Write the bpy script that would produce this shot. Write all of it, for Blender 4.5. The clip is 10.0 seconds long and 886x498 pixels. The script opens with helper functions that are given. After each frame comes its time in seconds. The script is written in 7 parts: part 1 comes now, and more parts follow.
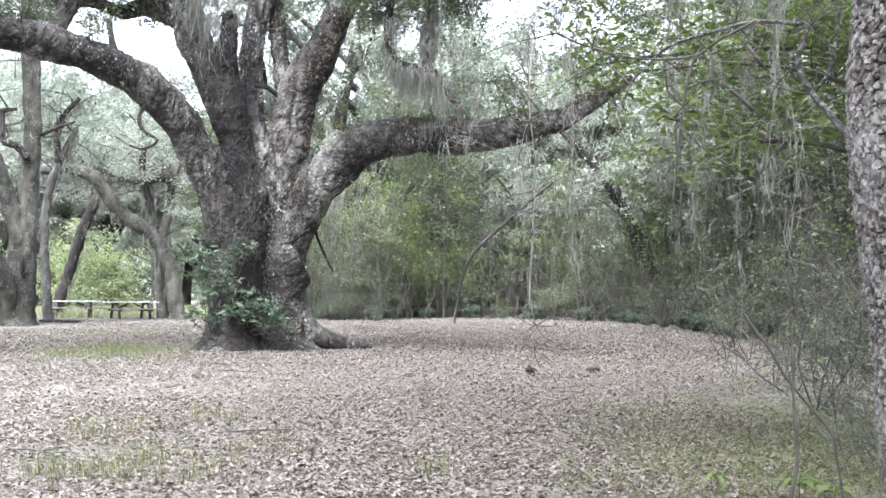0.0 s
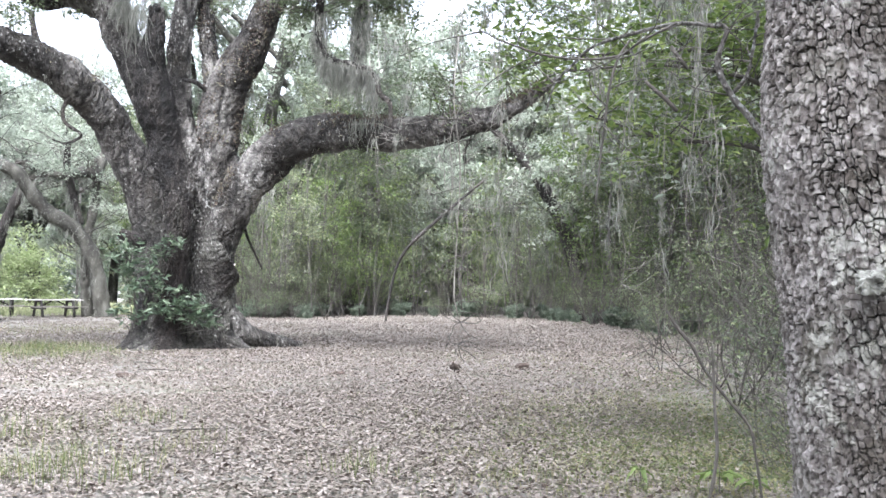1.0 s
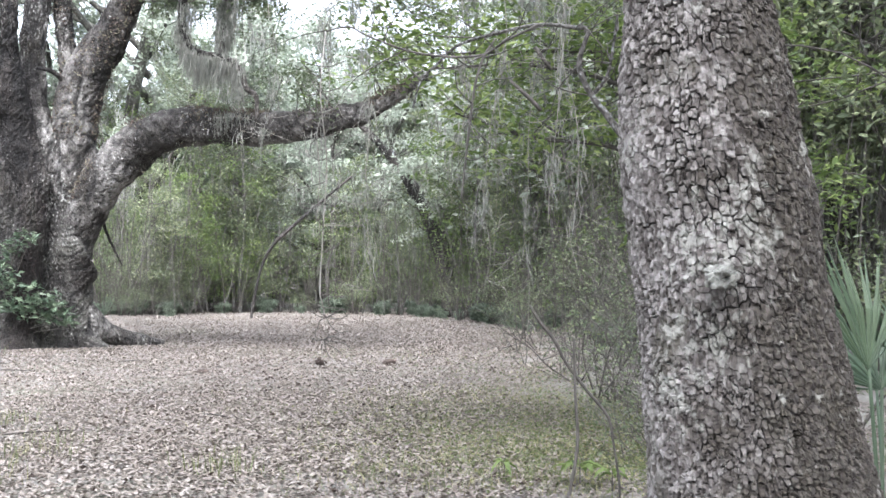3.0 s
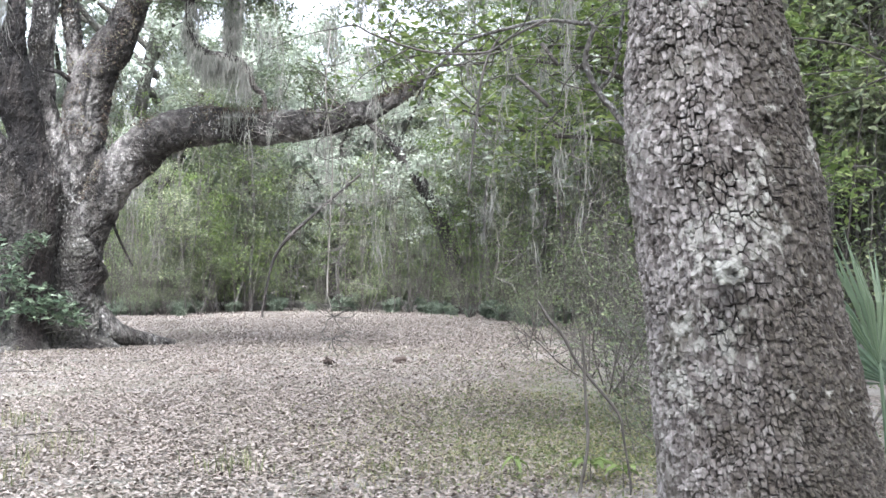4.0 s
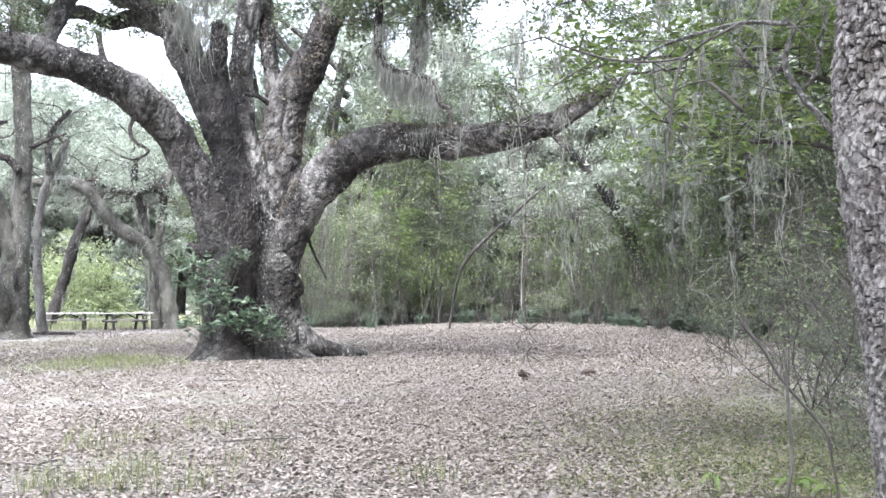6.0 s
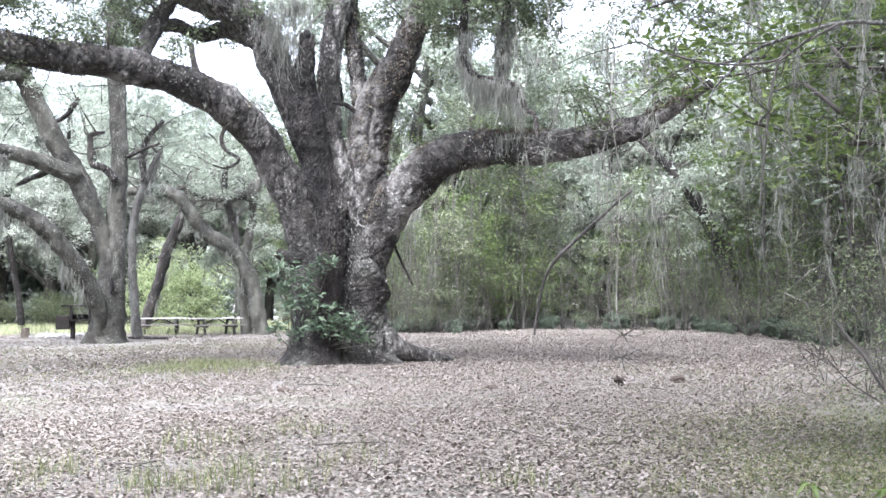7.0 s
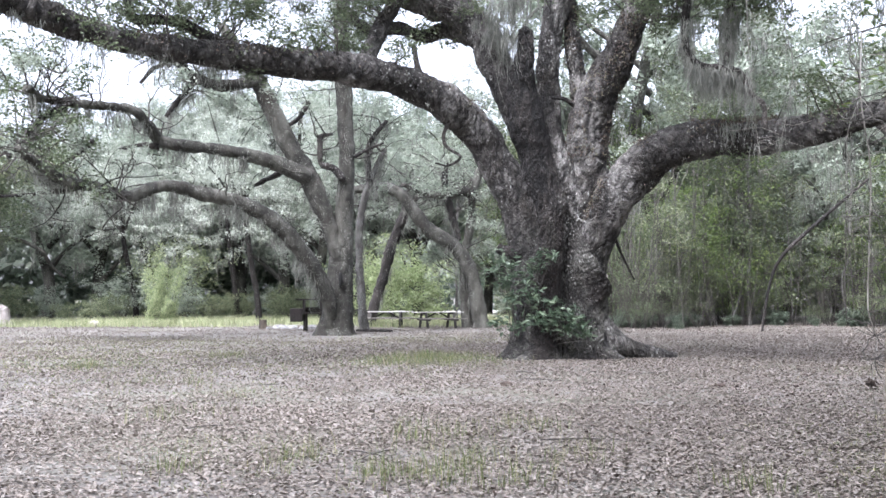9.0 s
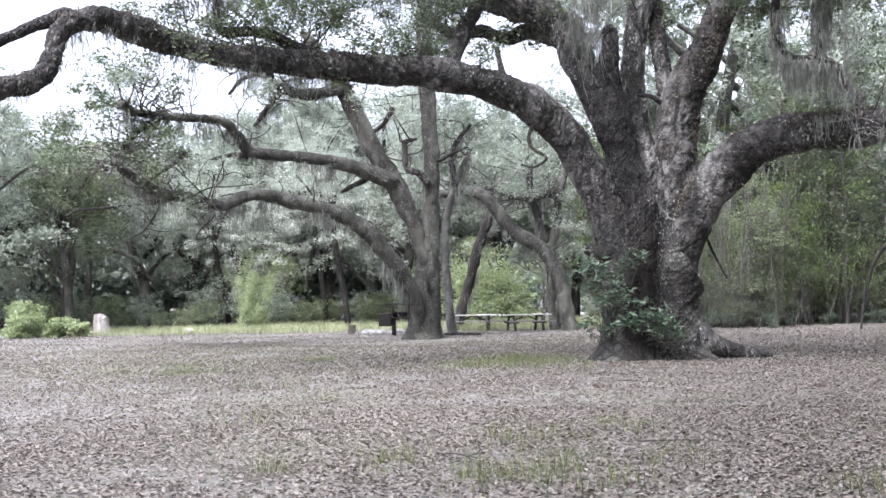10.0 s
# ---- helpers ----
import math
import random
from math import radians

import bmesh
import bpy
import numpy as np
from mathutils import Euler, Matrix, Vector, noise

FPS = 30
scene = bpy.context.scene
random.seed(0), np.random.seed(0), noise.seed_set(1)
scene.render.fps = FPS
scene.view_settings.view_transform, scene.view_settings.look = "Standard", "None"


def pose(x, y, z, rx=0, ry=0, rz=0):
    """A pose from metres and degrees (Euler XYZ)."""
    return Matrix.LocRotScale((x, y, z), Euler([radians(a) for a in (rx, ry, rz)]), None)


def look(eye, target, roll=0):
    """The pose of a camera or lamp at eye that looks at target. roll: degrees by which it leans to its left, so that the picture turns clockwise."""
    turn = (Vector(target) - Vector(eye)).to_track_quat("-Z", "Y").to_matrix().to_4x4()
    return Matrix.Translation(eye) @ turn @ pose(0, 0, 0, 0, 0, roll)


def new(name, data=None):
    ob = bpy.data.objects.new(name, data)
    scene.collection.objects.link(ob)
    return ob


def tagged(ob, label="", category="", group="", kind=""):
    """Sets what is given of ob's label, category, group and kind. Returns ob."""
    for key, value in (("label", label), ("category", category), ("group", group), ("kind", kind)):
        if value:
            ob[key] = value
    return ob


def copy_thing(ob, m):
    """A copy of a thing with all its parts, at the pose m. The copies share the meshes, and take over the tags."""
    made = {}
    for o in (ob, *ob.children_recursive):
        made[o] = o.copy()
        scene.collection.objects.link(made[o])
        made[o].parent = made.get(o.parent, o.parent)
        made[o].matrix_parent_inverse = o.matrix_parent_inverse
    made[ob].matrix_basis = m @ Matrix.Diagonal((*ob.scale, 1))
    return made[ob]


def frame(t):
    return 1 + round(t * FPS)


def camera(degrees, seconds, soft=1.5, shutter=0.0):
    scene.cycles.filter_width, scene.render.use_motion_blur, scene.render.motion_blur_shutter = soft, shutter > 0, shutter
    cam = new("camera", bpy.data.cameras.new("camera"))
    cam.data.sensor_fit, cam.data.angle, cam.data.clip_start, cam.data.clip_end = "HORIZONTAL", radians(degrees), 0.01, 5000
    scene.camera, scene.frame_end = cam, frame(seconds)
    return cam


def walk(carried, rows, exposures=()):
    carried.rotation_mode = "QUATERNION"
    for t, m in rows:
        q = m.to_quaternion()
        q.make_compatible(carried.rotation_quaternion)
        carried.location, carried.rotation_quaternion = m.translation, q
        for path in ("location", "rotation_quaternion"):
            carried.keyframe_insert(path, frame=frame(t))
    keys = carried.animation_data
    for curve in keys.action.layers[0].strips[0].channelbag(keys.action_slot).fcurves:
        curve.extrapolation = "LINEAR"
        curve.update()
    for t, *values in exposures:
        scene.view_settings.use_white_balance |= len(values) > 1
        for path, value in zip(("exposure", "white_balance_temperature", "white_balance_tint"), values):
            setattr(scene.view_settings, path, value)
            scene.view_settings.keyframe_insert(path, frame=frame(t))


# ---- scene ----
cam = camera(46.6, 10.0, 1.6)

# seconds, x, y, z, heading clockwise from +y, tilt up, lean
STEPS = [
    (0.00, -0.005, 0.004, 1.444, 5.75, 2.25, -0.68),
    (0.50, 0.009, -0.005, 1.444, 7.60, 2.28, -0.73),
    (1.00, 0.028, -0.000, 1.443, 9.53, 2.16, -0.69),
    (1.50, 0.030, -0.009, 1.438, 11.15, 2.17, -0.58),
    (2.00, 0.030, -0.008, 1.438, 13.38, 2.21, -0.68),
    (2.50, 0.031, -0.004, 1.436, 14.96, 1.97, -0.79),
    (2.70, 0.028, -0.015, 1.436, 15.73, 2.09, -0.75),
    (3.25, 0.040, -0.014, 1.437, 17.35, 1.98, -0.50),
    (3.80, 0.050, -0.012, 1.442, 16.77, 1.86, -0.19),
    (4.00, 0.048, -0.006, 1.442, 16.33, 1.88, -0.03),
    (4.50, 0.040, -0.008, 1.444, 13.87, 1.97, 0.36),
    (5.00, 0.034, -0.006, 1.446, 11.26, 2.16, 0.41),
    (5.50, 0.015, -0.006, 1.444, 8.47, 2.25, 0.29),
    (5.70, 0.017, 0.007, 1.445, 7.55, 2.35, 0.32),
    (6.80, -0.035, -0.020, 1.443, 2.23, 2.96, 0.23),
    (7.00, -0.041, -0.024, 1.444, 1.43, 2.90, 0.29),
    (7.50, -0.054, -0.025, 1.445, -1.97, 3.13, 0.49),
    (8.00, -0.064, -0.028, 1.453, -5.04, 2.81, 0.59),
    (8.50, -0.080, -0.017, 1.454, -7.65, 2.76, 0.41),
    (9.00, -0.116, -0.056, 1.459, -10.62, 2.62, 0.11),
    (9.50, -0.168, -0.037, 1.467, -13.07, 2.76, 0.58),
    (10.00, -0.175, -0.054, 1.444, -15.35, 2.86, 1.05),
]


def stand(x, y, z, heading, tilt, lean):
    h, v = radians(heading), radians(tilt)
    way = Vector((math.sin(h) * math.cos(v), math.cos(h) * math.cos(v), math.sin(v)))
    return look((x, y, z), Vector((x, y, z)) + way * 10, -lean)


EXPOSURES = [(0.0, 2.57, 5920, 13.5), (2.5, 2.59, 5950, 14), (5.0, 2.7, 5910, 14), (7.5, 2.5, 5820, 16), (10.0, 1.92, 5870, 17)]
walk(cam, [(s[0], stand(*s[1:])) for s in STEPS], EXPOSURES)

# ---- light: bright overcast sky ----
world = bpy.data.worlds.new("sky")
scene.world = world
world.use_nodes = True
wn, wl = world.node_tree.nodes, world.node_tree.links
wn.clear()
sky = wn.new("ShaderNodeTexSky")
sky.sky_type, sky.sun_disc = "NISHITA", False
sky.sun_elevation, sky.sun_rotation = radians(56), radians(199)
sky.air_density, sky.dust_density, sky.ozone_density = 1.0, 4.0, 1.0
pale = wn.new("ShaderNodeHueSaturation")
pale.inputs["Saturation"].default_value = 0.3
back = wn.new("ShaderNodeBackground")
back.inputs["Strength"].default_value = 0.15
wout = wn.new("ShaderNodeOutputWorld")
wl.new(sky.outputs[0], pale.inputs["Color"])
wl.new(pale.outputs[0], back.inputs["Color"])
wl.new(back.outputs[0], wout.inputs["Surface"])
sun = new("sun", bpy.data.lights.new("sun", "SUN"))
sun.data.energy, sun.data.angle, sun.data.color = 1.7, radians(30), (1.0, 0.98, 0.95)
sun.matrix_world = look((-7, -20, 32), (0, 0, 0))


# ---- materials ----
def graph(name):
    m = bpy.data.materials.new(name)
    m.use_nodes = True
    n, l = m.node_tree.nodes, m.node_tree.links
    return m, n, l, n["Principled BSDF"]


def ramp(n, stops):
    r = n.new("ShaderNodeValToRGB")
    el = r.color_ramp.elements
    while len(el) < len(stops):
        el.new(0.5)
    for e, (p, c) in zip(el, stops):
        e.position, e.color = p, (*c, 1)
    return r


def texture(n, l, kind, scale, stretch=(1, 1, 1), detail=4, space="Object"):
    co = n.new("ShaderNodeTexCoord")
    mp = n.new("ShaderNodeMapping")
    mp.inputs["Scale"].default_value = stretch
    t = n.new("ShaderNodeTexNoise" if kind == "noise" else "ShaderNodeTexVoronoi")
    t.inputs["Scale"].default_value = scale
    if kind == "noise":
        t.inputs["Detail"].default_value = detail
    l.new(co.outputs[space], mp.inputs[0])
    l.new(mp.outputs[0], t.inputs["Vector"])
    return t


def mixed(n, l, fac, a, b):
    x = n.new("ShaderNodeMix")
    x.data_type = "RGBA"
    l.new(fac, x.inputs[0])
    l.new(a, x.inputs[6])
    l.new(b, x.inputs[7])
    return x.outputs[2]


def flat(n, c):
    v = n.new("ShaderNodeRGB")
    v.outputs[0].default_value = (*c, 1)
    return v.outputs[0]


def bumped(n, l, p, height, strength, distance):
    b = n.new("ShaderNodeBump")
    b.inputs["Strength"].default_value, b.inputs["Distance"].default_value = strength, distance
    l.new(height, b.inputs["Height"])
    l.new(b.outputs[0], p.inputs["Normal"])


def bark_material(name, dark, mid, pale, lichen, scale=1.0, spots=0.56, rough=0.92, moss=None, relief=0.035, darken=None):
    """Furrowed bark: plates stretched along z, two scales of tone, lichen spots."""
    m, n, l, p = graph(name)
    grain = texture(n, l, "noise", 9 * scale, (1, 1, 0.6), 8)
    tone = texture(n, l, "noise", 1.5 * scale, (1, 1, 0.4), 8)
    plate = texture(n, l, "voronoi", 30 * scale, (1, 1, 0.55))
    spot = texture(n, l, "noise", 24 * scale, (1, 1, 0.7), 12)
    crowd = texture(n, l, "noise", 1.1 * scale, (1, 1, 0.5), 5)
    lift = n.new("ShaderNodeMath")
    lift.operation = "MULTIPLY_ADD"
    lift.inputs[1].default_value = 0.45
    l.new(crowd.outputs["Fac"], lift.inputs[0])
    l.new(spot.outputs["Fac"], lift.inputs[2])
    a = ramp(n, [(0.3, dark), (0.5, mid), (0.72, pale)])
    l.new(grain.outputs["Fac"], a.inputs[0])
    b = ramp(n, [(0.38, dark), (0.5, mid), (0.62, tuple(1.25 * c for c in pale))])
    l.new(tone.outputs["Fac"], b.inputs[0])
    half = n.new("ShaderNodeValue")
    half.outputs[0].default_value = 0.62
    c = mixed(n, l, half.outputs[0], a.outputs[0], b.outputs[0])
    s = ramp(n, [(spots + 0.225, (0, 0, 0)), (spots + 0.29, (1, 1, 1))])
    l.new(lift.outputs[0], s.inputs[0])
    c = mixed(n, l, s.outputs[0], c, flat(n, lichen))
    if moss:
        patch = texture(n, l, "noise", 1.6 * scale, (1, 1, 0.6), 5)
        s2 = ramp(n, [(0.52, (0, 0, 0)), (0.66, (0.8, 0.8, 0.8))])
        l.new(patch.outputs["Fac"], s2.inputs[0])
        c = mixed(n, l, s2.outputs[0], c, flat(n, moss))
    fu = n.new("ShaderNodeAttribute")
    fu.attribute_name = "furrow"
    c = mixed(n, l, fu.outputs["Fac"], c, flat(n, tuple(0.7 * v for v in dark)))
    if darken:
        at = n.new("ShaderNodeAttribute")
        at.attribute_name = "darken"
        dark_ramp = ramp(n, [(0.3, tuple(0.4 * v for v in darken)), (0.62, darken), (0.74, tuple(5 * v for v in darken))])
        l.new(spot.outputs["Fac"], dark_ramp.inputs[0])
        c = mixed(n, l, at.outputs["Fac"], c, dark_ramp.outputs[0])
    l.new(c, p.inputs["Base Color"])
    p.inputs["Roughness"].default_value = rough
    add = n.new("ShaderNodeMath")
    add.operation = "ADD"
    l.new(grain.outputs["Fac"], add.inputs[0])
    l.new(plate.outputs["Distance"], add.inputs[1])
    bumped(n, l, p, add.outputs[0], 1.0, relief / scale)
    return m


def leaf_material(name, stops, rough=0.55, glow=0.28):
    """Leaf blades: tone varies leaf by leaf and plant by plant; some light passes through."""
    m, n, l, p = graph(name)
    geo = n.new("ShaderNodeNewGeometry")
    info = n.new("ShaderNodeObjectInfo")
    mad = n.new("ShaderNodeMath")
    mad.operation = "MULTIPLY_ADD"
    mad.inputs[1].default_value = 0.75
    sc = n.new("ShaderNodeMath")
    sc.operation = "MULTIPLY"
    sc.inputs[1].default_value = 0.25
    l.new(info.outputs["Random"], sc.inputs[0])
    l.new(geo.outputs["Random Per Island"], mad.inputs[0])
    l.new(sc.outputs[0], mad.inputs[2])
    r = ramp(n, stops)
    l.new(mad.outputs[0], r.inputs[0])
    l.new(r.outputs[0], p.inputs["Base Color"])
    p.inputs["Roughness"].default_value = rough
    tr = n.new("ShaderNodeBsdfTranslucent")
    l.new(r.outputs[0], tr.inputs[0])
    mx = n.new("ShaderNodeMixShader")
    mx.inputs[0].default_value = glow
    l.new(p.outputs[0], mx.inputs[1])
    l.new(tr.outputs[0], mx.inputs[2])
    l.new(mx.outputs[0], n["Material Output"].inputs["Surface"])
    return m


def plain_material(name, lo, hi, scale, rough, metal=0.0, bump=0.3, stretch=(1, 1, 1), depth=0.01):
    m, n, l, p = graph(name)
    t = texture(n, l, "noise", scale, stretch, 6)
    r = ramp(n, [(0.3, lo), (0.7, hi)])
    l.new(t.outputs["Fac"], r.inputs[0])
    l.new(r.outputs[0], p.inputs["Base Color"])
    p.inputs["Roughness"].default_value, p.inputs["Metallic"].default_value = rough, metal
    bumped(n, l, p, t.outputs["Fac"], bump, depth)
    return m


OAK_TONES = ((0.013, 0.0115, 0.010), (0.066, 0.060, 0.054), (0.205, 0.196, 0.182), (0.33, 0.328, 0.305), 0.8, 0.62)
OAK_BARK = bark_material("oak_bark", *OAK_TONES, moss=(0.022, 0.018, 0.012))
BOLE_BARK = bark_material("foot_oak_bark", (0.010, 0.009, 0.008), (0.042, 0.039, 0.033), (0.122, 0.119, 0.105), (0.27, 0.27, 0.248), 0.8, 0.62, moss=(0.020, 0.019, 0.011), darken=(0.016, 0.011, 0.009))
DARK_BARK = bark_material("dark_oak_bark", (0.005, 0.0042, 0.0038), (0.018, 0.0145, 0.012), (0.058, 0.051, 0.044), (0.18, 0.175, 0.162), 0.8, 0.61, moss=(0.009, 0.007, 0.005))
FAR_BARK = bark_material("grey_oak_bark", (0.014, 0.0135, 0.010), (0.045, 0.043, 0.035), (0.112, 0.110, 0.092), (0.20, 0.205, 0.178), 0.9, 0.61, moss=(0.026, 0.022, 0.016), relief=0.03)
SAPLING_BARK = bark_material("sapling_bark", (0.046, 0.044, 0.038), (0.088, 0.082, 0.074), (0.149, 0.144, 0.134), (0.209, 0.216, 0.208), 1.6, 0.58)
TWIG_BARK = plain_material("twig_bark", (0.048, 0.043, 0.036), (0.119, 0.111, 0.099), 30, 0.9, stretch=(1, 1, 0.3))
DARK_TWIG = plain_material("dark_twig_bark", (0.031, 0.028, 0.025), (0.085, 0.076, 0.066), 30, 0.9, stretch=(1, 1, 0.3))
OAK_LEAF = leaf_material("oak_leaf", [(0.0, (0.047, 0.064, 0.030)), (0.5, (0.095, 0.124, 0.064)), (1.0, (0.189, 0.223, 0.129))])
# Silvery leaves, paled further: far haze and open-sky light are in the colour.
FAR_LEAF = leaf_material("hazy_silvery_oak_leaf", [(0.0, (0.19, 0.228, 0.17)), (0.5, (0.275, 0.315, 0.248)), (1.0, (0.40, 0.44, 0.355))])
SILVER_LEAF = leaf_material("lit_silver_oak_leaf", [(0.0, (0.32, 0.35, 0.29)), (0.5, (0.41, 0.445, 0.375)), (1.0, (0.52, 0.555, 0.475))])
WOODS_LEAF = leaf_material("woods_leaf", [(0.0, (0.050, 0.071, 0.036)), (0.5, (0.115, 0.144, 0.076)), (1.0, (0.247, 0.276, 0.144))])
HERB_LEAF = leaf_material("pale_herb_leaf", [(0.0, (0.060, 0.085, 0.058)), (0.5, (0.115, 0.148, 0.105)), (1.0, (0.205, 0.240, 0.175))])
GREEN_LEAF = leaf_material("bright_green_leaf", [(0.0, (0.067, 0.109, 0.033)), (0.5, (0.126, 0.183, 0.054)), (1.0, (0.258, 0.322, 0.109))], glow=0.45)
# Yellow-green, raised far above other leaves: the bushes' sunlight is in the colour.
YELLOW_LEAF = leaf_material("sunlit_yellow_green_leaf", [(0.0, (0.187, 0.246, 0.108)), (0.5, (0.323, 0.383, 0.198)), (1.0, (0.493, 0.527, 0.342))], glow=0.45)
# Lighter copy of the woods leaf, with open-sky light put into its colour.
LIT_LEAF = leaf_material("lit_woods_leaf", [(0.0, (0.081, 0.108, 0.054)), (0.5, (0.162, 0.194, 0.108)), (1.0, (0.313, 0.335, 0.205))], glow=0.4)
VINE_LEAF = leaf_material("vine_leaf", [(0.0, (0.033, 0.060, 0.035)), (0.5, (0.072, 0.108, 0.065)), (1.0, (0.156, 0.198, 0.126))], rough=0.45, glow=0.2)
FERN_LEAF = leaf_material("dry_fern", [(0.0, (0.040, 0.029, 0.023)), (0.5, (0.115, 0.087, 0.070)), (0.85, (0.140, 0.135, 0.090)), (1.0, (0.25, 0.225, 0.19))], rough=0.9, glow=0.1)
MOSS = leaf_material("grey_moss", [(0.0, (0.122, 0.126, 0.107)), (0.5, (0.196, 0.201, 0.175)), (1.0, (0.294, 0.296, 0.259))], rough=0.95, glow=0.3)
LITTER = leaf_material("fallen_leaf", [(0.0, (0.055, 0.043, 0.034)), (0.2, (0.142, 0.118, 0.098)), (0.6, (0.224, 0.199, 0.173)), (1.0, (0.315, 0.292, 0.262))], rough=0.8, glow=0.05)
GRASS = leaf_material("grass_blade", [(0.0, (0.061, 0.084, 0.027)), (0.5, (0.128, 0.151, 0.058)), (1.0, (0.317, 0.290, 0.155))], glow=0.3)
PALE_GRASS = leaf_material("pale_meadow_grass", [(0.0, (0.16, 0.20, 0.085)), (0.5, (0.30, 0.33, 0.175)), (1.0, (0.50, 0.49, 0.34))], glow=0.3)
PALMETTO = leaf_material("palmetto_leaf", [(0.0, (0.034, 0.062, 0.035)), (0.5, (0.061, 0.099, 0.058)), (1.0, (0.122, 0.168, 0.098))], rough=0.45, glow=0.2)
BLACK_STEEL = plain_material("sooty_steel", (0.012, 0.012, 0.012), (0.05, 0.04, 0.035), 25, 0.7, 0.6)
TABLE_TOP = plain_material("weathered_board", (0.30, 0.285, 0.26), (0.50, 0.485, 0.455), 14, 0.8, stretch=(0.2, 2, 2))
TABLE_LEG = plain_material("dark_table_leg", (0.020, 0.018, 0.015), (0.050, 0.045, 0.040), 20, 0.8)
STONE = plain_material("pale_stone", (0.08, 0.078, 0.075), (0.30, 0.295, 0.29), 6, 0.9, bump=0.6, depth=0.03)
CUT_WOOD = plain_material("pale_dead_wood", (0.15, 0.13, 0.115), (0.44, 0.40, 0.37), 7, 0.9, bump=0.6, stretch=(1, 1, 0.25), depth=0.03)
STUMP_WOOD = plain_material("brown_log", (0.03, 0.024, 0.018), (0.085, 0.068, 0.052), 9, 0.9, stretch=(1, 1, 0.3))
# Bench boards: shadow below the tabletop is put into this darker colour.
BENCH = plain_material("shaded_bench_board", (0.10, 0.09, 0.08), (0.2, 0.185, 0.165), 14, 0.85, stretch=(0.2, 2, 2))
# Far ground beyond the tables, pale because sunlight is in the colour.
SUNLIT_GROUND = plain_material("sunlit_far_ground", (0.40, 0.385, 0.36), (0.58, 0.56, 0.53), 0.8, 0.95, bump=0.2, depth=0.03)
# Near-black bulges on the bark: the dark inside of holes, painted.
HOLE = plain_material("hollow_shade", (0.004, 0.004, 0.004), (0.012, 0.011, 0.010), 30, 0.95)
CLOD = plain_material("dark_clod", (0.03, 0.022, 0.018), (0.10, 0.075, 0.06), 30, 0.95, bump=0.8, depth=0.02)


def ground_material():
    """Grey sand strewn with leaf crumbs, grassy in places."""
    m, n, l, p = graph("leaf_strewn_sand")
    crumbs = texture(n, l, "voronoi", 26, (1, 1, 1))
    tint = ramp(n, [(0.0, (0.034, 0.027, 0.021)), (0.35, (0.075, 0.062, 0.050)), (0.7, (0.128, 0.112, 0.094)), (1.0, (0.22, 0.20, 0.178))])
    sep = n.new("ShaderNodeSeparateColor")
    l.new(crumbs.outputs["Color"], sep.inputs[0])
    l.new(sep.outputs[0], tint.inputs[0])
    sand = texture(n, l, "noise", 40, (1, 1, 1), 8)
    sandc = ramp(n, [(0.3, (0.145, 0.141, 0.128)), (0.7, (0.265, 0.260, 0.243))])
    l.new(sand.outputs["Fac"], sandc.inputs[0])
    patch = texture(n, l, "noise", 1.2, (1, 1, 1), 10)
    pf = ramp(n, [(0.42, (0, 0, 0)), (0.62, (0.6, 0.6, 0.6))])
    where = n.new("ShaderNodeTexCoord")
    axes = n.new("ShaderNodeSeparateXYZ")
    l.new(where.outputs["Object"], axes.inputs[0])
    west = n.new("ShaderNodeMapRange")
    west.inputs["From Min"].default_value, west.inputs["From Max"].default_value = -1.0, -11.0
    west.inputs["To Min"].default_value, west.inputs["To Max"].default_value = 0.0, 0.18
    l.new(axes.outputs["X"], west.inputs["Value"])
    more = n.new("ShaderNodeMath")
    l.new(patch.outputs["Fac"], more.inputs[0])
    l.new(west.outputs[0], more.inputs[1])
    l.new(more.outputs[0], pf.inputs[0])
    c = mixed(n, l, pf.outputs[0], tint.outputs[0], sandc.outputs[0])
    turf = texture(n, l, "noise", 0.25, (1, 1, 1), 7)
    tf = ramp(n, [(0.48, (0, 0, 0)), (0.66, (0.6, 0.6, 0.6))])
    l.new(turf.outputs["Fac"], tf.inputs[0])
    c = mixed(n, l, tf.outputs[0], c, flat(n, (0.125, 0.130, 0.085)))
    l.new(c, p.inputs["Base Color"])
    p.inputs["Roughness"].default_value = 0.95
    bumped(n, l, p, crumbs.outputs["Distance"], 0.5, 0.02)
    return m


GROUND = ground_material()


# ---- mesh tools ----
rng = np.random.default_rng(7)


def mesh_of(name, verts, faces, material, smooth=False):
    """A mesh from an array of places and an array of triangles or quads."""
    v, f = np.asarray(verts, float), np.asarray(faces, int)
    k = f.shape[1]
    me = bpy.data.meshes.new(name)
    me.vertices.add(len(v))
    me.vertices.foreach_set("co", v.ravel())
    me.loops.add(f.size)
    me.loops.foreach_set("vertex_index", f.ravel())
    me.polygons.add(len(f))
    me.polygons.foreach_set("loop_start", np.arange(len(f)) * k)
    me.polygons.foreach_set("loop_total", np.full(len(f), k))
    me.polygons.foreach_set("use_smooth", np.full(len(f), smooth))
    me.materials.append(material)
    me.update(calc_edges=True)
    return me


def part(name, data, parent, label=""):
    """Links a mesh as one part under a thing; its places are in the thing's own space."""
    ob = new(name, data)
    ob.parent = parent
    return tagged(ob, label)


def thing(name, at=(0, 0, 0), turn=0, label="", category="", group="", kind="", data=None):
    ob = new(name, data)
    ob.location, ob.rotation_euler = at, (0, 0, radians(turn))
    return tagged(ob, label, category, group, kind)


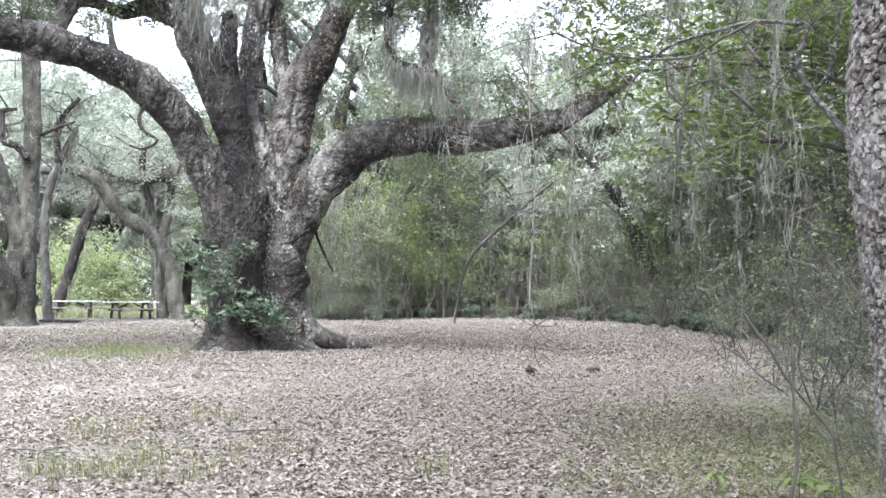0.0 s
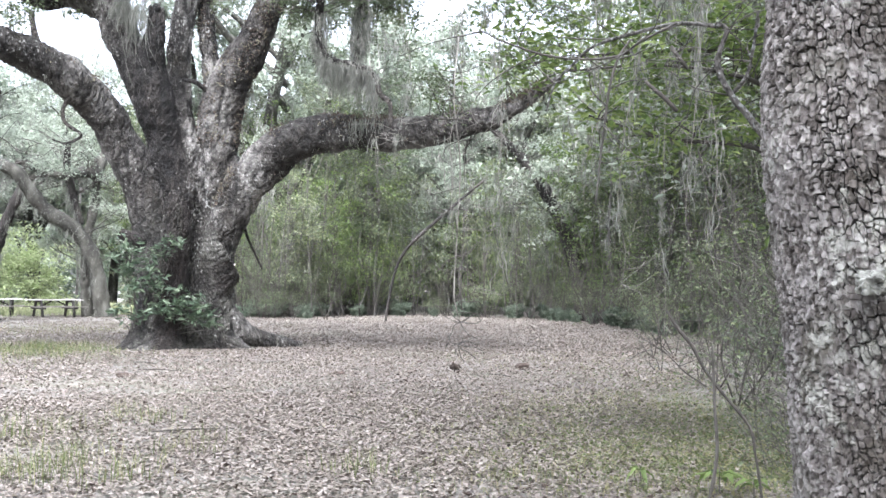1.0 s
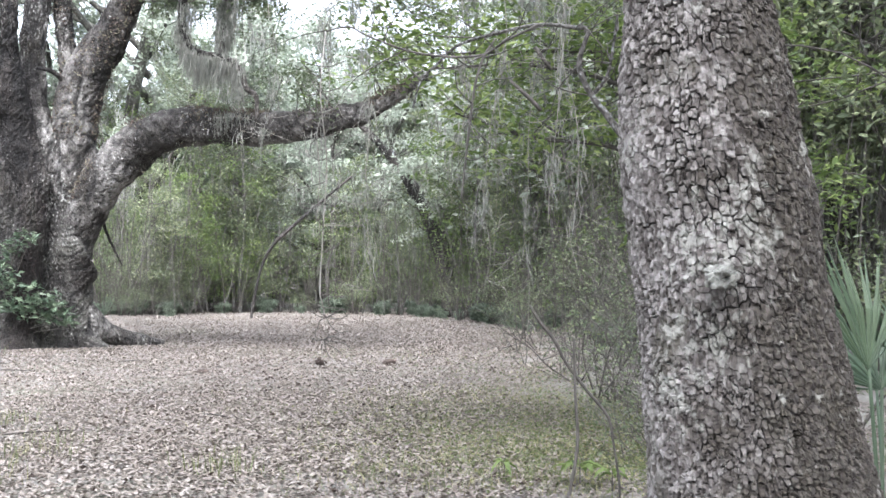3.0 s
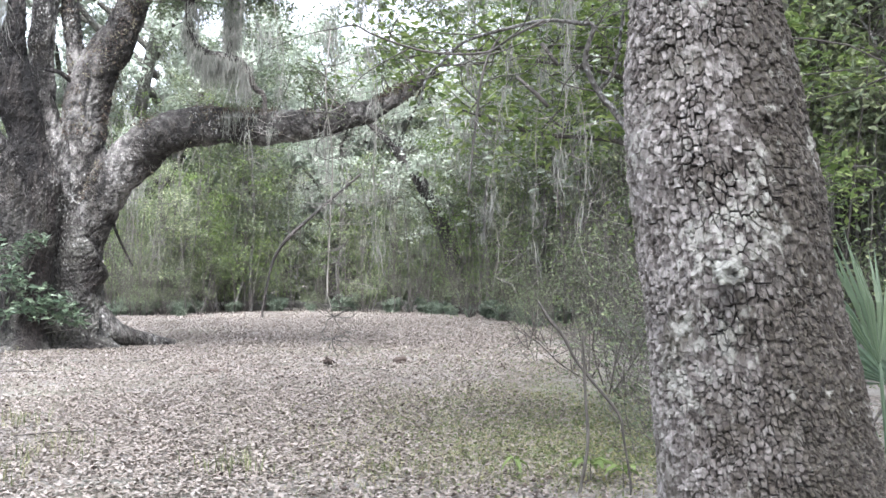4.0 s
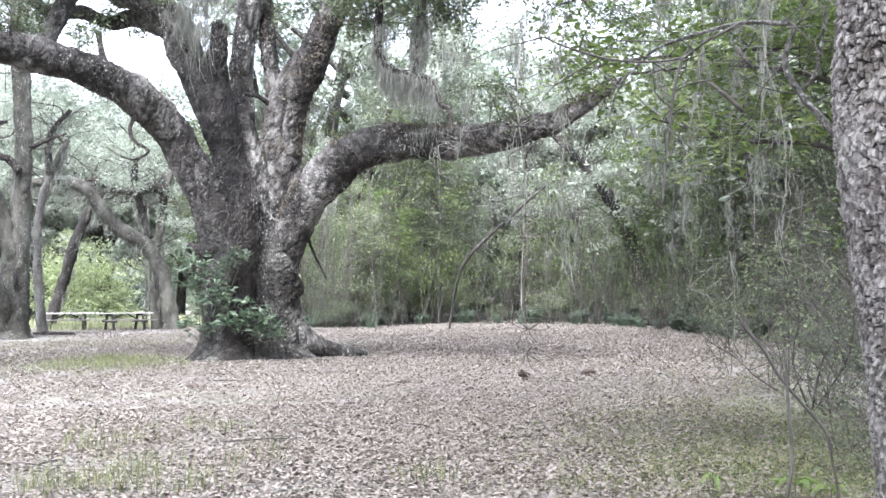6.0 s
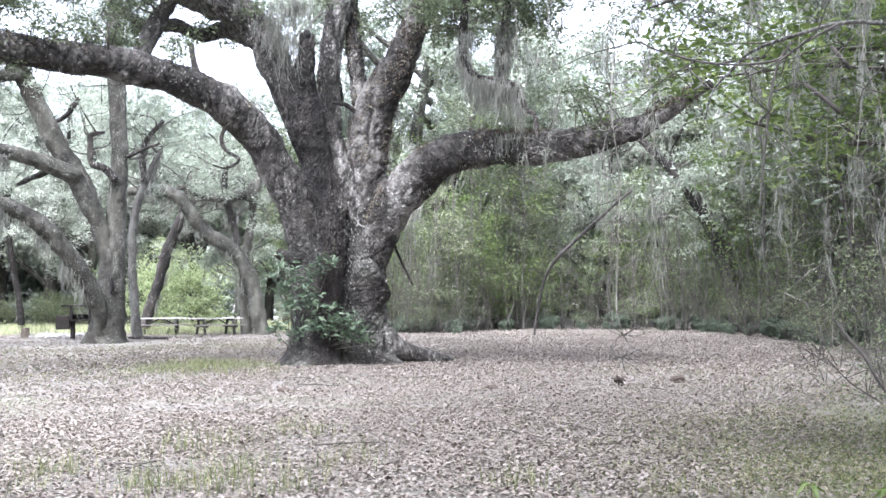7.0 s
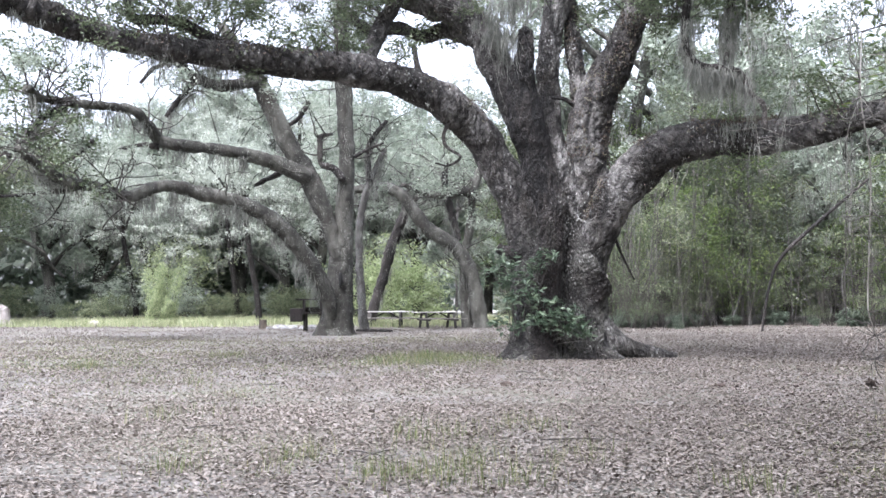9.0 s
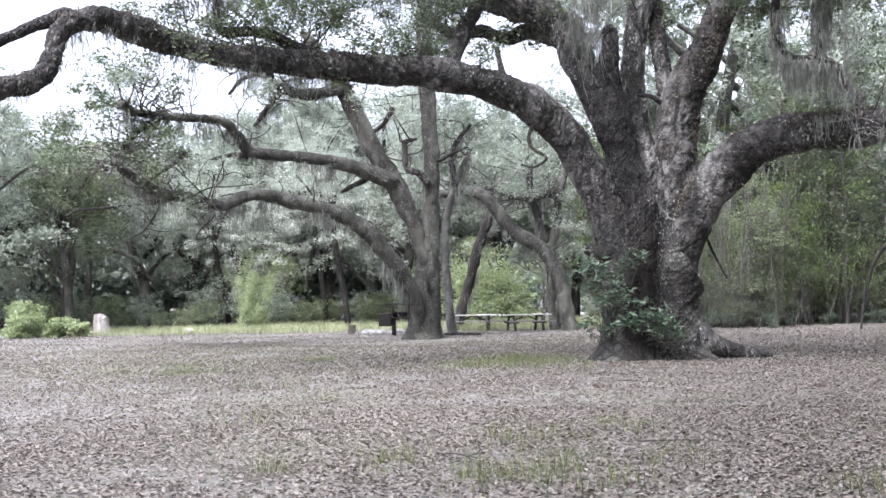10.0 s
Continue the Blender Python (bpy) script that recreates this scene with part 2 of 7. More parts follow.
def joined(pieces):
    """Joins (verts, faces) pairs of one face size."""
    vs, fs, k = [], [], 0
    for v, f in pieces:
        vs.append(v)
        fs.append(np.asarray(f) + k)
        k += len(v)
    return np.concatenate(vs), np.concatenate(fs)


def lumps(p, scale, seed=0):
    """Smooth value noise in -1..1 at an array of places."""
    q = np.asarray(p, float) * scale + seed * 17.13
    i = np.floor(q).astype(np.int64)
    f = q - i
    f = f * f * (3 - 2 * f)
    out = np.zeros(len(q))
    for c in range(8):
        o = np.array([c & 1, c >> 1 & 1, c >> 2 & 1])
        j = i + o
        h = (j[:, 0] * 374761393 + j[:, 1] * 668265263 + j[:, 2] * 2147483647 + seed * 1442695) & 0xFFFFFFFF
        h = ((h ^ (h >> 13)) * 1274126177) & 0xFFFFFFFF
        h = ((h ^ (h >> 16)) & 0xFFFF) / 32767.5 - 1
        out += h * np.prod(np.where(o, f, 1 - f), axis=1)
    return out


def smooth_line(points, step):
    """Catmull-Rom through rows of x, y, z, radius, at about the given spacing."""
    p = np.asarray(points, float)
    p = np.concatenate([[2 * p[0] - p[1]], p, [2 * p[-1] - p[-2]]])
    out = []
    for a, b, c, d in zip(p, p[1:], p[2:], p[3:]):
        n = max(2, int(np.linalg.norm(c[:3] - b[:3]) / step))
        for t in np.arange(n) / n:
            out.append(0.5 * (2 * b + (c - a) * t + (2 * a - 5 * b + 4 * c - d) * t * t + (3 * b - a - 3 * c + d) * t ** 3))
    out.append(p[-2])
    out = np.array(out)
    out[:, 3] = np.maximum(out[:, 3], 0.002)
    return out


def tube(points, sides=12, step=0.15, rough=0.1, seed=0, flare=0.0, fine=True, craggy=0.0):
    """A limb along rows of x, y, z, radius: knobbly, closed at both ends, flared where it meets the ground."""
    s = smooth_line(points, step)
    c, r = s[:, :3], s[:, 3]
    tan = np.gradient(c, axis=0)
    tan /= np.linalg.norm(tan, axis=1)[:, None] + 1e-9
    up = np.array([0.3, 1.0, 0.2])
    u = np.cross(tan, up)
    u /= np.linalg.norm(u, axis=1)[:, None] + 1e-9
    w = np.cross(tan, u)
    a = np.arange(sides) * 2 * np.pi / sides
    ring = np.cos(a)[None, :, None] * u[:, None] + np.sin(a)[None, :, None] * w[:, None]
    raw = (c[:, None] + ring * r[:, None, None]).reshape(-1, 3)
    k = 1 + rough * lumps(raw, 0.5 / max(r.mean(), 0.02), seed)
    if fine:
        k = k + 0.5 * rough * lumps(raw, 1.6 / max(r.mean(), 0.02), seed + 3)
    if craggy:
        rr = np.repeat(r, sides)
        k = k + craggy * (lumps(raw, 5.0, seed + 5) + 0.7 * lumps(raw, 11.0, seed + 6)) / np.maximum(rr, 0.12)
    k = k.reshape(len(c), sides)
    if flare:
        z = c[:, 2:3]
        k = k * (1 + flare * np.exp(-np.maximum(z, -0.1) / 0.45) * (1 + 0.35 * np.sin(a * 4 + seed)[None]))
    v = (c[:, None] + ring * (r[:, None] * k)[..., None]).reshape(-1, 3)
    i = np.arange(len(c) - 1)[:, None] * sides
    j = np.arange(sides)[None]
    n = (j + 1) % sides
    f = np.stack([i + j, i + n, i + sides + n, i + sides + j], -1).reshape(-1, 4)
    v = np.concatenate([v, c[:1], c[-1:]])
    j = np.arange(sides)
    n = (j + 1) % sides
    e = (len(c) - 1) * sides
    k0 = len(v) - 2
    caps = np.concatenate([np.stack([n, j, np.full(sides, k0), np.full(sides, k0)], 1)[:, [0, 1, 2, 2]], np.stack([e + j, e + n, np.full(sides, k0 + 1), np.full(sides, k0 + 1)], 1)])
    tri = np.concatenate([f[:, [0, 1, 2]], f[:, [0, 2, 3]], caps[:, :3]])
    return v, tri


def spread(n):
    d = rng.normal(size=(n, 3))
    return d / np.linalg.norm(d, axis=1)[:, None]


def blades(at, size, level=0.5, narrow=0.45, vary=0.4, fold=0.12):
    """Leaves at an array of places: each a folded blade of two triangles; level 1 lays them flat."""
    at = np.asarray(at, float)
    n = len(at)
    axis = spread(n)
    axis[:, 2] *= 1 - level
    axis /= np.linalg.norm(axis, axis=1)[:, None] + 1e-9
    nor = spread(n) * (1 - level) + np.array([0, 0, level])
    side = np.cross(axis, nor)
    side /= np.linalg.norm(side, axis=1)[:, None] + 1e-9
    up = np.cross(side, axis)
    s = (size * (1 + vary * (rng.random(n) * 2 - 1)))[:, None]
    base, tip = at - axis * s * 0.5, at + axis * s * 0.5
    mid = at - axis * s * 0.05 + up * s * fold
    v = np.stack([base, mid + side * s * narrow * 0.5, tip, mid - side * s * narrow * 0.5], 1).reshape(-1, 3)
    i = np.arange(n)[:, None] * 4
    f = np.concatenate([i + np.array([[0, 2, 1]]), i + np.array([[0, 3, 2]])])
    return v, f


def clumps(centres, per, radius, flat_z=0.6):
    """Places scattered round clump centres, thinning outwards, with an uneven outline."""
    c = np.repeat(np.asarray(centres, float), per, axis=0)
    d = spread(len(c)) * (rng.random(len(c)) ** 0.6)[:, None]
    r = np.repeat(radius * (0.6 + 0.8 * rng.random(len(centres))), per)[:, None]
    d[:, 2] *= flat_z
    return c + d * r


def strands(tops, length, width, bundle=10, spreadr=0.08):
    """Hanging moss: bundles of thin wavering ribbons that taper downwards."""
    t = np.repeat(np.asarray(tops, float), bundle, axis=0)
    n = len(t)
    t = t + rng.normal(size=(n, 3)) * np.array([spreadr, spreadr, spreadr * 0.5])
    away = np.hypot(*(t - np.repeat(np.asarray(tops, float), bundle, axis=0))[:, :2].T) / spreadr
    ln = np.repeat(length * (0.25 + 1.1 * rng.random(len(tops)) ** 1.5), bundle) * (0.25 + 0.75 * rng.random(n)) * np.exp(-0.35 * away)
    a = rng.random(n) * 6.283
    s = np.stack([np.cos(a), np.sin(a), 0 * a], 1)
    rows = []
    off = np.zeros((n, 3))
    for k, (h, w) in enumerate(((0, 0.5), (0.3, 1.0), (0.65, 0.75), (1.0, 0.1))):
        off = off + rng.normal(size=(n, 3)) * np.array([0.09, 0.09, 0]) * ln[:, None] * (k > 0)
        c = t + off - np.array([0, 0, 1]) * (ln * h)[:, None]
        ww = (width * w * (0.5 + rng.random(n)))[:, None]
        rows += [c - s * ww, c + s * ww]
    v = np.stack(rows, 1).reshape(-1, 3)
    i = np.arange(n)[:, None] * 8
    f = np.concatenate([i + np.array([[k, k + 1, k + 3]]) for k in (0, 2, 4)] + [i + np.array([[k, k + 3, k + 2]]) for k in (0, 2, 4)])
    return v, f


def box(x0, y0, z0, x1, y1, z1, bevel=0.006):
    """A block with small bevels as a bmesh."""
    bm = bmesh.new()
    bmesh.ops.create_cube(bm, size=1)
    bmesh.ops.scale(bm, vec=(x1 - x0, y1 - y0, z1 - z0), verts=bm.verts)
    bmesh.ops.translate(bm, vec=((x0 + x1) / 2, (y0 + y1) / 2, (z0 + z1) / 2), verts=bm.verts)
    if bevel:
        bmesh.ops.bevel(bm, geom=bm.edges[:], offset=bevel, segments=1, affect="EDGES")
    return bm


def solid(name, bm, material):
    me = bpy.data.meshes.new(name)
    bm.to_mesh(me)
    bm.free()
    me.materials.append(material)
    return me


def ground_height(x, y):
    p = np.stack([np.atleast_1d(x), np.atleast_1d(y), np.zeros(np.size(x))], 1).astype(float)
    return 0.035 * lumps(p, 0.35, 5) + 0.05 * lumps(p, 0.09, 6)


# ---- ground ----
def make_ground():
    """One sheet, fine near the clearing and coarse towards the horizon."""
    r = np.concatenate([[0.0], np.geomspace(1.0, 70, 150), np.geomspace(80, 2500, 16)])
    a = np.linspace(0, 2 * np.pi, 241)[:-1]
    R, A = np.meshgrid(r[1:], a, indexing="ij")
    x, y = (R * np.sin(A)).ravel(), (R * np.cos(A)).ravel()
    z = ground_height(x, y) * np.clip((120 - R.ravel()) / 60, 0, 1)
    v = np.concatenate([[[0, 0, 0]], np.stack([x, y, z], 1)])
    n = len(a)
    i = 1 + np.arange(len(r) - 2)[:, None] * n
    j = np.arange(n)[None]
    k = (j + 1) % n
    f = np.stack([i + j, i + n + j, i + n + k, i + k], -1).reshape(-1, 4)
    tri = np.concatenate([f[:, [0, 2, 1]], f[:, [0, 3, 2]], np.stack([np.zeros(n, int), 1 + (np.arange(n) + 1) % n, 1 + np.arange(n)], 1)])
    thing("ground", label="grey sandy forest ground strewn with brown oak leaves", category="ground", kind="structure", data=mesh_of("ground", v, tri[:, ::-1], GROUND, True))


make_ground()


def sector(n, r0, r1, a0, a1):
    """Random places on the ground between two ranges and headings."""
    r = np.sqrt(rng.random(n) * (r1 * r1 - r0 * r0) + r0 * r0)
    a = np.radians(a0 + (a1 - a0) * rng.random(n))
    return r * np.sin(a), r * np.cos(a)


def make_litter():
    x1, y1 = sector(190000, 5.5, 14, -41, 42)
    r = (14 ** 0.5 + rng.random(300000) * (54 ** 0.5 - 14 ** 0.5)) ** 2
    a = np.radians(-41 + 66 * rng.random(300000))
    x, y = np.concatenate([x1, r * np.sin(a)]), np.concatenate([y1, r * np.cos(a)])
    p = np.stack([x, y, 0 * x], 1)
    keep = 0.55 * lumps(p, 0.3, 9) + 0.7 * lumps(p, 0.9, 10) + 0.4 * np.tanh((np.arctan2(x, y) + 0.08) / 0.16) - 1.1 * np.clip((np.arctan2(x, y) - 0.3) / 0.14, 0, 1) > rng.random(len(x)) * 1.5 - 1.3
    p = p[keep]
    p[:, 2] = ground_height(p[:, 0], p[:, 1]) + 0.012 + 0.02 * rng.random(len(p))
    v, f = blades(p, 0.045 * np.clip(np.hypot(p[:, 0], p[:, 1]) / 17, 1, 1.5), 0.8, 0.62, 0.5, 0.18)
    thing("fallen_leaves", label="dry brown and tan oak leaves lying on sand", category="leaf litter", kind="stuff", data=mesh_of("fallen_leaves", v, f, LITTER))


make_litter()


def make_debris():
    """Big curled dark leaves in the litter, and fallen twigs."""
    x, y = sector(1700, 6, 30, -22, 26)
    p = np.stack([x, y, ground_height(x, y) + 0.03], 1)
    p = p[lumps(p, 0.6, 21) + 0.5 * lumps(p, 2.0, 22) > -0.1]
    thing("curled_leaves", label="dark brown curled leaves scattered over the litter", category="leaf litter", kind="stuff", data=mesh_of("curled_leaves", *blades(p, 0.06, 0.6, 0.6, 0.4, 0.3), CLOD))
    for k in range(16):
        x, y = (float(v[0]) for v in sector(1, 8, 24, -30, 20))
        a, ln = rng.random() * 6.283, 0.12 + 0.3 * rng.random()
        z = float(ground_height(x, y)[0]) + 0.03
        q = [(-ln * math.cos(a), -ln * math.sin(a), 0, 0.008), (0.03 * rng.normal(), 0.03 * rng.normal(), 0.012, 0.007), (ln * math.cos(a), ln * math.sin(a), 0, 0.004)]
        thing("fallen_twig", (x, y, z), 0, "thin dark fallen twig lying on the leaf litter", "twig", "fallen twigs", data=mesh_of("fallen_twig", *tube(q, 6, 0.05, 0.2, k), DARK_TWIG, True))


make_debris()


def tufts(at, height, per, width, lean=0.35):
    """Grass: slender bent blades, each of three triangles."""
    c = np.repeat(np.asarray(at, float), per, axis=0)
    n = len(c)
    c = c + rng.normal(size=(n, 3)) * np.array([0.09, 0.09, 0])
    h = height * (0.4 + 0.9 * rng.random(n))
    a = rng.random(n) * 6.283
    d = np.stack([np.cos(a), np.sin(a), 0 * a], 1)
    s = np.stack([-np.sin(a), np.cos(a), 0 * a], 1) * (width * (0.6 + 0.8 * rng.random(n)))[:, None]
    bend = (lean * h * rng.random(n))[:, None]
    up = np.array([0, 0, 1.0])
    m = c + up * (h * 0.55)[:, None] + d * bend * 0.4
    t = c + up * h[:, None] + d * bend * 1.5
    v = np.stack([c - s, c + s, m - s * 0.7, m + s * 0.7, t], 1).reshape(-1, 3)
    i = np.arange(n)[:, None] * 5
    f = np.concatenate([i + np.array([[0, 1, 3]]), i + np.array([[0, 3, 2]]), i + np.array([[2, 3, 4]])])
    return v, f


def grass_spot(cx, cy, rx, ry, n):
    x, y = cx + rx * rng.normal(size=n) * 0.5, cy + ry * rng.normal(size=n) * 0.5
    return np.stack([x, y, ground_height(x, y)], 1)


def make_grass():
    spots = [grass_spot(-4.9, 22.2, 2.2, 3.2, 260), grass_spot(-1.6, 9.0, 0.8, 1.8, 60), grass_spot(-3.2, 8.6, 0.5, 1.6, 40), grass_spot(-1.5, 11.8, 0.7, 1.2, 40), grass_spot(-4.4, 9.6, 0.7, 1.0, 34), grass_spot(-9.5, 16, 2.5, 2.5, 70), grass_spot(-7, 20, 3, 3, 70),
             grass_spot(4.1, 11.2, 2.6, 3.2, 900), grass_spot(3.0, 8.0, 1.7, 2.2, 900), grass_spot(-12.5, 24.5, 3, 3, 120),
             grass_spot(-15, 31, 6, 4, 160), grass_spot(-8, 34, 5, 5, 160), grass_spot(5.5, 20, 3, 3, 120), grass_spot(-6.0, 14.5, 0.8, 1.4, 40)]
    v, f = tufts(np.concatenate(spots), 0.075, 6, 0.0028, 1.3)
    thing("clearing_grass", label="thin green and straw grass in the leaf litter", category="grass", kind="stuff", data=mesh_of("clearing_grass", v, f, GRASS))
    tall = np.concatenate([grass_spot(-1.55, 8.6, 0.35, 1.2, 26), grass_spot(-3.1, 8.9, 0.25, 0.8, 14), grass_spot(-2.3, 10.5, 0.6, 1.2, 14), grass_spot(-5.5, 11.5, 0.5, 0.8, 12), grass_spot(-0.6, 9.4, 0.4, 0.7, 10), grass_spot(-7.5, 16, 0.6, 1, 14), grass_spot(-11, 19, 1.2, 1.5, 30), grass_spot(-4.6, 21.8, 1.6, 2.2, 150)])
    thing("grass_tufts", label="loose tufts of taller green grass in leaf litter", category="grass", kind="stuff", data=mesh_of("grass_tufts", *tufts(tall, 0.21, 8, 0.003, 0.8), GRASS))
    low = np.concatenate([grass_spot(5.2, 11.0, 2.4, 3.6, 3600), grass_spot(4.0, 8.2, 1.7, 2.2, 5200), grass_spot(-5.0, 22.2, 2.4, 3.0, 1300), grass_spot(6.4, 15.5, 1.6, 4.0, 900), grass_spot(4.2, 9.4, 2.0, 2.6, 3000), grass_spot(-13, 27, 6, 6, 1600), grass_spot(-11, 20, 7, 8, 4200), grass_spot(-16, 31, 9, 7, 2600), grass_spot(-8, 33, 6, 6, 1600)])
    low[:, 2] += 0.03
    thing("ground_herbs", label="low green weeds and clover among fallen leaves", category="weeds", kind="stuff", data=mesh_of("ground_herbs", *blades(low, 0.036, 0.5, 0.6), GRASS))
    x, y = sector(5200, 46, 66, -47, -4)
    keep = (y > 44.5) & (np.hypot(x, y) > 49 + 2 * np.sin(x * 0.7))
    at = np.stack([x, y, ground_height(x, y)], 1)[keep]
    at = at[lumps(at, 0.25, 12) + 0.5 * lumps(at, 0.8, 13) > -0.55 + 0.5 * (rng.random(len(at)) - 0.5)]
    v, f = tufts(at, 0.36, 8, 0.012, 0.7)
    thing("meadow_grass", label="tall pale yellow-green meadow grass before the trees", category="grass", kind="stuff", data=mesh_of("meadow_grass", v, f, PALE_GRASS))


make_grass()


# ---- limb lines of the trees: x, y, z, radius ----
OAK_STEM_DARK = [(-2.26, 23.80, 0.05, 0.44), (-2.23, 23.82, 1.20, 0.400), (-2.13, 23.84, 2.21, 0.385), (-2.07, 23.86, 2.89, 0.38), (-2.10, 23.88, 3.57, 0.380), (-2.30, 23.90, 4.12, 0.405), (-2.45, 23.90, 4.94, 0.38), (-2.62, 23.85, 5.62, 0.40), (-2.72, 23.80, 6.23, 0.35), (-2.69, 23.72, 6.69, 0.245), (-2.62, 23.70, 7.10, 0.192), (-2.60, 23.70, 7.66, 0.172)]
OAK_STEM_EAST = [(-1.29, 24.40, 0.0, 0.54), (-1.29, 24.40, 0.50, 0.54), (-1.25, 24.40, 1.54, 0.485), (-1.29, 24.40, 2.58, 0.499), (-1.26, 24.40, 3.62, 0.53), (-1.28, 24.40, 4.45, 0.50), (-1.16, 24.40, 5.43, 0.447), (-0.92, 24.40, 6.28, 0.434), (-0.48, 24.40, 7.12, 0.371), (-0.12, 24.40, 7.98, 0.323), (0.23, 24.40, 8.69, 0.281), (0.52, 24.40, 9.33, 0.254), (0.97, 24.42, 10.83, 0.212)]
OAK_STEM_WEST = [(-2.50, 23.95, 4.6, 0.22), (-2.74, 24.00, 5.51, 0.30), (-3.02, 24.10, 6.29, 0.36), (-3.42, 24.20, 7.11, 0.374), (-3.81, 24.30, 7.87, 0.38), (-4.32, 24.40, 8.39, 0.390), (-5.04, 24.50, 8.71, 0.385), (-5.69, 24.60, 9.02, 0.37), (-6.5, 24.65, 9.9, 0.29)]
OAK_STEM_TOP = [(-1.87, 24.30, 3.6, 0.34), (-1.87, 24.30, 4.30, 0.346), (-2.04, 24.40, 5.15, 0.28), (-2.18, 24.60, 6.03, 0.25), (-2.17, 24.80, 7.00, 0.256), (-2.07, 24.90, 7.96, 0.272), (-1.93, 25.00, 8.86, 0.29), (-1.91, 25.00, 9.59, 0.27), (-1.80, 25.10, 10.8, 0.2)]
OAK_STEM_FORK = [(-1.30, 24.60, 4.6, 0.2), (-1.25, 24.70, 5.34, 0.2), (-1.33, 24.90, 6.09, 0.19), (-1.50, 25.10, 6.99, 0.175), (-1.60, 25.20, 7.89, 0.174), (-1.63, 25.20, 8.70, 0.159), (-1.68, 25.20, 9.66, 0.145)]
OAK_LIMB_EAST = [(-1.19, 24.22, 0.08, 0.328), (-1.18, 24.14, 0.83, 0.305), (-1.17, 24.03, 1.79, 0.325), (-1.01, 23.91, 2.70, 0.388), (-0.65, 23.78, 3.48, 0.440), (-0.23, 23.63, 4.09, 0.461), (0.24, 23.46, 4.53, 0.447), (0.85, 23.27, 4.79, 0.413), (1.53, 23.05, 4.88, 0.378), (2.18, 22.80, 4.85, 0.355), (2.83, 22.53, 4.83, 0.352), (3.52, 22.23, 4.91, 0.317), (4.18, 21.90, 5.01, 0.265), (4.74, 21.57, 5.14, 0.212), (5.22, 21.23, 5.37, 0.160), (5.56, 20.91, 5.61, 0.119), (5.96, 20.57, 5.84, 0.078)]
OAK_LIMB_WEST = [(-2.53, 24.10, 0.0, 0.50), (-2.53, 24.10, 1.00, 0.46), (-2.60, 24.10, 2.23, 0.44), (-2.70, 24.00, 3.38, 0.45), (-2.97, 23.90, 3.99, 0.43), (-3.22, 23.80, 4.45, 0.375), (-3.59, 23.60, 5.10, 0.39), (-4.00, 23.35, 5.62, 0.40), (-4.55, 22.80, 5.98, 0.375), (-5.24, 22.30, 6.26, 0.343), (-6.00, 21.70, 6.41, 0.315), (-6.85, 21.10, 6.46, 0.290), (-7.55, 20.50, 6.43, 0.270), (-8.30, 19.80, 6.40, 0.26), (-9.00, 19.10, 6.40, 0.22), (-9.61, 18.30, 6.36, 0.205), (-10.15, 17.50, 6.44, 0.21), (-10.58, 16.80, 6.58, 0.22), (-10.95, 16.10, 6.64, 0.21), (-11.16, 15.40, 6.43, 0.19)]
OAK_LIMB_WEST_HOOK = [(-11.06, 15.50, 6.53, 0.2), (-11.19, 15.20, 6.20, 0.175), (-11.17, 15.00, 5.74, 0.148), (-11.18, 14.80, 5.41, 0.146), (-11.26, 14.40, 5.15, 0.15), (-11.51, 13.70, 4.90, 0.145), (-11.86, 13.00, 4.55, 0.122)]
OAK_LIMB_WEST_ARM = [(-11.17, 15.40, 6.57, 0.149), (-11.48, 14.90, 6.27, 0.097), (-11.68, 14.30, 5.89, 0.084), (-11.97, 13.60, 5.49, 0.072)]
OAK_BRANCH_UPPER = [(-8.19, 20.00, 6.53, 0.155), (-8.72, 19.60, 6.77, 0.130), (-9.13, 19.40, 7.02, 0.117), (-9.55, 19.20, 7.08, 0.105), (-9.96, 18.80, 7.04, 0.104), (-10.01, 18.70, 7.51, 0.081), (-9.97, 18.50, 8.28, 0.069)]
OAK_BRANCH_RISER = [(-6.28, 22.74, 6.70, 0.212), (-6.11, 22.94, 7.26, 0.188), (-5.90, 23.22, 7.84, 0.177), (-5.69, 23.53, 8.45, 0.166), (-5.40, 23.88, 9.49, 0.127)]
OAK_BRANCH_BRIDGE = [(-3.83, 24.98, 7.82, 0.258), (-4.66, 24.93, 8.08, 0.216), (-5.31, 24.94, 7.97, 0.174), (-5.96, 24.95, 8.21, 0.175), (-6.62, 24.95, 8.17, 0.132), (-7.29, 24.95, 8.63, 0.104)]
OAK_SPIKE = [(-4.89, 22.97, 6.37, 0.106), (-5.01, 22.94, 6.71, 0.079), (-5.10, 22.92, 7.24, 0.053)]
OAK_STUB = [(-2.77, 23.82, 2.39, 0.185), (-3.10, 23.78, 2.50, 0.145), (-3.29, 23.76, 2.59, 0.106)]
OAK_ROOT = [(-1.25, 24.20, 1.20, 0.26), (-1.02, 24.28, 0.80, 0.31), (-0.70, 24.38, 0.48, 0.29), (-0.30, 24.53, 0.25, 0.22), (0.26, 24.70, 0.10, 0.15), (0.80, 24.86, 0.02, 0.08)]
OAK_DEAD_TWIG = [(-0.80, 24.16, 3.32, 0.053), (-0.67, 24.17, 3.05, 0.040), (-0.48, 24.17, 2.51, 0.033), (-0.15, 24.17, 1.82, 0.020)]
WOODS_LEANING = [(4.94, 43.69, 0.22, 0.060), (5.30, 43.65, 2.12, 0.060), (5.79, 43.59, 3.11, 0.073), (6.68, 43.46, 4.00, 0.073), (7.80, 43.27, 5.02, 0.061), (9.00, 43.03, 6.08, 0.049)]
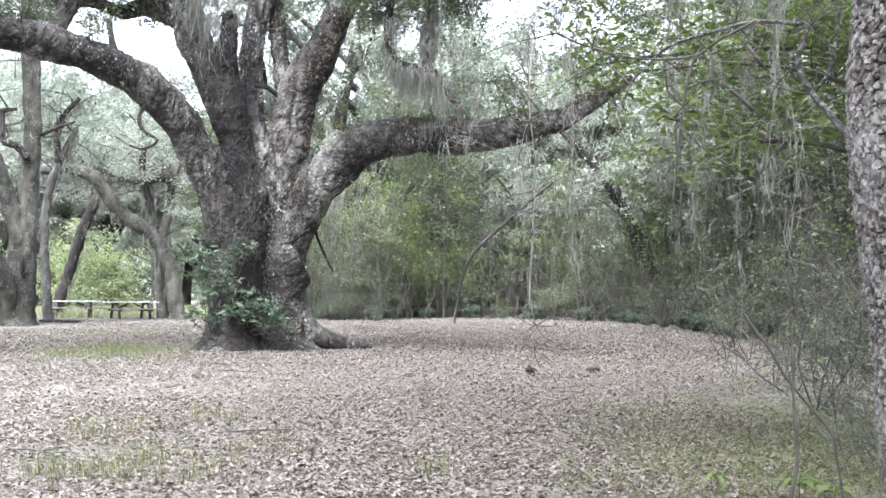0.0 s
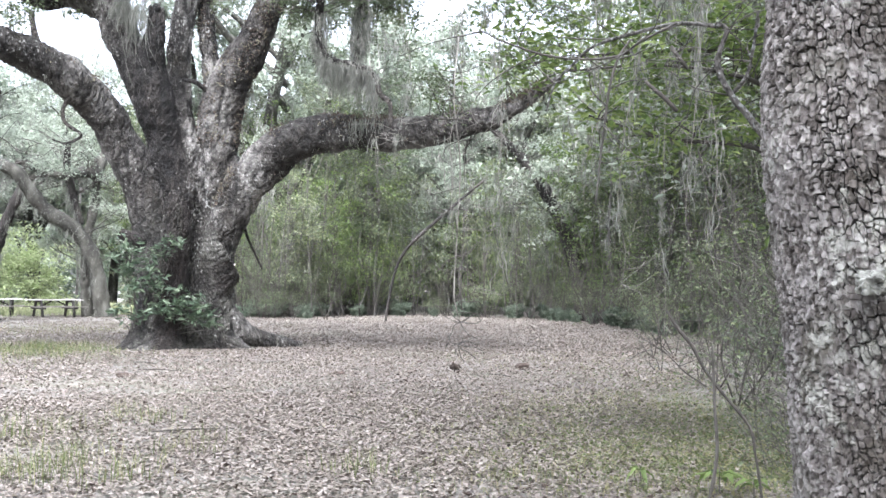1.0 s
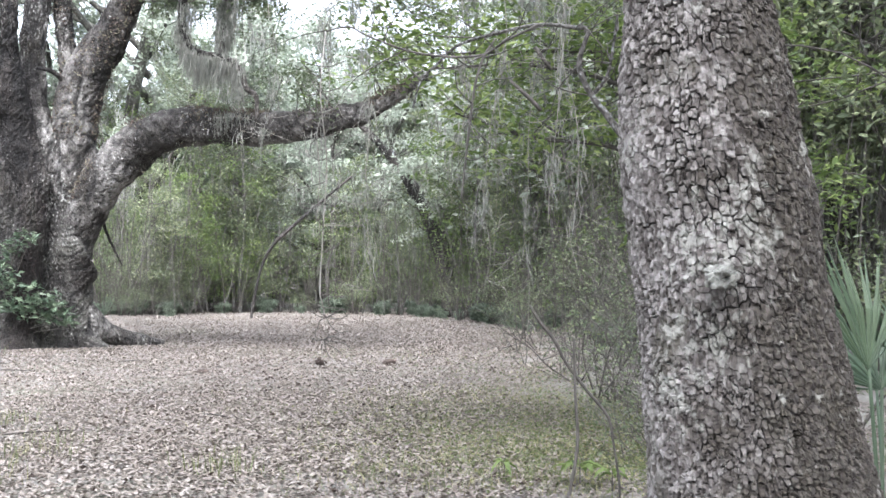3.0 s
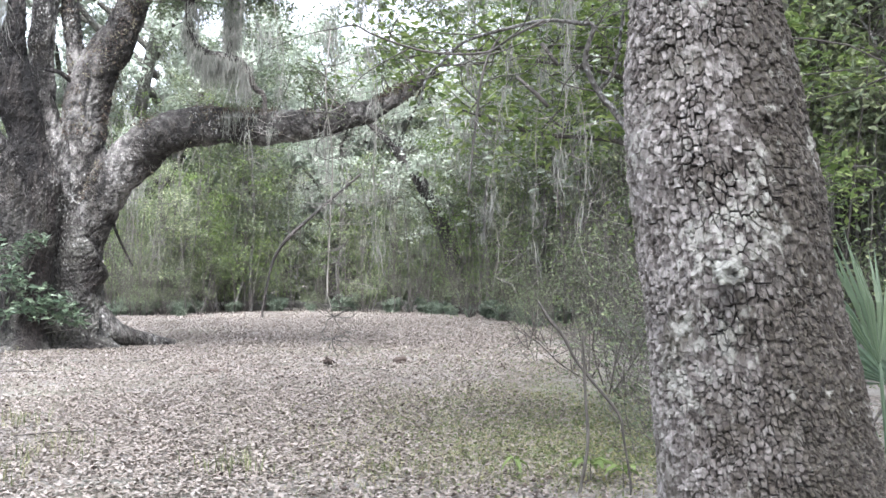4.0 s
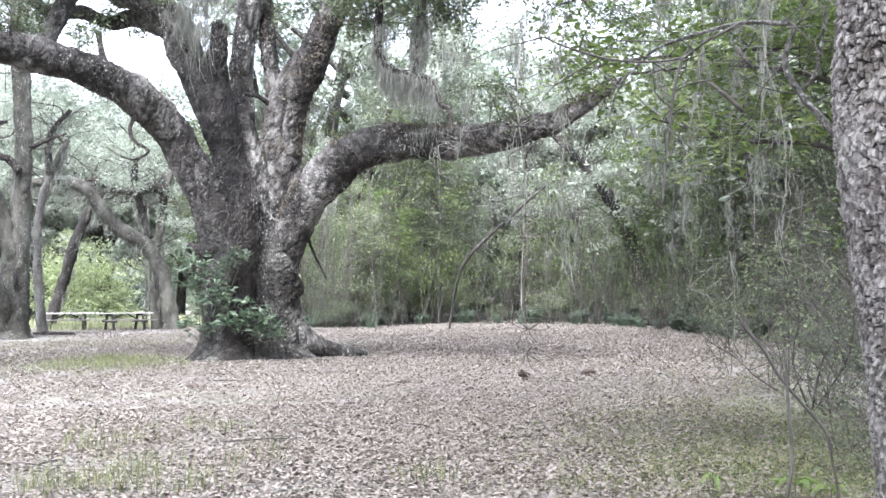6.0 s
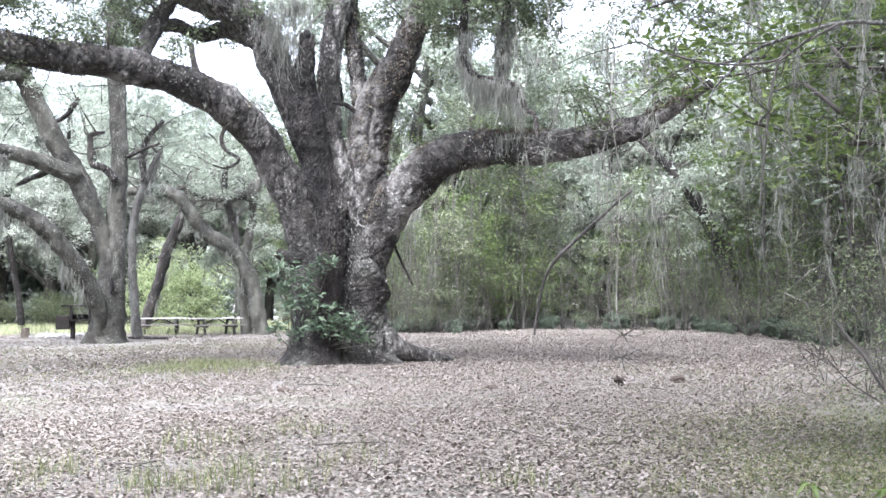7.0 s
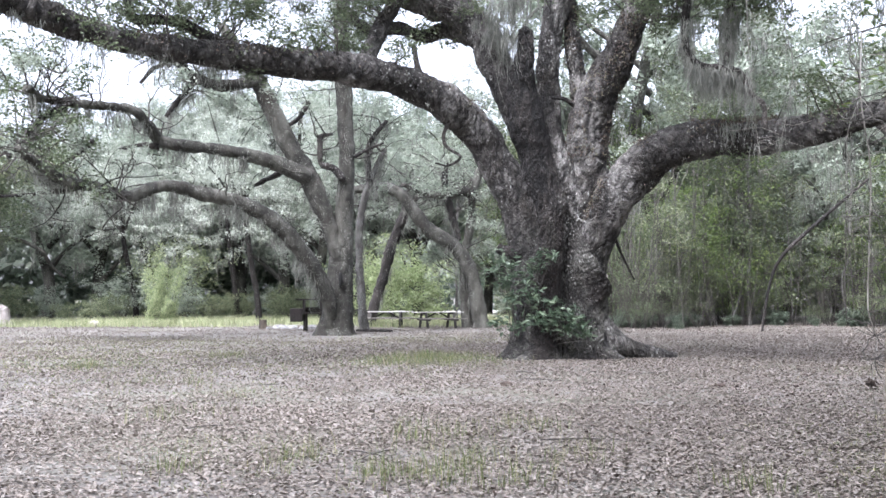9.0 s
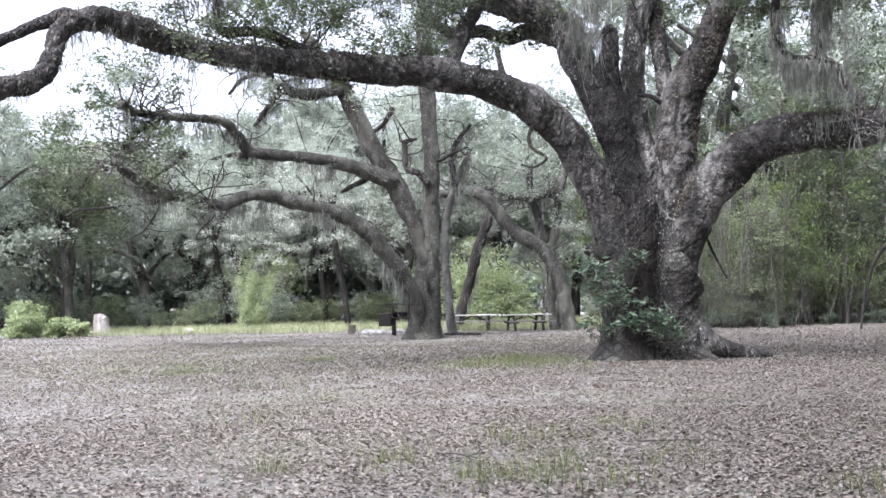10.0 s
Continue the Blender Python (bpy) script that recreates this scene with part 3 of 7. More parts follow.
OAK_PALE_SLIVER = [(-0.76, 23.89, 1.94, 0.013), (-0.79, 23.88, 1.77, 0.034), (-0.84, 23.88, 1.57, 0.039), (-0.92, 23.88, 1.38, 0.014)]
T2_HOLLOW = [(-11.05, 37.30, 2.35, 0.032), (-11.05, 37.29, 2.18, 0.075), (-11.03, 37.30, 2.01, 0.075), (-11.06, 37.29, 1.79, 0.032)]
OAK_TWIG_LOOP = [(-4.21, 22.90, 5.48, 0.06), (-4.39, 22.90, 5.18, 0.047), (-4.34, 22.90, 4.87, 0.045), (-4.01, 22.90, 4.62, 0.036), (-4.30, 22.90, 4.43, 0.026), (-4.60, 22.90, 4.50, 0.019)]
OAK_DROOP_CLUMP = [(1.09, 21.90, 8.33, 0.089), (0.99, 21.90, 7.56, 0.088), (0.97, 21.90, 6.73, 0.082), (1.20, 21.80, 6.27, 0.075), (1.69, 21.70, 6.15, 0.075), (2.06, 21.60, 5.97, 0.075), (2.26, 21.50, 5.51, 0.062), (2.45, 21.40, 5.31, 0.055), (2.46, 21.30, 4.80, 0.043)]
OAK_DROOP_SIDE = [(1.91, 21.90, 8.34, 0.101), (1.88, 21.90, 7.44, 0.088), (1.80, 21.80, 6.77, 0.082), (1.75, 21.70, 6.15, 0.062)]
OAK_SHELF_TWIG = [(-1.35, 24.30, 5.83, 0.070), (-1.71, 24.10, 6.08, 0.055), (-2.04, 24.00, 6.11, 0.034)]
T2_TRUNK = [(-11.36, 37.82, 0.05, 0.60), (-11.28, 37.84, 0.85, 0.54), (-11.20, 37.87, 2.58, 0.47), (-11.10, 37.91, 4.32, 0.35), (-11.03, 37.93, 6.06, 0.317), (-11.02, 37.93, 7.60, 0.307), (-11.10, 37.90, 9.14, 0.309), (-11.18, 37.88, 10.91, 0.290), (-11.18, 37.88, 13.14, 0.272), (-11.15, 37.89, 14.92, 0.229)]
T2_LIMB_HIGH = [(-11.22, 37.66, 2.58, 0.194), (-11.49, 37.58, 3.88, 0.303), (-12.16, 37.37, 5.63, 0.369), (-12.94, 37.11, 7.05, 0.360), (-13.63, 36.87, 8.58, 0.329), (-14.22, 36.65, 9.79, 0.287), (-14.76, 36.44, 10.66, 0.244), (-15.44, 36.16, 11.75, 0.179)]
T2_LIMB_LOW = [(-11.48, 37.48, 0.00, 0.215), (-11.44, 37.26, 0.86, 0.257), (-11.57, 36.87, 1.82, 0.297), (-12.01, 36.33, 2.78, 0.326), (-12.84, 35.60, 4.02, 0.302), (-13.82, 34.74, 4.73, 0.268), (-14.93, 33.75, 5.04, 0.244), (-15.97, 32.71, 5.25, 0.221), (-16.76, 31.71, 4.82, 0.217), (-17.47, 30.69, 5.03, 0.195), (-17.96, 29.74, 5.15, 0.192), (-18.39, 28.78, 5.62, 0.151), (-18.49, 27.99, 5.98, 0.111)]
T2_LIMB_MID = [(-12.22, 37.15, 5.93, 0.342), (-13.32, 36.44, 6.45, 0.290), (-14.73, 35.42, 6.78, 0.225), (-16.58, 34.02, 6.95, 0.204), (-16.86, 33.23, 7.47, 0.182), (-17.09, 32.41, 7.85, 0.161), (-18.26, 31.00, 7.87, 0.140), (-18.84, 29.83, 7.83, 0.138), (-18.82, 28.97, 8.01, 0.152)]
T2_LIMB_MID_TIP = [(-18.20, 30.53, 7.79, 0.119), (-18.98, 30.06, 7.21, 0.119), (-19.36, 29.81, 6.54, 0.098), (-19.81, 29.52, 5.92, 0.079)]
T2_LIMB_UPPER = [(-14.06, 36.39, 9.61, 0.263), (-15.15, 35.69, 9.28, 0.217), (-16.06, 34.90, 9.53, 0.172), (-16.25, 34.34, 10.11, 0.128), (-16.60, 33.66, 10.19, 0.085)]
T2_LIMB_UPPER_DROP = [(-15.92, 35.08, 9.43, 0.130), (-16.40, 34.86, 8.74, 0.108), (-16.87, 34.64, 8.00, 0.086)]
T2_HOOK = [(-11.02, 37.50, 5.87, 0.151), (-11.29, 37.35, 6.27, 0.129), (-11.62, 37.20, 6.38, 0.129), (-11.81, 37.15, 6.51, 0.107), (-11.83, 37.15, 7.22, 0.107), (-11.84, 37.20, 7.49, 0.097), (-11.64, 37.30, 7.58, 0.075), (-11.37, 37.35, 7.62, 0.054)]
T2_TWIG = [(-17.08, 30.02, 6.44, 0.096), (-17.55, 29.75, 5.96, 0.076), (-18.08, 29.43, 5.53, 0.057)]
T2_SPRIG = [(-16.13, 34.90, 9.52, 0.105), (-16.56, 34.60, 9.93, 0.084), (-17.15, 34.30, 9.75, 0.083), (-17.57, 34.00, 9.13, 0.062)]
T2_SPUR_MID = [(-16.70, 33.80, 6.80, 0.123), (-17.33, 33.50, 6.82, 0.082), (-17.92, 33.20, 6.61, 0.061)]
T2_SPUR_LOW = [(-17.81, 30.20, 4.96, 0.112), (-18.58, 29.90, 4.82, 0.074), (-19.48, 29.50, 4.68, 0.056), (-20.41, 29.00, 4.60, 0.037), (-20.73, 28.80, 4.41, 0.037)]
T2_TWIG_SOUTH = [(-13.07, 37.00, 6.30, 0.129), (-13.52, 37.00, 6.06, 0.108), (-13.92, 36.90, 5.86, 0.097), (-14.32, 36.80, 5.63, 0.065)]
T2_TWIG_EAST = [(-10.68, 37.80, 6.80, 0.087), (-10.11, 37.70, 7.04, 0.065), (-9.46, 37.60, 7.25, 0.043)]
T2_TWIG_NORTH = [(-13.15, 37.00, 7.91, 0.065), (-12.72, 37.00, 8.10, 0.075), (-12.47, 37.00, 8.42, 0.097), (-12.17, 37.00, 8.83, 0.075)]
T2_PALE_STEM = [(-11.39, 41.98, 0.06, 0.181), (-11.53, 41.94, 2.20, 0.168), (-11.60, 41.92, 3.88, 0.155), (-11.48, 41.95, 5.08, 0.156), (-11.16, 42.04, 6.27, 0.130), (-10.55, 42.19, 7.71, 0.104)]
T3_TRUNK = [(-7.22, 47.43, 0.14, 0.343), (-7.40, 47.40, 1.13, 0.322), (-7.75, 47.35, 2.71, 0.322), (-8.42, 47.23, 3.77, 0.317), (-9.64, 47.00, 4.59, 0.304), (-10.34, 46.86, 5.53, 0.291), (-10.94, 46.72, 6.26, 0.265), (-11.91, 46.49, 6.55, 0.239), (-13.20, 46.15, 6.39, 0.172)]
T3_STEM = [(-7.89, 47.83, 0.13, 0.298), (-8.03, 47.81, 1.67, 0.261), (-8.07, 47.80, 3.26, 0.219), (-7.78, 47.85, 4.84, 0.200), (-7.61, 47.87, 6.44, 0.201), (-7.32, 47.92, 7.49, 0.161)]
T3_ARM = [(-7.61, 47.87, 6.30, 0.214), (-8.26, 47.77, 6.40, 0.214), (-8.92, 47.65, 6.21, 0.187), (-9.96, 47.45, 6.37, 0.161), (-10.99, 47.22, 6.80, 0.134)]
T3_ARM_B = [(-8.32, 47.76, 4.06, 0.160), (-8.68, 47.70, 5.40, 0.187), (-8.96, 47.64, 6.74, 0.161), (-8.88, 47.66, 7.81, 0.107)]
LEANING_TRUNK = [(-13.10, 49.28, 0.09, 0.252), (-12.52, 49.43, 2.03, 0.252), (-11.99, 49.56, 3.99, 0.252), (-11.25, 49.73, 5.88, 0.225), (-10.72, 49.84, 7.33, 0.169)]
LEFT_PALE_LIMB = [(-34.90, 48.88, 2.50, 0.198), (-35.23, 48.64, 3.18, 0.198), (-36.11, 47.99, 4.67, 0.165), (-37.02, 47.30, 6.19, 0.149), (-37.57, 46.87, 7.10, 0.132)]
LEFT_DEAD_ARM = [(-37.44, 54.42, 4.65, 0.127), (-36.41, 55.11, 4.88, 0.127), (-35.16, 55.91, 4.29, 0.127), (-34.54, 56.29, 3.24, 0.109), (-33.88, 56.69, 2.60, 0.073)]
LEFT_TRUNK = [(-37.37, 54.47, 0.36, 0.218), (-37.47, 54.40, 2.25, 0.199), (-37.42, 54.43, 4.65, 0.181), (-37.63, 54.29, 7.05, 0.164), (-37.89, 54.11, 9.81, 0.146)]
LEFT_TRUNK_B = [(-34.83, 48.93, 0.43, 0.231), (-34.95, 48.84, 2.81, 0.214), (-35.14, 48.71, 4.98, 0.198), (-35.04, 48.78, 8.09, 0.166)]
BOUGH_LEAD = [(2.38, 4.63, 2.19, 0.026), (2.31, 4.67, 2.30, 0.023), (2.24, 4.70, 2.40, 0.020), (2.18, 4.73, 2.56, 0.018), (2.22, 4.71, 2.73, 0.015), (2.17, 4.74, 2.75, 0.015), (2.00, 4.81, 2.77, 0.013), (1.81, 4.88, 2.73, 0.012), (1.62, 4.95, 2.67, 0.010), (1.52, 4.98, 2.58, 0.009), (1.43, 5.00, 2.48, 0.007), (1.39, 5.01, 2.34, 0.006)]
BOUGH_FORK = [(2.28, 4.79, 2.42, 0.015), (2.35, 4.76, 2.52, 0.012), (2.38, 4.75, 2.67, 0.010), (2.40, 4.74, 2.84, 0.009)]
BOUGH_SPRAY = [(1.92, 4.62, 2.72, 0.009), (1.77, 4.68, 2.64, 0.008), (1.66, 4.72, 2.57, 0.008), (1.48, 4.78, 2.56, 0.007), (1.30, 4.83, 2.59, 0.007), (1.11, 4.88, 2.66, 0.006), (1.03, 4.90, 2.70, 0.005), (0.92, 4.92, 2.67, 0.004)]
BOUGH_HANG = [(1.79, 4.89, 2.70, 0.007), (1.73, 4.91, 2.60, 0.009), (1.69, 4.92, 2.45, 0.009), (1.67, 4.93, 2.27, 0.009), (1.65, 4.94, 2.08, 0.007), (1.63, 4.94, 1.88, 0.006)]
BOUGH_DARK_A = [(3.02, 7.42, 3.31, 0.018), (3.14, 7.37, 3.13, 0.013)]
BOUGH_DARK_B = [(2.84, 7.49, 3.05, 0.013), (2.98, 7.43, 2.91, 0.018), (3.07, 7.40, 2.81, 0.018)]
HANG_VINE = [(0.97, 4.50, 2.76, 0.003), (0.87, 4.52, 2.56, 0.003), (0.83, 4.53, 2.30, 0.003), (0.86, 4.52, 2.00, 0.003), (0.85, 4.52, 1.69, 0.003), (0.84, 4.52, 1.39, 0.003), (0.87, 4.52, 1.29, 0.002), (0.85, 4.52, 1.09, 0.002), (0.87, 4.52, 0.94, 0.002)]
NEAR_TRUNK = [(1.79, 3.02, 2.69, 0.224), (1.82, 3.00, 2.39, 0.244), (1.85, 2.99, 2.12, 0.277), (1.86, 2.98, 1.93, 0.292), (1.88, 2.97, 1.76, 0.304), (1.90, 2.96, 1.56, 0.308), (1.93, 2.94, 1.36, 0.318), (1.95, 2.92, 1.17, 0.325), (1.96, 2.91, 1.04, 0.333), (2.00, 2.89, 0.77, 0.361), (2.02, 2.88, 0.39, 0.407), (2.03, 2.87, -0.14, 0.494)]
OAK_LIMB_OVERHEAD = [(0.05, 24.57, 8.42, 0.225), (0.79, 23.99, 9.05, 0.208), (1.98, 23.09, 8.87, 0.174), (3.34, 21.95, 8.50, 0.141), (4.50, 20.64, 7.92, 0.109), (5.25, 19.26, 7.46, 0.080)]
OAK_LIMB_OVERHEAD_W = [(-4.58, 24.55, 8.49, 0.228), (-5.51, 23.74, 9.18, 0.197), (-6.83, 22.46, 9.19, 0.163), (-8.18, 20.89, 8.97, 0.143), (-9.37, 19.12, 8.41, 0.111), (-10.23, 17.23, 7.69, 0.081)]
WOODS_DARK_TRUNK = [(14.44, 45.78, -0.23, 0.369), (14.16, 45.87, 1.55, 0.369), (13.79, 45.98, 3.39, 0.396), (13.32, 46.12, 4.71, 0.370), (12.27, 46.41, 6.55, 0.265), (11.23, 46.67, 7.86, 0.186), (10.18, 46.91, 8.90, 0.133)]
NEAR_STICK_A = [(2.63, 6.50, 1.31, 0.008), (2.69, 6.47, 1.20, 0.012), (2.78, 6.43, 1.08, 0.012), (2.85, 6.40, 0.93, 0.010), (2.98, 6.35, 0.75, 0.010), (3.11, 6.28, 0.57, 0.010), (3.14, 6.27, 0.42, 0.008), (3.18, 6.25, 0.12, 0.008)]
NEAR_STICK_C = [(2.90, 6.38, 1.09, 0.008), (2.91, 6.37, 0.71, 0.010), (2.93, 6.37, 0.41, 0.012), (2.91, 6.38, 0.22, 0.012), (2.88, 6.39, 0.05, 0.012)]


def along(points, n, lo=0.0, hi=1.0):
    """Random places along a limb line, with its radius."""
    s = smooth_line(points, 0.1)
    i = (len(s) - 1) * (lo + (hi - lo) * rng.random(n))
    return s[i.astype(int)]


def under(points, n, lo=0.0, hi=1.0):
    s = along(points, n, lo, hi)
    p = s[:, :3].copy()
    p[:, 2] -= s[:, 3] * 0.8
    p[:, :2] += rng.normal(size=(n, 2)) * s[:, 3:] * 0.4
    return p


def over(points, n, lo=0.0, hi=1.0, sit=1.04):
    """Places on the upper half of a limb."""
    s = along(points, n, lo, hi)
    a = rng.normal(size=n) * 0.75
    p = s[:, :3].copy()
    p[:, 2] += np.cos(a) * s[:, 3] * sit
    p[:, 0] += np.sin(a) * s[:, 3] * sit
    p[:, 1] -= np.abs(np.sin(a)) * s[:, 3] * sit * 0.8
    return p


def about(points, n, lo=0.0, hi=1.0, sit=1.03):
    """Places all round a limb."""
    s = along(points, n, lo, hi)
    a = rng.random(n) * 6.283
    return s[:, :3] + np.stack([np.cos(a), np.sin(a), 0 * a], 1) * s[:, 3:] * sit


def twigs(points, n, length, lo=0.2, hi=1.0, drop=-0.1, rad=0.02):
    """Side twigs that leave a limb line: their lines."""
    out = []
    for p in along(points, n, lo, hi):
        d = spread(1)[0]
        d[2] = abs(d[2]) * 0.5 + drop
        d /= np.linalg.norm(d)
        q = [(*p[:3], rad)]
        c = p[:3].copy()
        for k in range(3):
            d = d + rng.normal(size=3) * 0.35
            d[2] += 0.05
            d /= np.linalg.norm(d)
            c = c + d * length * (0.25 + 0.15 * rng.random())
            q.append((*c, rad * (0.75 - 0.2 * k)))
        out.append(q)
    return out


def gnarls(points, n, length, lo=0.2, hi=1.0, rad=0.03, crook=0.75):
    """Crooked dark twigs that change their way again and again, some forked: their lines."""
    out = []
    for p in along(points, n, lo, hi):
        d = spread(1)[0]
        d[2] = d[2] * 0.7 + 0.1
        starts = [(p[:3].copy(), d, rad, length * (0.6 + 0.8 * rng.random()))]
        for level in range(2):
            nxt = []
            for c, d, r, ln in starts:
                q = [(*c, r)]
                for k in range(5):
                    d = d + rng.normal(size=3) * crook * np.array([1, 1, 0.8])
                    d[2] += 0.06
                    d = d / np.linalg.norm(d)
                    c = c + d * ln / 5
                    q.append((*c, r * (1 - 0.15 * (k + 1))))
                    if level == 0 and k in (1, 3):
                        nxt.append((c.copy(), d + rng.normal(size=3) * 0.9, r * 0.55, ln * 0.55))
                out.append(q)
            starts = nxt
    return out


def mass(name, data, parent, label=""):
    """A part made of countless small pieces."""
    return tagged(part(name, data, parent, label), kind="stuff")


def spray(lines, per, radius, size, level=0.35):
    """Leaves gathered round the outer ends of twig lines."""
    c = np.concatenate([[np.array(q[-1][:3]), np.array(q[-2][:3])] for q in lines])
    return blades(clumps(c, per, radius), size, level)


def tree(name, label, group=""):
    return thing(name, (0, 0, 0), 0, label, "tree", group)


def rooted(points):
    """Runs the foot of a trunk line on into the ground."""
    x, y, z, r = points[0]
    return [(x, y, -0.35, r * 1.02)] + [q for q in points if q[2] > -0.2]


OAK_HEART = (-1.85, 24.15)
OAK_FOLD = ((-1.61, 23.50, 2.64), (-0.86, 23.85, 1.56))


def to_segment(p, a, b):
    """Distances of places from a straight piece."""
    a, b = np.array(a), np.array(b)
    k = np.clip((p - a) @ (b - a) / ((b - a) @ (b - a)), 0, 1)
    return np.linalg.norm(p - a - k[:, None] * (b - a), axis=1)


def bark_relief(p, deep, seed):
    """Depth of old bark, long upright furrows broken into knobs, and where the furrows lie."""
    w = np.array([1, 1, 0.3])
    fur = np.minimum(np.abs(lumps(p * w + 0.05 * lumps(p, 3, seed)[:, None], 8.0, seed + 1)) * 4, 1)
    nick = np.minimum(np.abs(lumps(p * np.array([1, 1, 0.6]), 14.0, seed + 2)) * 4, 1)
    return deep * (0.9 * fur + 0.7 * nick + 0.3 * lumps(p, 30.0, seed + 3) + 0.9 * lumps(p, 2.6, seed + 4) - 0.8), 1 - np.minimum(fur, 0.3 + 0.7 * nick)


def make_bole(parent):
    """The one great foot into which all stems of the oak run together."""
    zs = np.concatenate([np.linspace(-0.35, 1.2, 70), np.linspace(1.225, 4.25, 130)])
    n = 340
    a = np.arange(n) * 2 * np.pi / n
    d = np.stack([np.cos(a), np.sin(a)], 1)
    total = np.zeros((len(zs), n))
    k = 11.0
    for ln, end in ((OAK_LIMB_WEST, 3.4), (OAK_STEM_DARK, 9), (OAK_STEM_EAST, 9), (OAK_LIMB_EAST, 2.7), (OAK_STEM_TOP, 9)):
        q = np.array(ln)
        q = q[:np.argmax(q[:, 2] > 4.8) + 1]
        x, y, r = (np.interp(np.minimum(zs, end), q[:, 2], q[:, i]) for i in (0, 1, 3))
        r = r * np.clip((end + 0.9 - zs) / 0.9, 0.2, 1)
        b = (x[:, None] - OAK_HEART[0]) * d[:, 0] + (y[:, None] - OAK_HEART[1]) * d[:, 1]
        c = ((x - OAK_HEART[0]) ** 2 + (y - OAK_HEART[1]) ** 2 - r ** 2)[:, None]
        disc = b * b - c
        out = np.where(disc > 0, b + np.sqrt(np.maximum(disc, 0)), 0.05)
        total += np.exp(k * np.maximum(out, 0.05) * 0.985)
    R = np.log(total) / k - 0.035
    z = zs[:, None]
    lobe = 0.5 + 0.5 * np.sin(a * 7 + 0.8) * np.cos(a * 3 + 2.0)
    R = R + 0.46 * np.exp(-np.maximum(z, -0.05) / 0.24) * (0.6 + 0.7 * lobe) + 0.10 * np.exp(-np.maximum(z, 0) / 0.8) * lobe
    R = R * np.where(z > 3.3, 1 - 0.6 * ((z - 3.3) / 0.95) ** 2, 1)
    v = np.stack([OAK_HEART[0] + R * d[:, 0], OAK_HEART[1] + R * d[:, 1], np.repeat(z, n, 1)], -1).reshape(-1, 3)
    out = np.stack([np.tile(d[:, 0], len(zs)), np.tile(d[:, 1], len(zs)), np.zeros(len(v))], 1)
    lower = np.array([0.10, 0.0, -0.24])
    relief, furrow = bark_relief(v, 0.046, 50)
    push = relief + 0.38 * np.exp(-(to_segment(v, *OAK_FOLD) / 0.19) ** 2) - 0.24 * np.exp(-(to_segment(v, np.array(OAK_FOLD[0]) + lower, np.array(OAK_FOLD[1]) + lower) / 0.15) ** 2)
    v = v + out * push[:, None]
    i = np.arange(len(zs) - 1)[:, None] * n
    j = np.arange(n)[None]
    m = (j + 1) % n
    f = np.stack([i + j, i + m, i + n + m, i + n + j], -1).reshape(-1, 4)
    lid = np.stack([np.full(n, len(v)), (len(zs) - 1) * n + np.arange(n), (len(zs) - 1) * n + (np.arange(n) + 1) % n], 1)
    v2 = np.concatenate([v, [[*OAK_HEART, 4.25]]])
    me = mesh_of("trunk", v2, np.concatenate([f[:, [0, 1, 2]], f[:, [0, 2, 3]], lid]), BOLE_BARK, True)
    # Darker band down the front below the broken-topped stem, plus random dark patches.
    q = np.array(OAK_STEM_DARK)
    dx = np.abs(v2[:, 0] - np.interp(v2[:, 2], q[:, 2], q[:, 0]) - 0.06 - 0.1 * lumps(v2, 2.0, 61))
    darken = np.exp(-(dx / 0.30) ** 4) * (v2[:, 1] < OAK_HEART[1] + 0.2) * (0.8 + 0.5 * lumps(v2 * np.array([1, 1, 0.4]), 4.0, 62))
    darken = np.maximum(darken, np.clip(0.15 + 1.1 * lumps(v2, 1.3, 63) + 0.4 * lumps(v2, 5, 64), 0, 0.8))
    me.attributes.new("darken", "FLOAT", "POINT").data.foreach_set("value", np.clip(darken, 0, 1))
    me.attributes.new("furrow", "FLOAT", "POINT").data.foreach_set("value", np.append(furrow, 0))
    return part("trunk", me, parent)


def oak_limb(name, points, sides, seed, bark, relief=0.04):
    """A limb of the old oak with furrowed bark."""
    v, f = tube(points, sides, 0.045, 0.13, seed)
    s = smooth_line(points, 0.045)
    out = v[:-2] - np.repeat(s[:, :3], sides, axis=0)
    r = np.linalg.norm(out, axis=1)[:, None] + 1e-6
    depth, furrow = bark_relief(v[:-2], relief, seed)
    v[:-2] += out / r * depth[:, None] * np.minimum(1, r / 0.2)
    me = mesh_of(name, v, f, bark, True)
    me.attributes.new("furrow", "FLOAT", "POINT").data.foreach_set("value", np.append(furrow, [0, 0]))
    return me


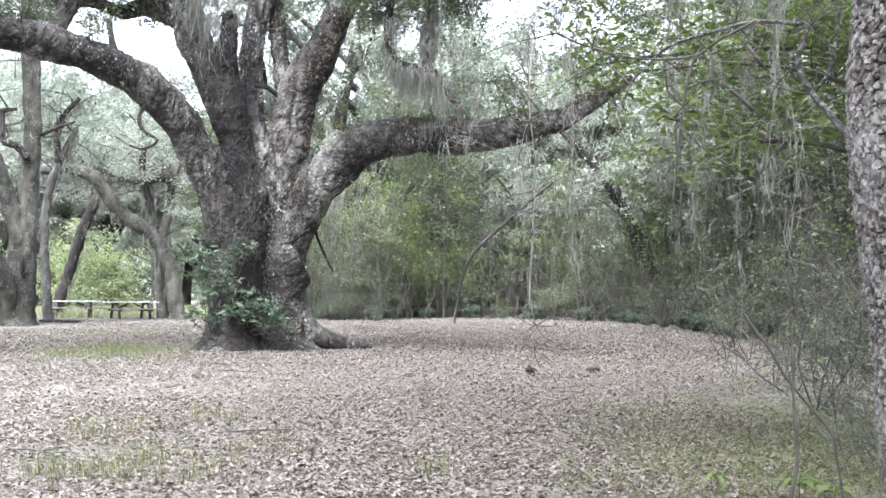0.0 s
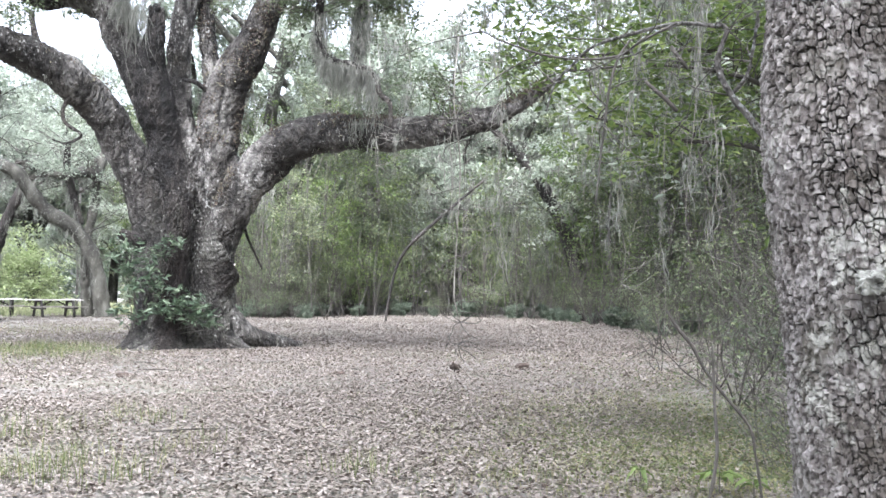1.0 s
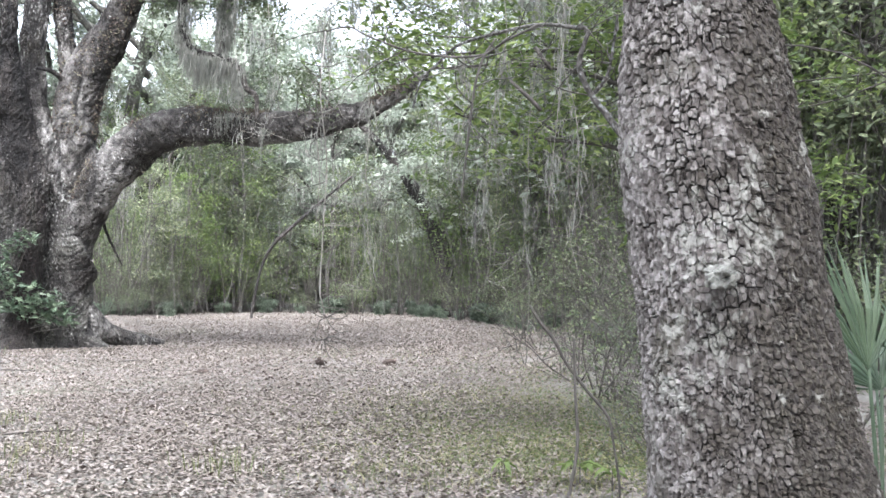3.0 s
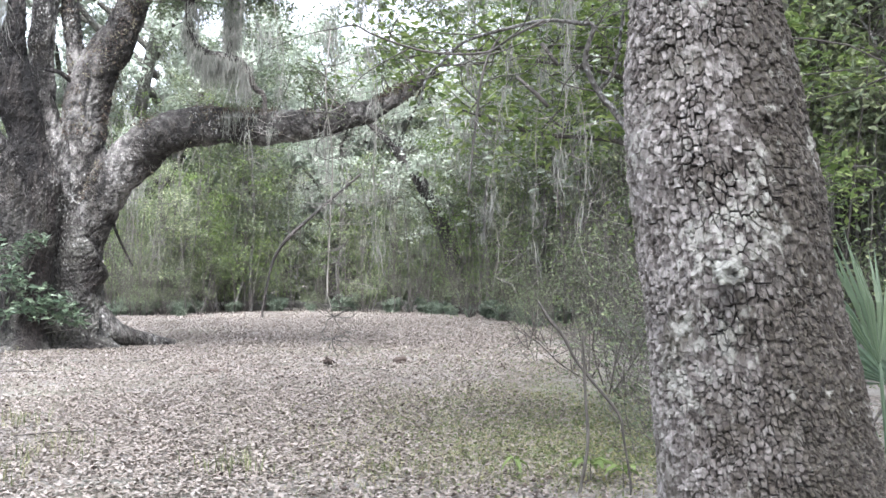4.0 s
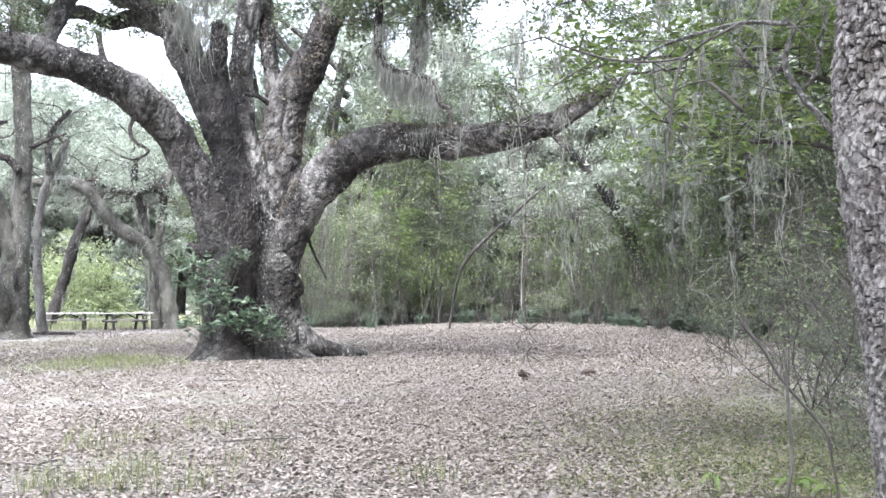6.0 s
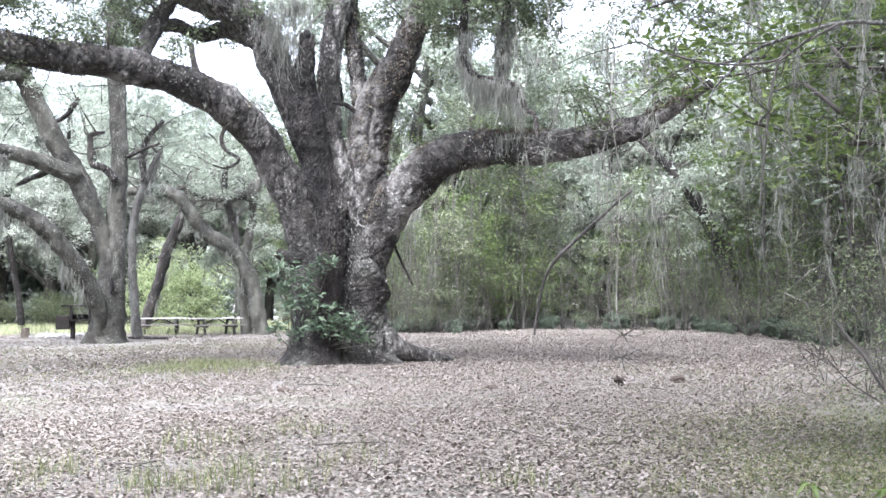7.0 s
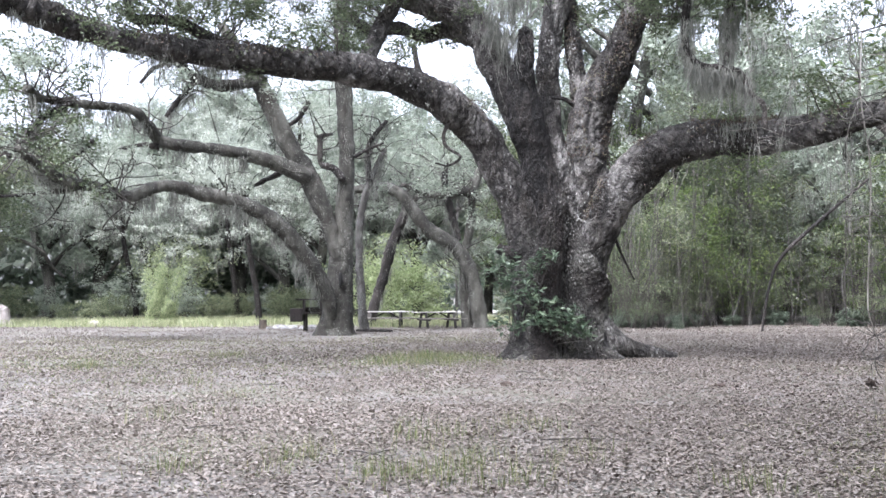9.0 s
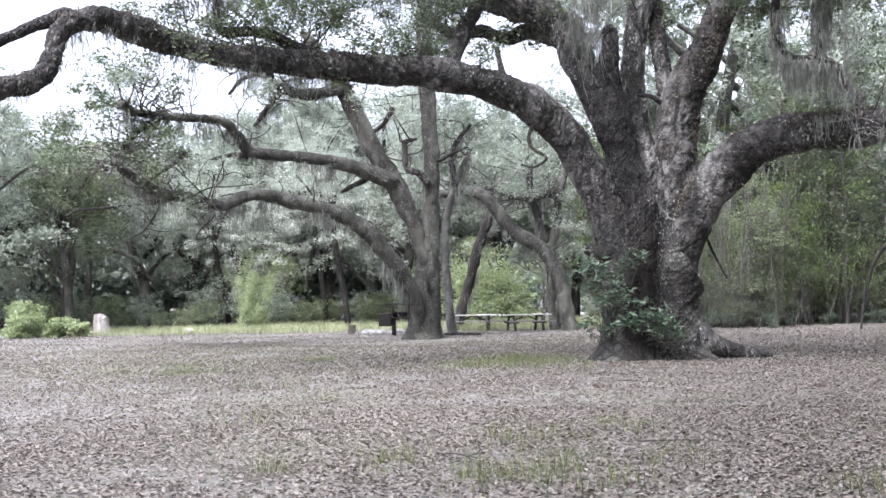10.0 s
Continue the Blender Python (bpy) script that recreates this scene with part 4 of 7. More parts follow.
def make_main_oak():
    oak = tree("live_oak", "huge old live oak, several grey stems, spreading limbs and hanging moss")
    bole = make_bole(oak)

    def cut(line, z):
        q = [p for p in line if p[2] > z]
        return [(*q[0][:3], q[0][3] * 0.7)] + q[1:]

    k = 0
    # The west hook's darker bark is its backlit dimness, put into colour.
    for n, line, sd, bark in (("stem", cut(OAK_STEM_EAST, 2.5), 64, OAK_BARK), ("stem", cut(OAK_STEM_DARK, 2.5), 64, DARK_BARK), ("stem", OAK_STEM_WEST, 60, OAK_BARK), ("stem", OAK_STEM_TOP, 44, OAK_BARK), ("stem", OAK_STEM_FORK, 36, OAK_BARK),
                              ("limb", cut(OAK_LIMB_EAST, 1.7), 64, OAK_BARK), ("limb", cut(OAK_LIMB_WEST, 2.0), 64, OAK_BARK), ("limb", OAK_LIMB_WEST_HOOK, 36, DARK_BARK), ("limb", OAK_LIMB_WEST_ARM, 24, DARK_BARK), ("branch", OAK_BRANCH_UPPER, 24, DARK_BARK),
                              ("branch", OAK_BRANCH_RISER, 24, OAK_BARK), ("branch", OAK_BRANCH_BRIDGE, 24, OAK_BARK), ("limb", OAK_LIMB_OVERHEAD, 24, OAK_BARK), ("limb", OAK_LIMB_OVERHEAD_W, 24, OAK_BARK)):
        k += 1
        part(n, oak_limb(n, line, sd, k, bark, 0.042 if sd > 30 else 0.018), oak, "dark broken-topped stem" if line[-1] == OAK_STEM_DARK[-1] else "")
    x, y, z, r = OAK_STEM_DARK[-1]
    # Dark plug on the surface, painted as the inside of a hole.
    part("hollow", mesh_of("hollow", *tube([(x, y - 0.11, z - 0.14, 0.05), (x + 0.02, y - 0.125, z - 0.05, 0.085), (x + 0.02, y - 0.11, z + 0.05, 0.07)], 12, 0.05, 0.2, 5), HOLE, True), oak, "dark hole in the broken stem")
    for n, line, sd in (("broken_branch", OAK_SPIKE, 10), ("twig", OAK_TWIG_LOOP, 8), ("twig", OAK_SHELF_TWIG, 8), ("branch", OAK_DROOP_CLUMP, 10), ("branch", OAK_DROOP_SIDE, 10)):
        k += 1
        part(n, mesh_of(n, *tube(line, sd, 0.06, 0.16, k), DARK_BARK, True), oak)
    for n, line, sd in (("branch_stub", OAK_STUB, 12), ("root", OAK_ROOT, 40), ("dead_twig", OAK_DEAD_TWIG, 6), ("dead_wood", OAK_PALE_SLIVER, 8)):
        k += 1
        part(n, oak_limb(n, line, sd, k, OAK_BARK, 0.03) if sd > 20 else mesh_of(n, *tube(line, sd, 0.06, 0.14, k), CUT_WOOD if n == "dead_wood" else DARK_BARK, True), bole, "pale bare splinter of wood" if n == "dead_wood" else "")
    tw = twigs(OAK_LIMB_EAST, 18, 1.3, 0.6, 1.0, 0.35) + twigs(OAK_LIMB_WEST, 26, 1.2, 0.45, 0.86, 0.3) + twigs(OAK_BRANCH_UPPER, 16, 1.3, 0.1, 1, 0.1) + twigs(OAK_BRANCH_RISER, 12, 1.3, 0.4, 1, 0)
    tw += twigs(OAK_LIMB_OVERHEAD, 120, 2.2, 0.05, 1, -0.4, 0.014) + twigs(OAK_LIMB_OVERHEAD_W, 105, 2.0, 0.05, 1, -0.6, 0.014)
    tw += twigs(OAK_DROOP_CLUMP, 26, 1.1, 0.0, 0.35, 0.1, 0.012) + twigs(OAK_DROOP_SIDE, 26, 1.1, 0.0, 0.5, 0.1, 0.012) + twigs(OAK_STEM_WEST, 24, 1.8, 0.6, 1, 0.1) + twigs(OAK_STEM_EAST, 26, 2.0, 0.72, 1, 0.1) + twigs(OAK_STEM_TOP, 16, 1.2, 0.65, 1, 0.1)
    gn = gnarls(OAK_LIMB_WEST, 12, 1.1, 0.55, 0.88, 0.03) + gnarls(OAK_BRANCH_RISER, 8, 1.0, 0.3, 1, 0.025) + gnarls(OAK_STEM_WEST, 8, 1.2, 0.5, 1, 0.03) + gnarls(OAK_LIMB_OVERHEAD_W, 20, 1.5, 0.1, 1, 0.03)
    mass("brushwood", mesh_of("brushwood", *joined([tube(q, 5, 0.2, 0.1, 3, fine=False) for q in tw] + [tube(q, 5, 0.09, 0.15, 3, fine=False) for q in gn]), DARK_TWIG, True), oak)
    mass("crown", mesh_of("crown", *spray(tw, 85, 0.42, 0.085), OAK_LEAF), oak, "small dull green leaves in loose sprays")
    # Unseen crown added above the view to shade the trunk and clearing.
    n = 900
    a, q = rng.random(n) * 6.283, np.sqrt(rng.random(n))
    top = np.stack([-3 + 15 * q * np.cos(a), 24 + 13 * q * np.sin(a), 11.0 + 4.0 * (1 - q) + rng.random(n) * 1.5], 1)
    top = top[top[:, 2] > 1.6 + 0.3 * np.hypot(top[:, 0], top[:, 1]) + 0.7]
    mass("crown", mesh_of("crown", *blades(clumps(top, 34, 0.9), 0.24, 0.5), OAK_LEAF), oak, "broad leafy oak top above the view, added for shade")
    fern = np.concatenate([over(OAK_LIMB_EAST, 6500, 0.25, 0.97), over(OAK_LIMB_WEST, 2800, 0.34, 0.93), over(OAK_BRANCH_UPPER, 300), about(OAK_STEM_EAST, 7000, 0.42, 0.74), about(OAK_STEM_FORK, 1800, 0.3, 0.8, 1.1), over(OAK_LIMB_WEST_HOOK, 200), over(OAK_STEM_WEST, 900, 0.45, 0.9)])
    fern = fern[lumps(fern, 1.3, 71) + 0.6 * lumps(fern, 4.0, 72) > -0.25]
    mass("fern_growth", mesh_of("fern_growth", *blades(fern + rng.normal(size=fern.shape) * 0.05, 0.07, 0.1, 0.45), FERN_LEAF), oak, "dry brown resurrection fern on the limbs")
    beard = np.array([(-3.39, 23.75, 8.21), (-3.25, 23.75, 8.07), (-3.09, 23.75, 8.21), (-2.92, 23.75, 8.07), (-2.78, 23.75, 8.35), (-3.12, 23.70, 7.80), (-3.39, 23.75, 7.73), (-2.95, 23.65, 7.73), (-2.83, 23.6, 7.87), (-3.02, 23.6, 7.5)])
    clot = np.concatenate([under(OAK_DROOP_SIDE, 30, 0.2, 1.0), under(OAK_DROOP_CLUMP, 24, 0.45, 0.75), under(OAK_DROOP_CLUMP, 10, 0.1, 0.5)])
    m = [strands(under(OAK_LIMB_EAST, 30, 0.3, 1.0), 0.4, 0.006, 6, 0.05), strands(under(OAK_LIMB_WEST, 40, 0.4, 1.0), 0.35, 0.006, 6, 0.05), strands(under(OAK_LIMB_WEST, 30, 0.7, 1.0), 0.95, 0.006, 26, 0.07), strands(under(OAK_LIMB_OVERHEAD_W, 30, 0.1, 1.0) - np.array([0, 0, 0.5]), 1.3, 0.007, 26, 0.1),
         strands(np.repeat(beard, 3, axis=0) + rng.normal(size=(30, 3)) * np.array([0.12, 0.06, 0.35]) - np.array([0, 0.1, 0.1]), 1.6, 0.006, 40, 0.04), strands(clot, 0.95, 0.007, 75, 0.08),
         strands(np.array([q[-1][:3] for q in tw[::3]]), 0.6, 0.008, 9, 0.08), strands(under(OAK_LIMB_OVERHEAD, 16, 0.1, 1), 1.0, 0.01, 12, 0.12), strands(under(OAK_BRANCH_BRIDGE, 14), 0.5, 0.009, 10), strands(under(OAK_LIMB_WEST_HOOK, 16), 0.6, 0.007, 10), strands(under(OAK_LIMB_EAST, 8, 0.58, 0.64) + np.array([0, -0.3, 0.5]), 0.8, 0.006, 60, 0.1)]
    mass("moss", mesh_of("moss", *joined(m), MOSS), oak, "grey hanging moss")
    return oak


def make_side_oak(name, label, lines, crown_n, seed, bark=FAR_BARK, bare=(), heart=None):
    """A farther oak from its limb lines; the first is the trunk."""
    oak = tree(name, label)
    tw, moss, dusk, gn = [], [], [], []
    for i, (n, line, sides) in enumerate(lines):
        ln = rooted(line) if line[0][2] < 0.35 else line
        limb = part(n, mesh_of(n, *tube(ln, sides + 8, 0.1, 0.16, seed + i, 0.32 if line[0][2] < 0.35 and not i else 0, craggy=0.03), bark if sides > 9 else DARK_BARK, True), oak)
        if i and n not in ("root", "twig"):
            gn += gnarls(line, 7 if sides > 9 else 4, 1.7, 0.3, 1.0, 0.035)
            lo = 0.72 if line in bare else 0.25
            arms = twigs(line, 5 if sides > 9 else 1, 2.6, lo, 1.0, 0.1, 0.035)
            for q in arms:
                part("branch", mesh_of("branch", *tube(q, 6, 0.15, 0.2, i), bark, True), limb)
                tw += twigs(q, 2, 1.4, 0.4, 1.0, 0.05, 0.02)
            if line in bare and n != "branch":
                dusk += twigs(line, 12, 2.2, 0.86, 1.0, 0.1, 0.02)
                gn += gnarls(line, 14, 2.2, 0.55, 1.0, 0.035)
            else:
                tw += twigs(line, max(4, crown_n // len(lines)), 2.2, lo, 1.0, 0.1, 0.025)
        if n != "root":
            span = sum(math.dist(p[:3], q[:3]) for p, q in zip(line, line[1:]))
            hang = strands(under(line, int(3 + 4.5 * span), 0.15, 1.0), 1.5, 0.011, 20, 0.08)
            if n != "twig" and line is not T2_HOOK:
                moss.append(hang)
    if heart:
        stem = np.array(lines[0][1])
        for k, q in enumerate(tw):
            if q[-1][0] > heart[0] and q[-1][2] < heart[1]:
                z = 9.3 + 5.2 * (k * 0.618 % 1)
                by = [np.interp(z, stem[:, 2], stem[:, i]) - q[0][i] for i in (0, 1)] + [z - q[0][2]]
                tw[k] = [(c[0] + by[0], c[1] + by[1], c[2] + by[2], c[3]) for c in q]
    tw += twigs(lines[0][1], crown_n // 3, 2.4, 0.6, 1.0, 0.1, 0.03)
    mass("brushwood", mesh_of("brushwood", *joined([tube(q, 4, 0.3, 0.1, 3, fine=False) for q in tw] + [tube(q, 5, 0.15, 0.15, 3, fine=False) for q in gn]), DARK_TWIG, True), oak)
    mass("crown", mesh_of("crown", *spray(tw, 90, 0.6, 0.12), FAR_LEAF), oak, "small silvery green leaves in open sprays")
    if dusk:
        mass("brushwood", mesh_of("brushwood", *joined([tube(q, 4, 0.3, 0.1, 3, fine=False) for q in dusk]), DARK_TWIG, True), oak)
        mass("crown", mesh_of("crown", *spray(dusk, 70, 0.6, 0.13), OAK_LEAF), oak, "dull dark green leaf sprays at the limb ends")
    moss.append(strands(np.array([q[-1][:3] for q in tw]), 1.0, 0.010, 12, 0.12))
    mass("moss", mesh_of("moss", *joined(moss), MOSS), oak, "grey hanging moss")
    return oak


make_main_oak()
T2_OAK = make_side_oak("live_oak", "grey live oak with long low limbs beside a grill", [("trunk", T2_TRUNK, 20), ("limb", T2_LIMB_HIGH, 18), ("limb", T2_LIMB_LOW, 16), ("limb", T2_LIMB_MID, 14), ("limb", T2_LIMB_MID_TIP, 8),
              ("limb", T2_LIMB_UPPER, 10), ("branch", T2_LIMB_UPPER_DROP, 6), ("branch", T2_HOOK, 8), ("twig", T2_TWIG, 6), ("twig", T2_SPRIG, 6), ("twig", T2_SPUR_MID, 6), ("twig", T2_SPUR_LOW, 6), ("twig", T2_TWIG_SOUTH, 6), ("twig", T2_TWIG_EAST, 6), ("twig", T2_TWIG_NORTH, 6)], 84, 60, bare=(T2_LIMB_LOW, T2_LIMB_MID, T2_HOOK, T2_LIMB_MID_TIP), heart=(-16.0, 8.4))
# Dark bulge set on the bark in place of a real hole.
part("hollow", mesh_of("hollow", *tube(T2_HOLLOW, 10, 0.05, 0.1, 3), HOLE, True), T2_OAK, "dark narrow knot hole")
make_side_oak("live_oak", "crooked grey live oak behind picnic tables", [("trunk", T3_TRUNK, 14), ("stem", T3_STEM, 12), ("limb", T3_ARM, 10), ("limb", T3_ARM_B, 8)], 14, 80, FAR_BARK)
make_side_oak("oak_tree", "pale slender oak stem behind the larger oak", [("trunk", T2_PALE_STEM, 12), ("limb", [T2_PALE_STEM[-2], (-11.2, 42.0, 7.8, 0.12), (-10.4, 42.0, 8.9, 0.08)], 8)], 24, 90, SAPLING_BARK)
make_side_oak("oak_tree", "thin leaning dark oak trunk near the tables", [("trunk", LEANING_TRUNK, 10), ("limb", [LEANING_TRUNK[-2], (-10.0, 50.0, 7.4, 0.1), (-9.4, 50.0, 8.6, 0.06)], 8)], 16, 95, DARK_BARK)


# ---- woods round the clearing ----
def make_sapling(height, lean, seed, leaf, n_tw, label, low=0.36, per=36, size=0.12):
    t = thing("sapling", (0, 0, 0), 0, label, "tree", "trees of the wood")
    g = np.random.default_rng(seed)
    line, x, y = [], 0.0, 0.0
    for k in range(7):
        h = height * k / 6
        line.append((x, y, h - 0.3 if k == 0 else h, 0.0075 * height * (1 - 0.8 * k / 6)))
        x, y = x + g.normal() * lean, y + g.normal() * lean
    part("trunk", mesh_of("trunk", *tube(line, 7, 0.4, 0.12, seed, fine=False), SAPLING_BARK, True), t)
    tw = twigs(line, n_tw, height * 0.2, low, 1.0, 0.12, 0.018)
    mass("brushwood", mesh_of("brushwood", *joined([tube(q, 4, 0.35, 0.1, 2, fine=False) for q in tw]), TWIG_BARK, True), t)
    mass("crown", mesh_of("crown", *spray(tw, per, 0.6, size, 0.45), leaf), t)
    return t


def make_shrub(height, seed, leaf, label, stems=7, per=26, size=0.09, low=0.3):
    t = thing("shrub", (0, 0, 0), 0, label, "shrub", "undergrowth of the wood")
    g = np.random.default_rng(seed)
    lines = []
    for k in range(stems):
        a, s = g.random() * 6.283, 0.3 + 0.5 * g.random()
        d = np.array([math.cos(a) * s, math.sin(a) * s, 1.0])
        h = height * (0.6 + 0.5 * g.random())
        lines.append([(0, 0, -0.1, 0.014), *(tuple(d * h * f + g.normal(size=3) * 0.06 * h * np.array([1, 1, 0.3])) + (0.014 * (1.1 - f),) for f in (0.35, 0.7, 1.0))])
    tw = sum((twigs(q, 5, height * 0.4, low, 1.0, 0.0, 0.007) for q in lines), [])
    mass("brushwood", mesh_of("brushwood", *joined([tube(q, 4, 0.25, 0.1, 2, fine=False) for q in lines + tw]), DARK_TWIG, True), t)
    mass("foliage", mesh_of("foliage", *spray(tw, per, 0.22 * height, size, 0.4), leaf), t)
    return t


EDGE = [(-9, 66), (-1, 47), (4, 50.5), (8.3, 51.5), (13.4, 43), (12.9, 31), (10.9, 21), (9.4, 14), (8.2, 9.0), (7.4, 5.0), (8, -2), (6, -10), (-2, -14)]


def edge_place(u, out):
    """A place at the share u of the wood's edge, out metres into the wood."""
    s = smooth_line([(x, y, 0, 1) for x, y in EDGE], 0.5)
    i = min(int(u * (len(s) - 1)), len(s) - 2)
    d = s[i + 1, :2] - s[i, :2]
    d /= np.linalg.norm(d)
    return s[i, 0] - d[1] * out, s[i, 1] + d[0] * out


def plant(models, count, u0, u1, o0, o1, scale=(0.8, 1.25)):
    for k in range(count):
        x, y = edge_place(u0 + (u1 - u0) * (k + rng.random()) / count, o0 + (o1 - o0) * rng.random() ** 1.2)
        s = scale[0] + (scale[1] - scale[0]) * rng.random()
        copy_thing(models[k % len(models)], pose(x, y, float(ground_height(x, y)[0]), 0, 0, 360 * rng.random()) @ Matrix.Scale(s, 4))


def make_woods():
    sap = [make_sapling(11, 0.14, 1, WOODS_LEAF, 40, "slender grey-stemmed tree with green leaves at the wood's edge"), make_sapling(9, 0.2, 2, GREEN_LEAF, 36, "slender tree with bright green leaves at the wood's edge"),
           make_sapling(7, 0.22, 3, WOODS_LEAF, 34, "crooked thin tree with dull green leaves"), make_sapling(13, 0.12, 4, OAK_LEAF, 44, "tall grey tree with dull green leaves"), make_sapling(6, 0.3, 5, WOODS_LEAF, 18, "thin leaning stem with few leaves")]
    shr = [make_shrub(1.0, 11, HERB_LEAF, "low green shrub under the trees", 8, 30, 0.14, 0.1), make_shrub(2.4, 12, WOODS_LEAF, "loose green shrub with thin stems"), make_shrub(0.8, 13, HERB_LEAF, "low pale green bush on leaf litter", 8, 30, 0.13, 0.1), make_shrub(3.2, 14, GREEN_LEAF, "tall thin-stemmed shrub with fresh green leaves", 6, 20)]
    spots = [(-2, 62), (6, 58), (15, 47), (15.5, 34), (17, 52)]
    for ob, (x, y) in zip(sap, spots):
        ob.location = (x, y, 0)
    for ob, (x, y) in zip(shr, [(2.0, 51), (6.0, 53), (10, 50.5), (13.9, 38)]):
        ob.location = (x, y, 0)
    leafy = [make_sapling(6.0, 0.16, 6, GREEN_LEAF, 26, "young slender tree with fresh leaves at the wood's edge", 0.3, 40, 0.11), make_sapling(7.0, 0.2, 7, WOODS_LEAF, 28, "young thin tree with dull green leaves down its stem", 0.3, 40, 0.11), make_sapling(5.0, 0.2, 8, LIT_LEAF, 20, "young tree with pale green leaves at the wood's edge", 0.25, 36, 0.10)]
    brush = [make_shrub(3.0, 16, WOODS_LEAF, "bare twiggy grey-brown brush at the wood's edge", 8, 3, 0.07, 0.15), make_shrub(4.2, 17, WOODS_LEAF, "tall bare-stemmed brush with hardly a leaf", 9, 3, 0.07, 0.2)]
    brush[0].location, brush[1].location = (13.2, 41, 0), (13.4, 36, 0)
    plant(brush, 64, 0.14, 0.66, -0.3, 4, (0.6, 1.2))
    for ob, (x, y) in zip(leafy, [(1.5, 52), (7.5, 53.5), (4.5, 52.5)]):
        ob.location = (x, y, 0)
    plant([leafy[2], leafy[0], leafy[1]], 46, 0.1, 0.45, 1.0, 8, (0.6, 1.3))
    plant(sap, 56, 0.1, 0.70, 1.5, 16)
    # Saplings added beyond the view, right and behind the camera, to block sun.
    plant(sap, 26, 0.70, 1.0, 0.8, 9)
    plant([sap[0], sap[2]], 34, 0.44, 0.72, 3, 15)
    plant([sap[0], sap[2], sap[1]], 32, 0.40, 0.70, 0.6, 6, (0.8, 1.2))
    plant([shr[0], shr[2], shr[0], shr[2], shr[1]], 95, 0.1, 0.66, -0.6, 2.5, (0.35, 0.85))
    glade = make_shrub(3.4, 15, GREEN_LEAF, "sunlit yellow-green shrub seen between the stems", 8, 30, 0.13, 0.1)
    glade.location = (0.5, 55, 0)
    for x, y, s in ((2.6, 57, 1.2), (4.8, 60, 1.3), (-0.8, 57, 1.0), (7.6, 59, 1.2), (11.5, 56, 1.0)):
        copy_thing(glade, pose(x, y, 0, 0, 0, 360 * rng.random()) @ Matrix.Scale(s, 4))
    plant([shr[1], shr[3]], 46, 0.08, 0.72, 1.0, 9, (0.8, 1.5))


make_woods()


def make_far_woods():
    """The unbroken wall of wood behind everything."""
    n = 74000
    a = np.radians(-62 + 120 * rng.random(n))
    r = 78 + 14 * rng.random(n)
    r = np.where((a > radians(-18)) & (a < radians(-7)), r + 24, r)
    top = 12 + 3.5 * lumps(np.stack([a * 12, 0 * a, 0 * a], 1), 1.0, 3) + 2 * lumps(np.stack([a * 50, 0 * a, 0 * a], 1), 1.0, 4)
    z = np.where(np.arange(n) < 44000, top * rng.random(n) ** 0.9, 7.5 * rng.random(n))
    p = np.stack([r * np.sin(a), r * np.cos(a), z], 1)
    east = a > radians(-5) + 0.05 * rng.normal(size=n)
    # Lowest western leaves get a darker colour: the shade under the canopy, painted.
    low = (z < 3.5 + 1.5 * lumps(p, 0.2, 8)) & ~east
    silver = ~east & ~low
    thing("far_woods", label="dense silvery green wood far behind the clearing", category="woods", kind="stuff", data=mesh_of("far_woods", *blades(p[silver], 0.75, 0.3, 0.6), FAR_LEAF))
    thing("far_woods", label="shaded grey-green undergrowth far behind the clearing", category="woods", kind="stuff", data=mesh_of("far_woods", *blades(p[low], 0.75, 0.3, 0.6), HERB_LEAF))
    thing("far_woods", label="dense dull green wood far behind the clearing", category="woods", kind="stuff", data=mesh_of("far_woods", *blades(p[east], 0.75, 0.3, 0.6), OAK_LEAF))


make_far_woods()


def make_silver_oak(x, y, rx, ry, low, high, seed, n):
    """A broad oak whose pale crown droops almost to the grass."""
    t = thing("silvery_oak", (x, y, 0), 0, "broad pale silvery oak drooping with moss behind the meadow", "tree", "silvery oaks")
    g = np.random.default_rng(seed)
    line = [(0.5, 2.2, -0.3, 0.2), (0.4, 2.0, 1.5, 0.17), (0.1, 1.2, high * 0.5, 0.14), (0.3, 0.2, high * 0.85, 0.06)]
    part("trunk", mesh_of("trunk", *tube(line, 10, 0.4, 0.12, seed), DARK_BARK, True), t)
    c = []
    for k in range(n):
        a, u = g.random() * 6.283, g.random() ** 0.7
        s = 0.9 + 0.2 * g.normal() * 0.6 + 0.12 * math.sin(3 * a + seed) + 0.1 * math.sin(7 * a)
        c.append((rx * s * math.cos(a) * math.cos(u * 1.5), ry * s * math.sin(a) * math.cos(u * 1.5), low + 0.6 * math.sin(5 * a + seed) + 0.5 * g.normal() * 0.6 + (high - low) * math.sin(u * 1.5) * s))
    c = np.array(c)
    for q in c[c[:, 2] > low + (high - low) * 0.55][:10]:
        part("limb", mesh_of("limb", *tube([(0.1, 1.1, high * 0.55, 0.09), (*(q * 0.55 + np.array([0, 0, high * 0.3])), 0.06), (*q, 0.02)], 6, 0.4, 0.15, seed, fine=False), FAR_BARK, True), t)
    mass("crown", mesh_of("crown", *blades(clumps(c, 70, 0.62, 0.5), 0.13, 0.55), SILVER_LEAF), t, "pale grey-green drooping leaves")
    skirt = c[c[:, 2] < low + (high - low) * 0.6]
    mass("moss", mesh_of("moss", *strands(skirt, 1.3, 0.014, 16, 0.12), MOSS), t, "grey hanging moss")


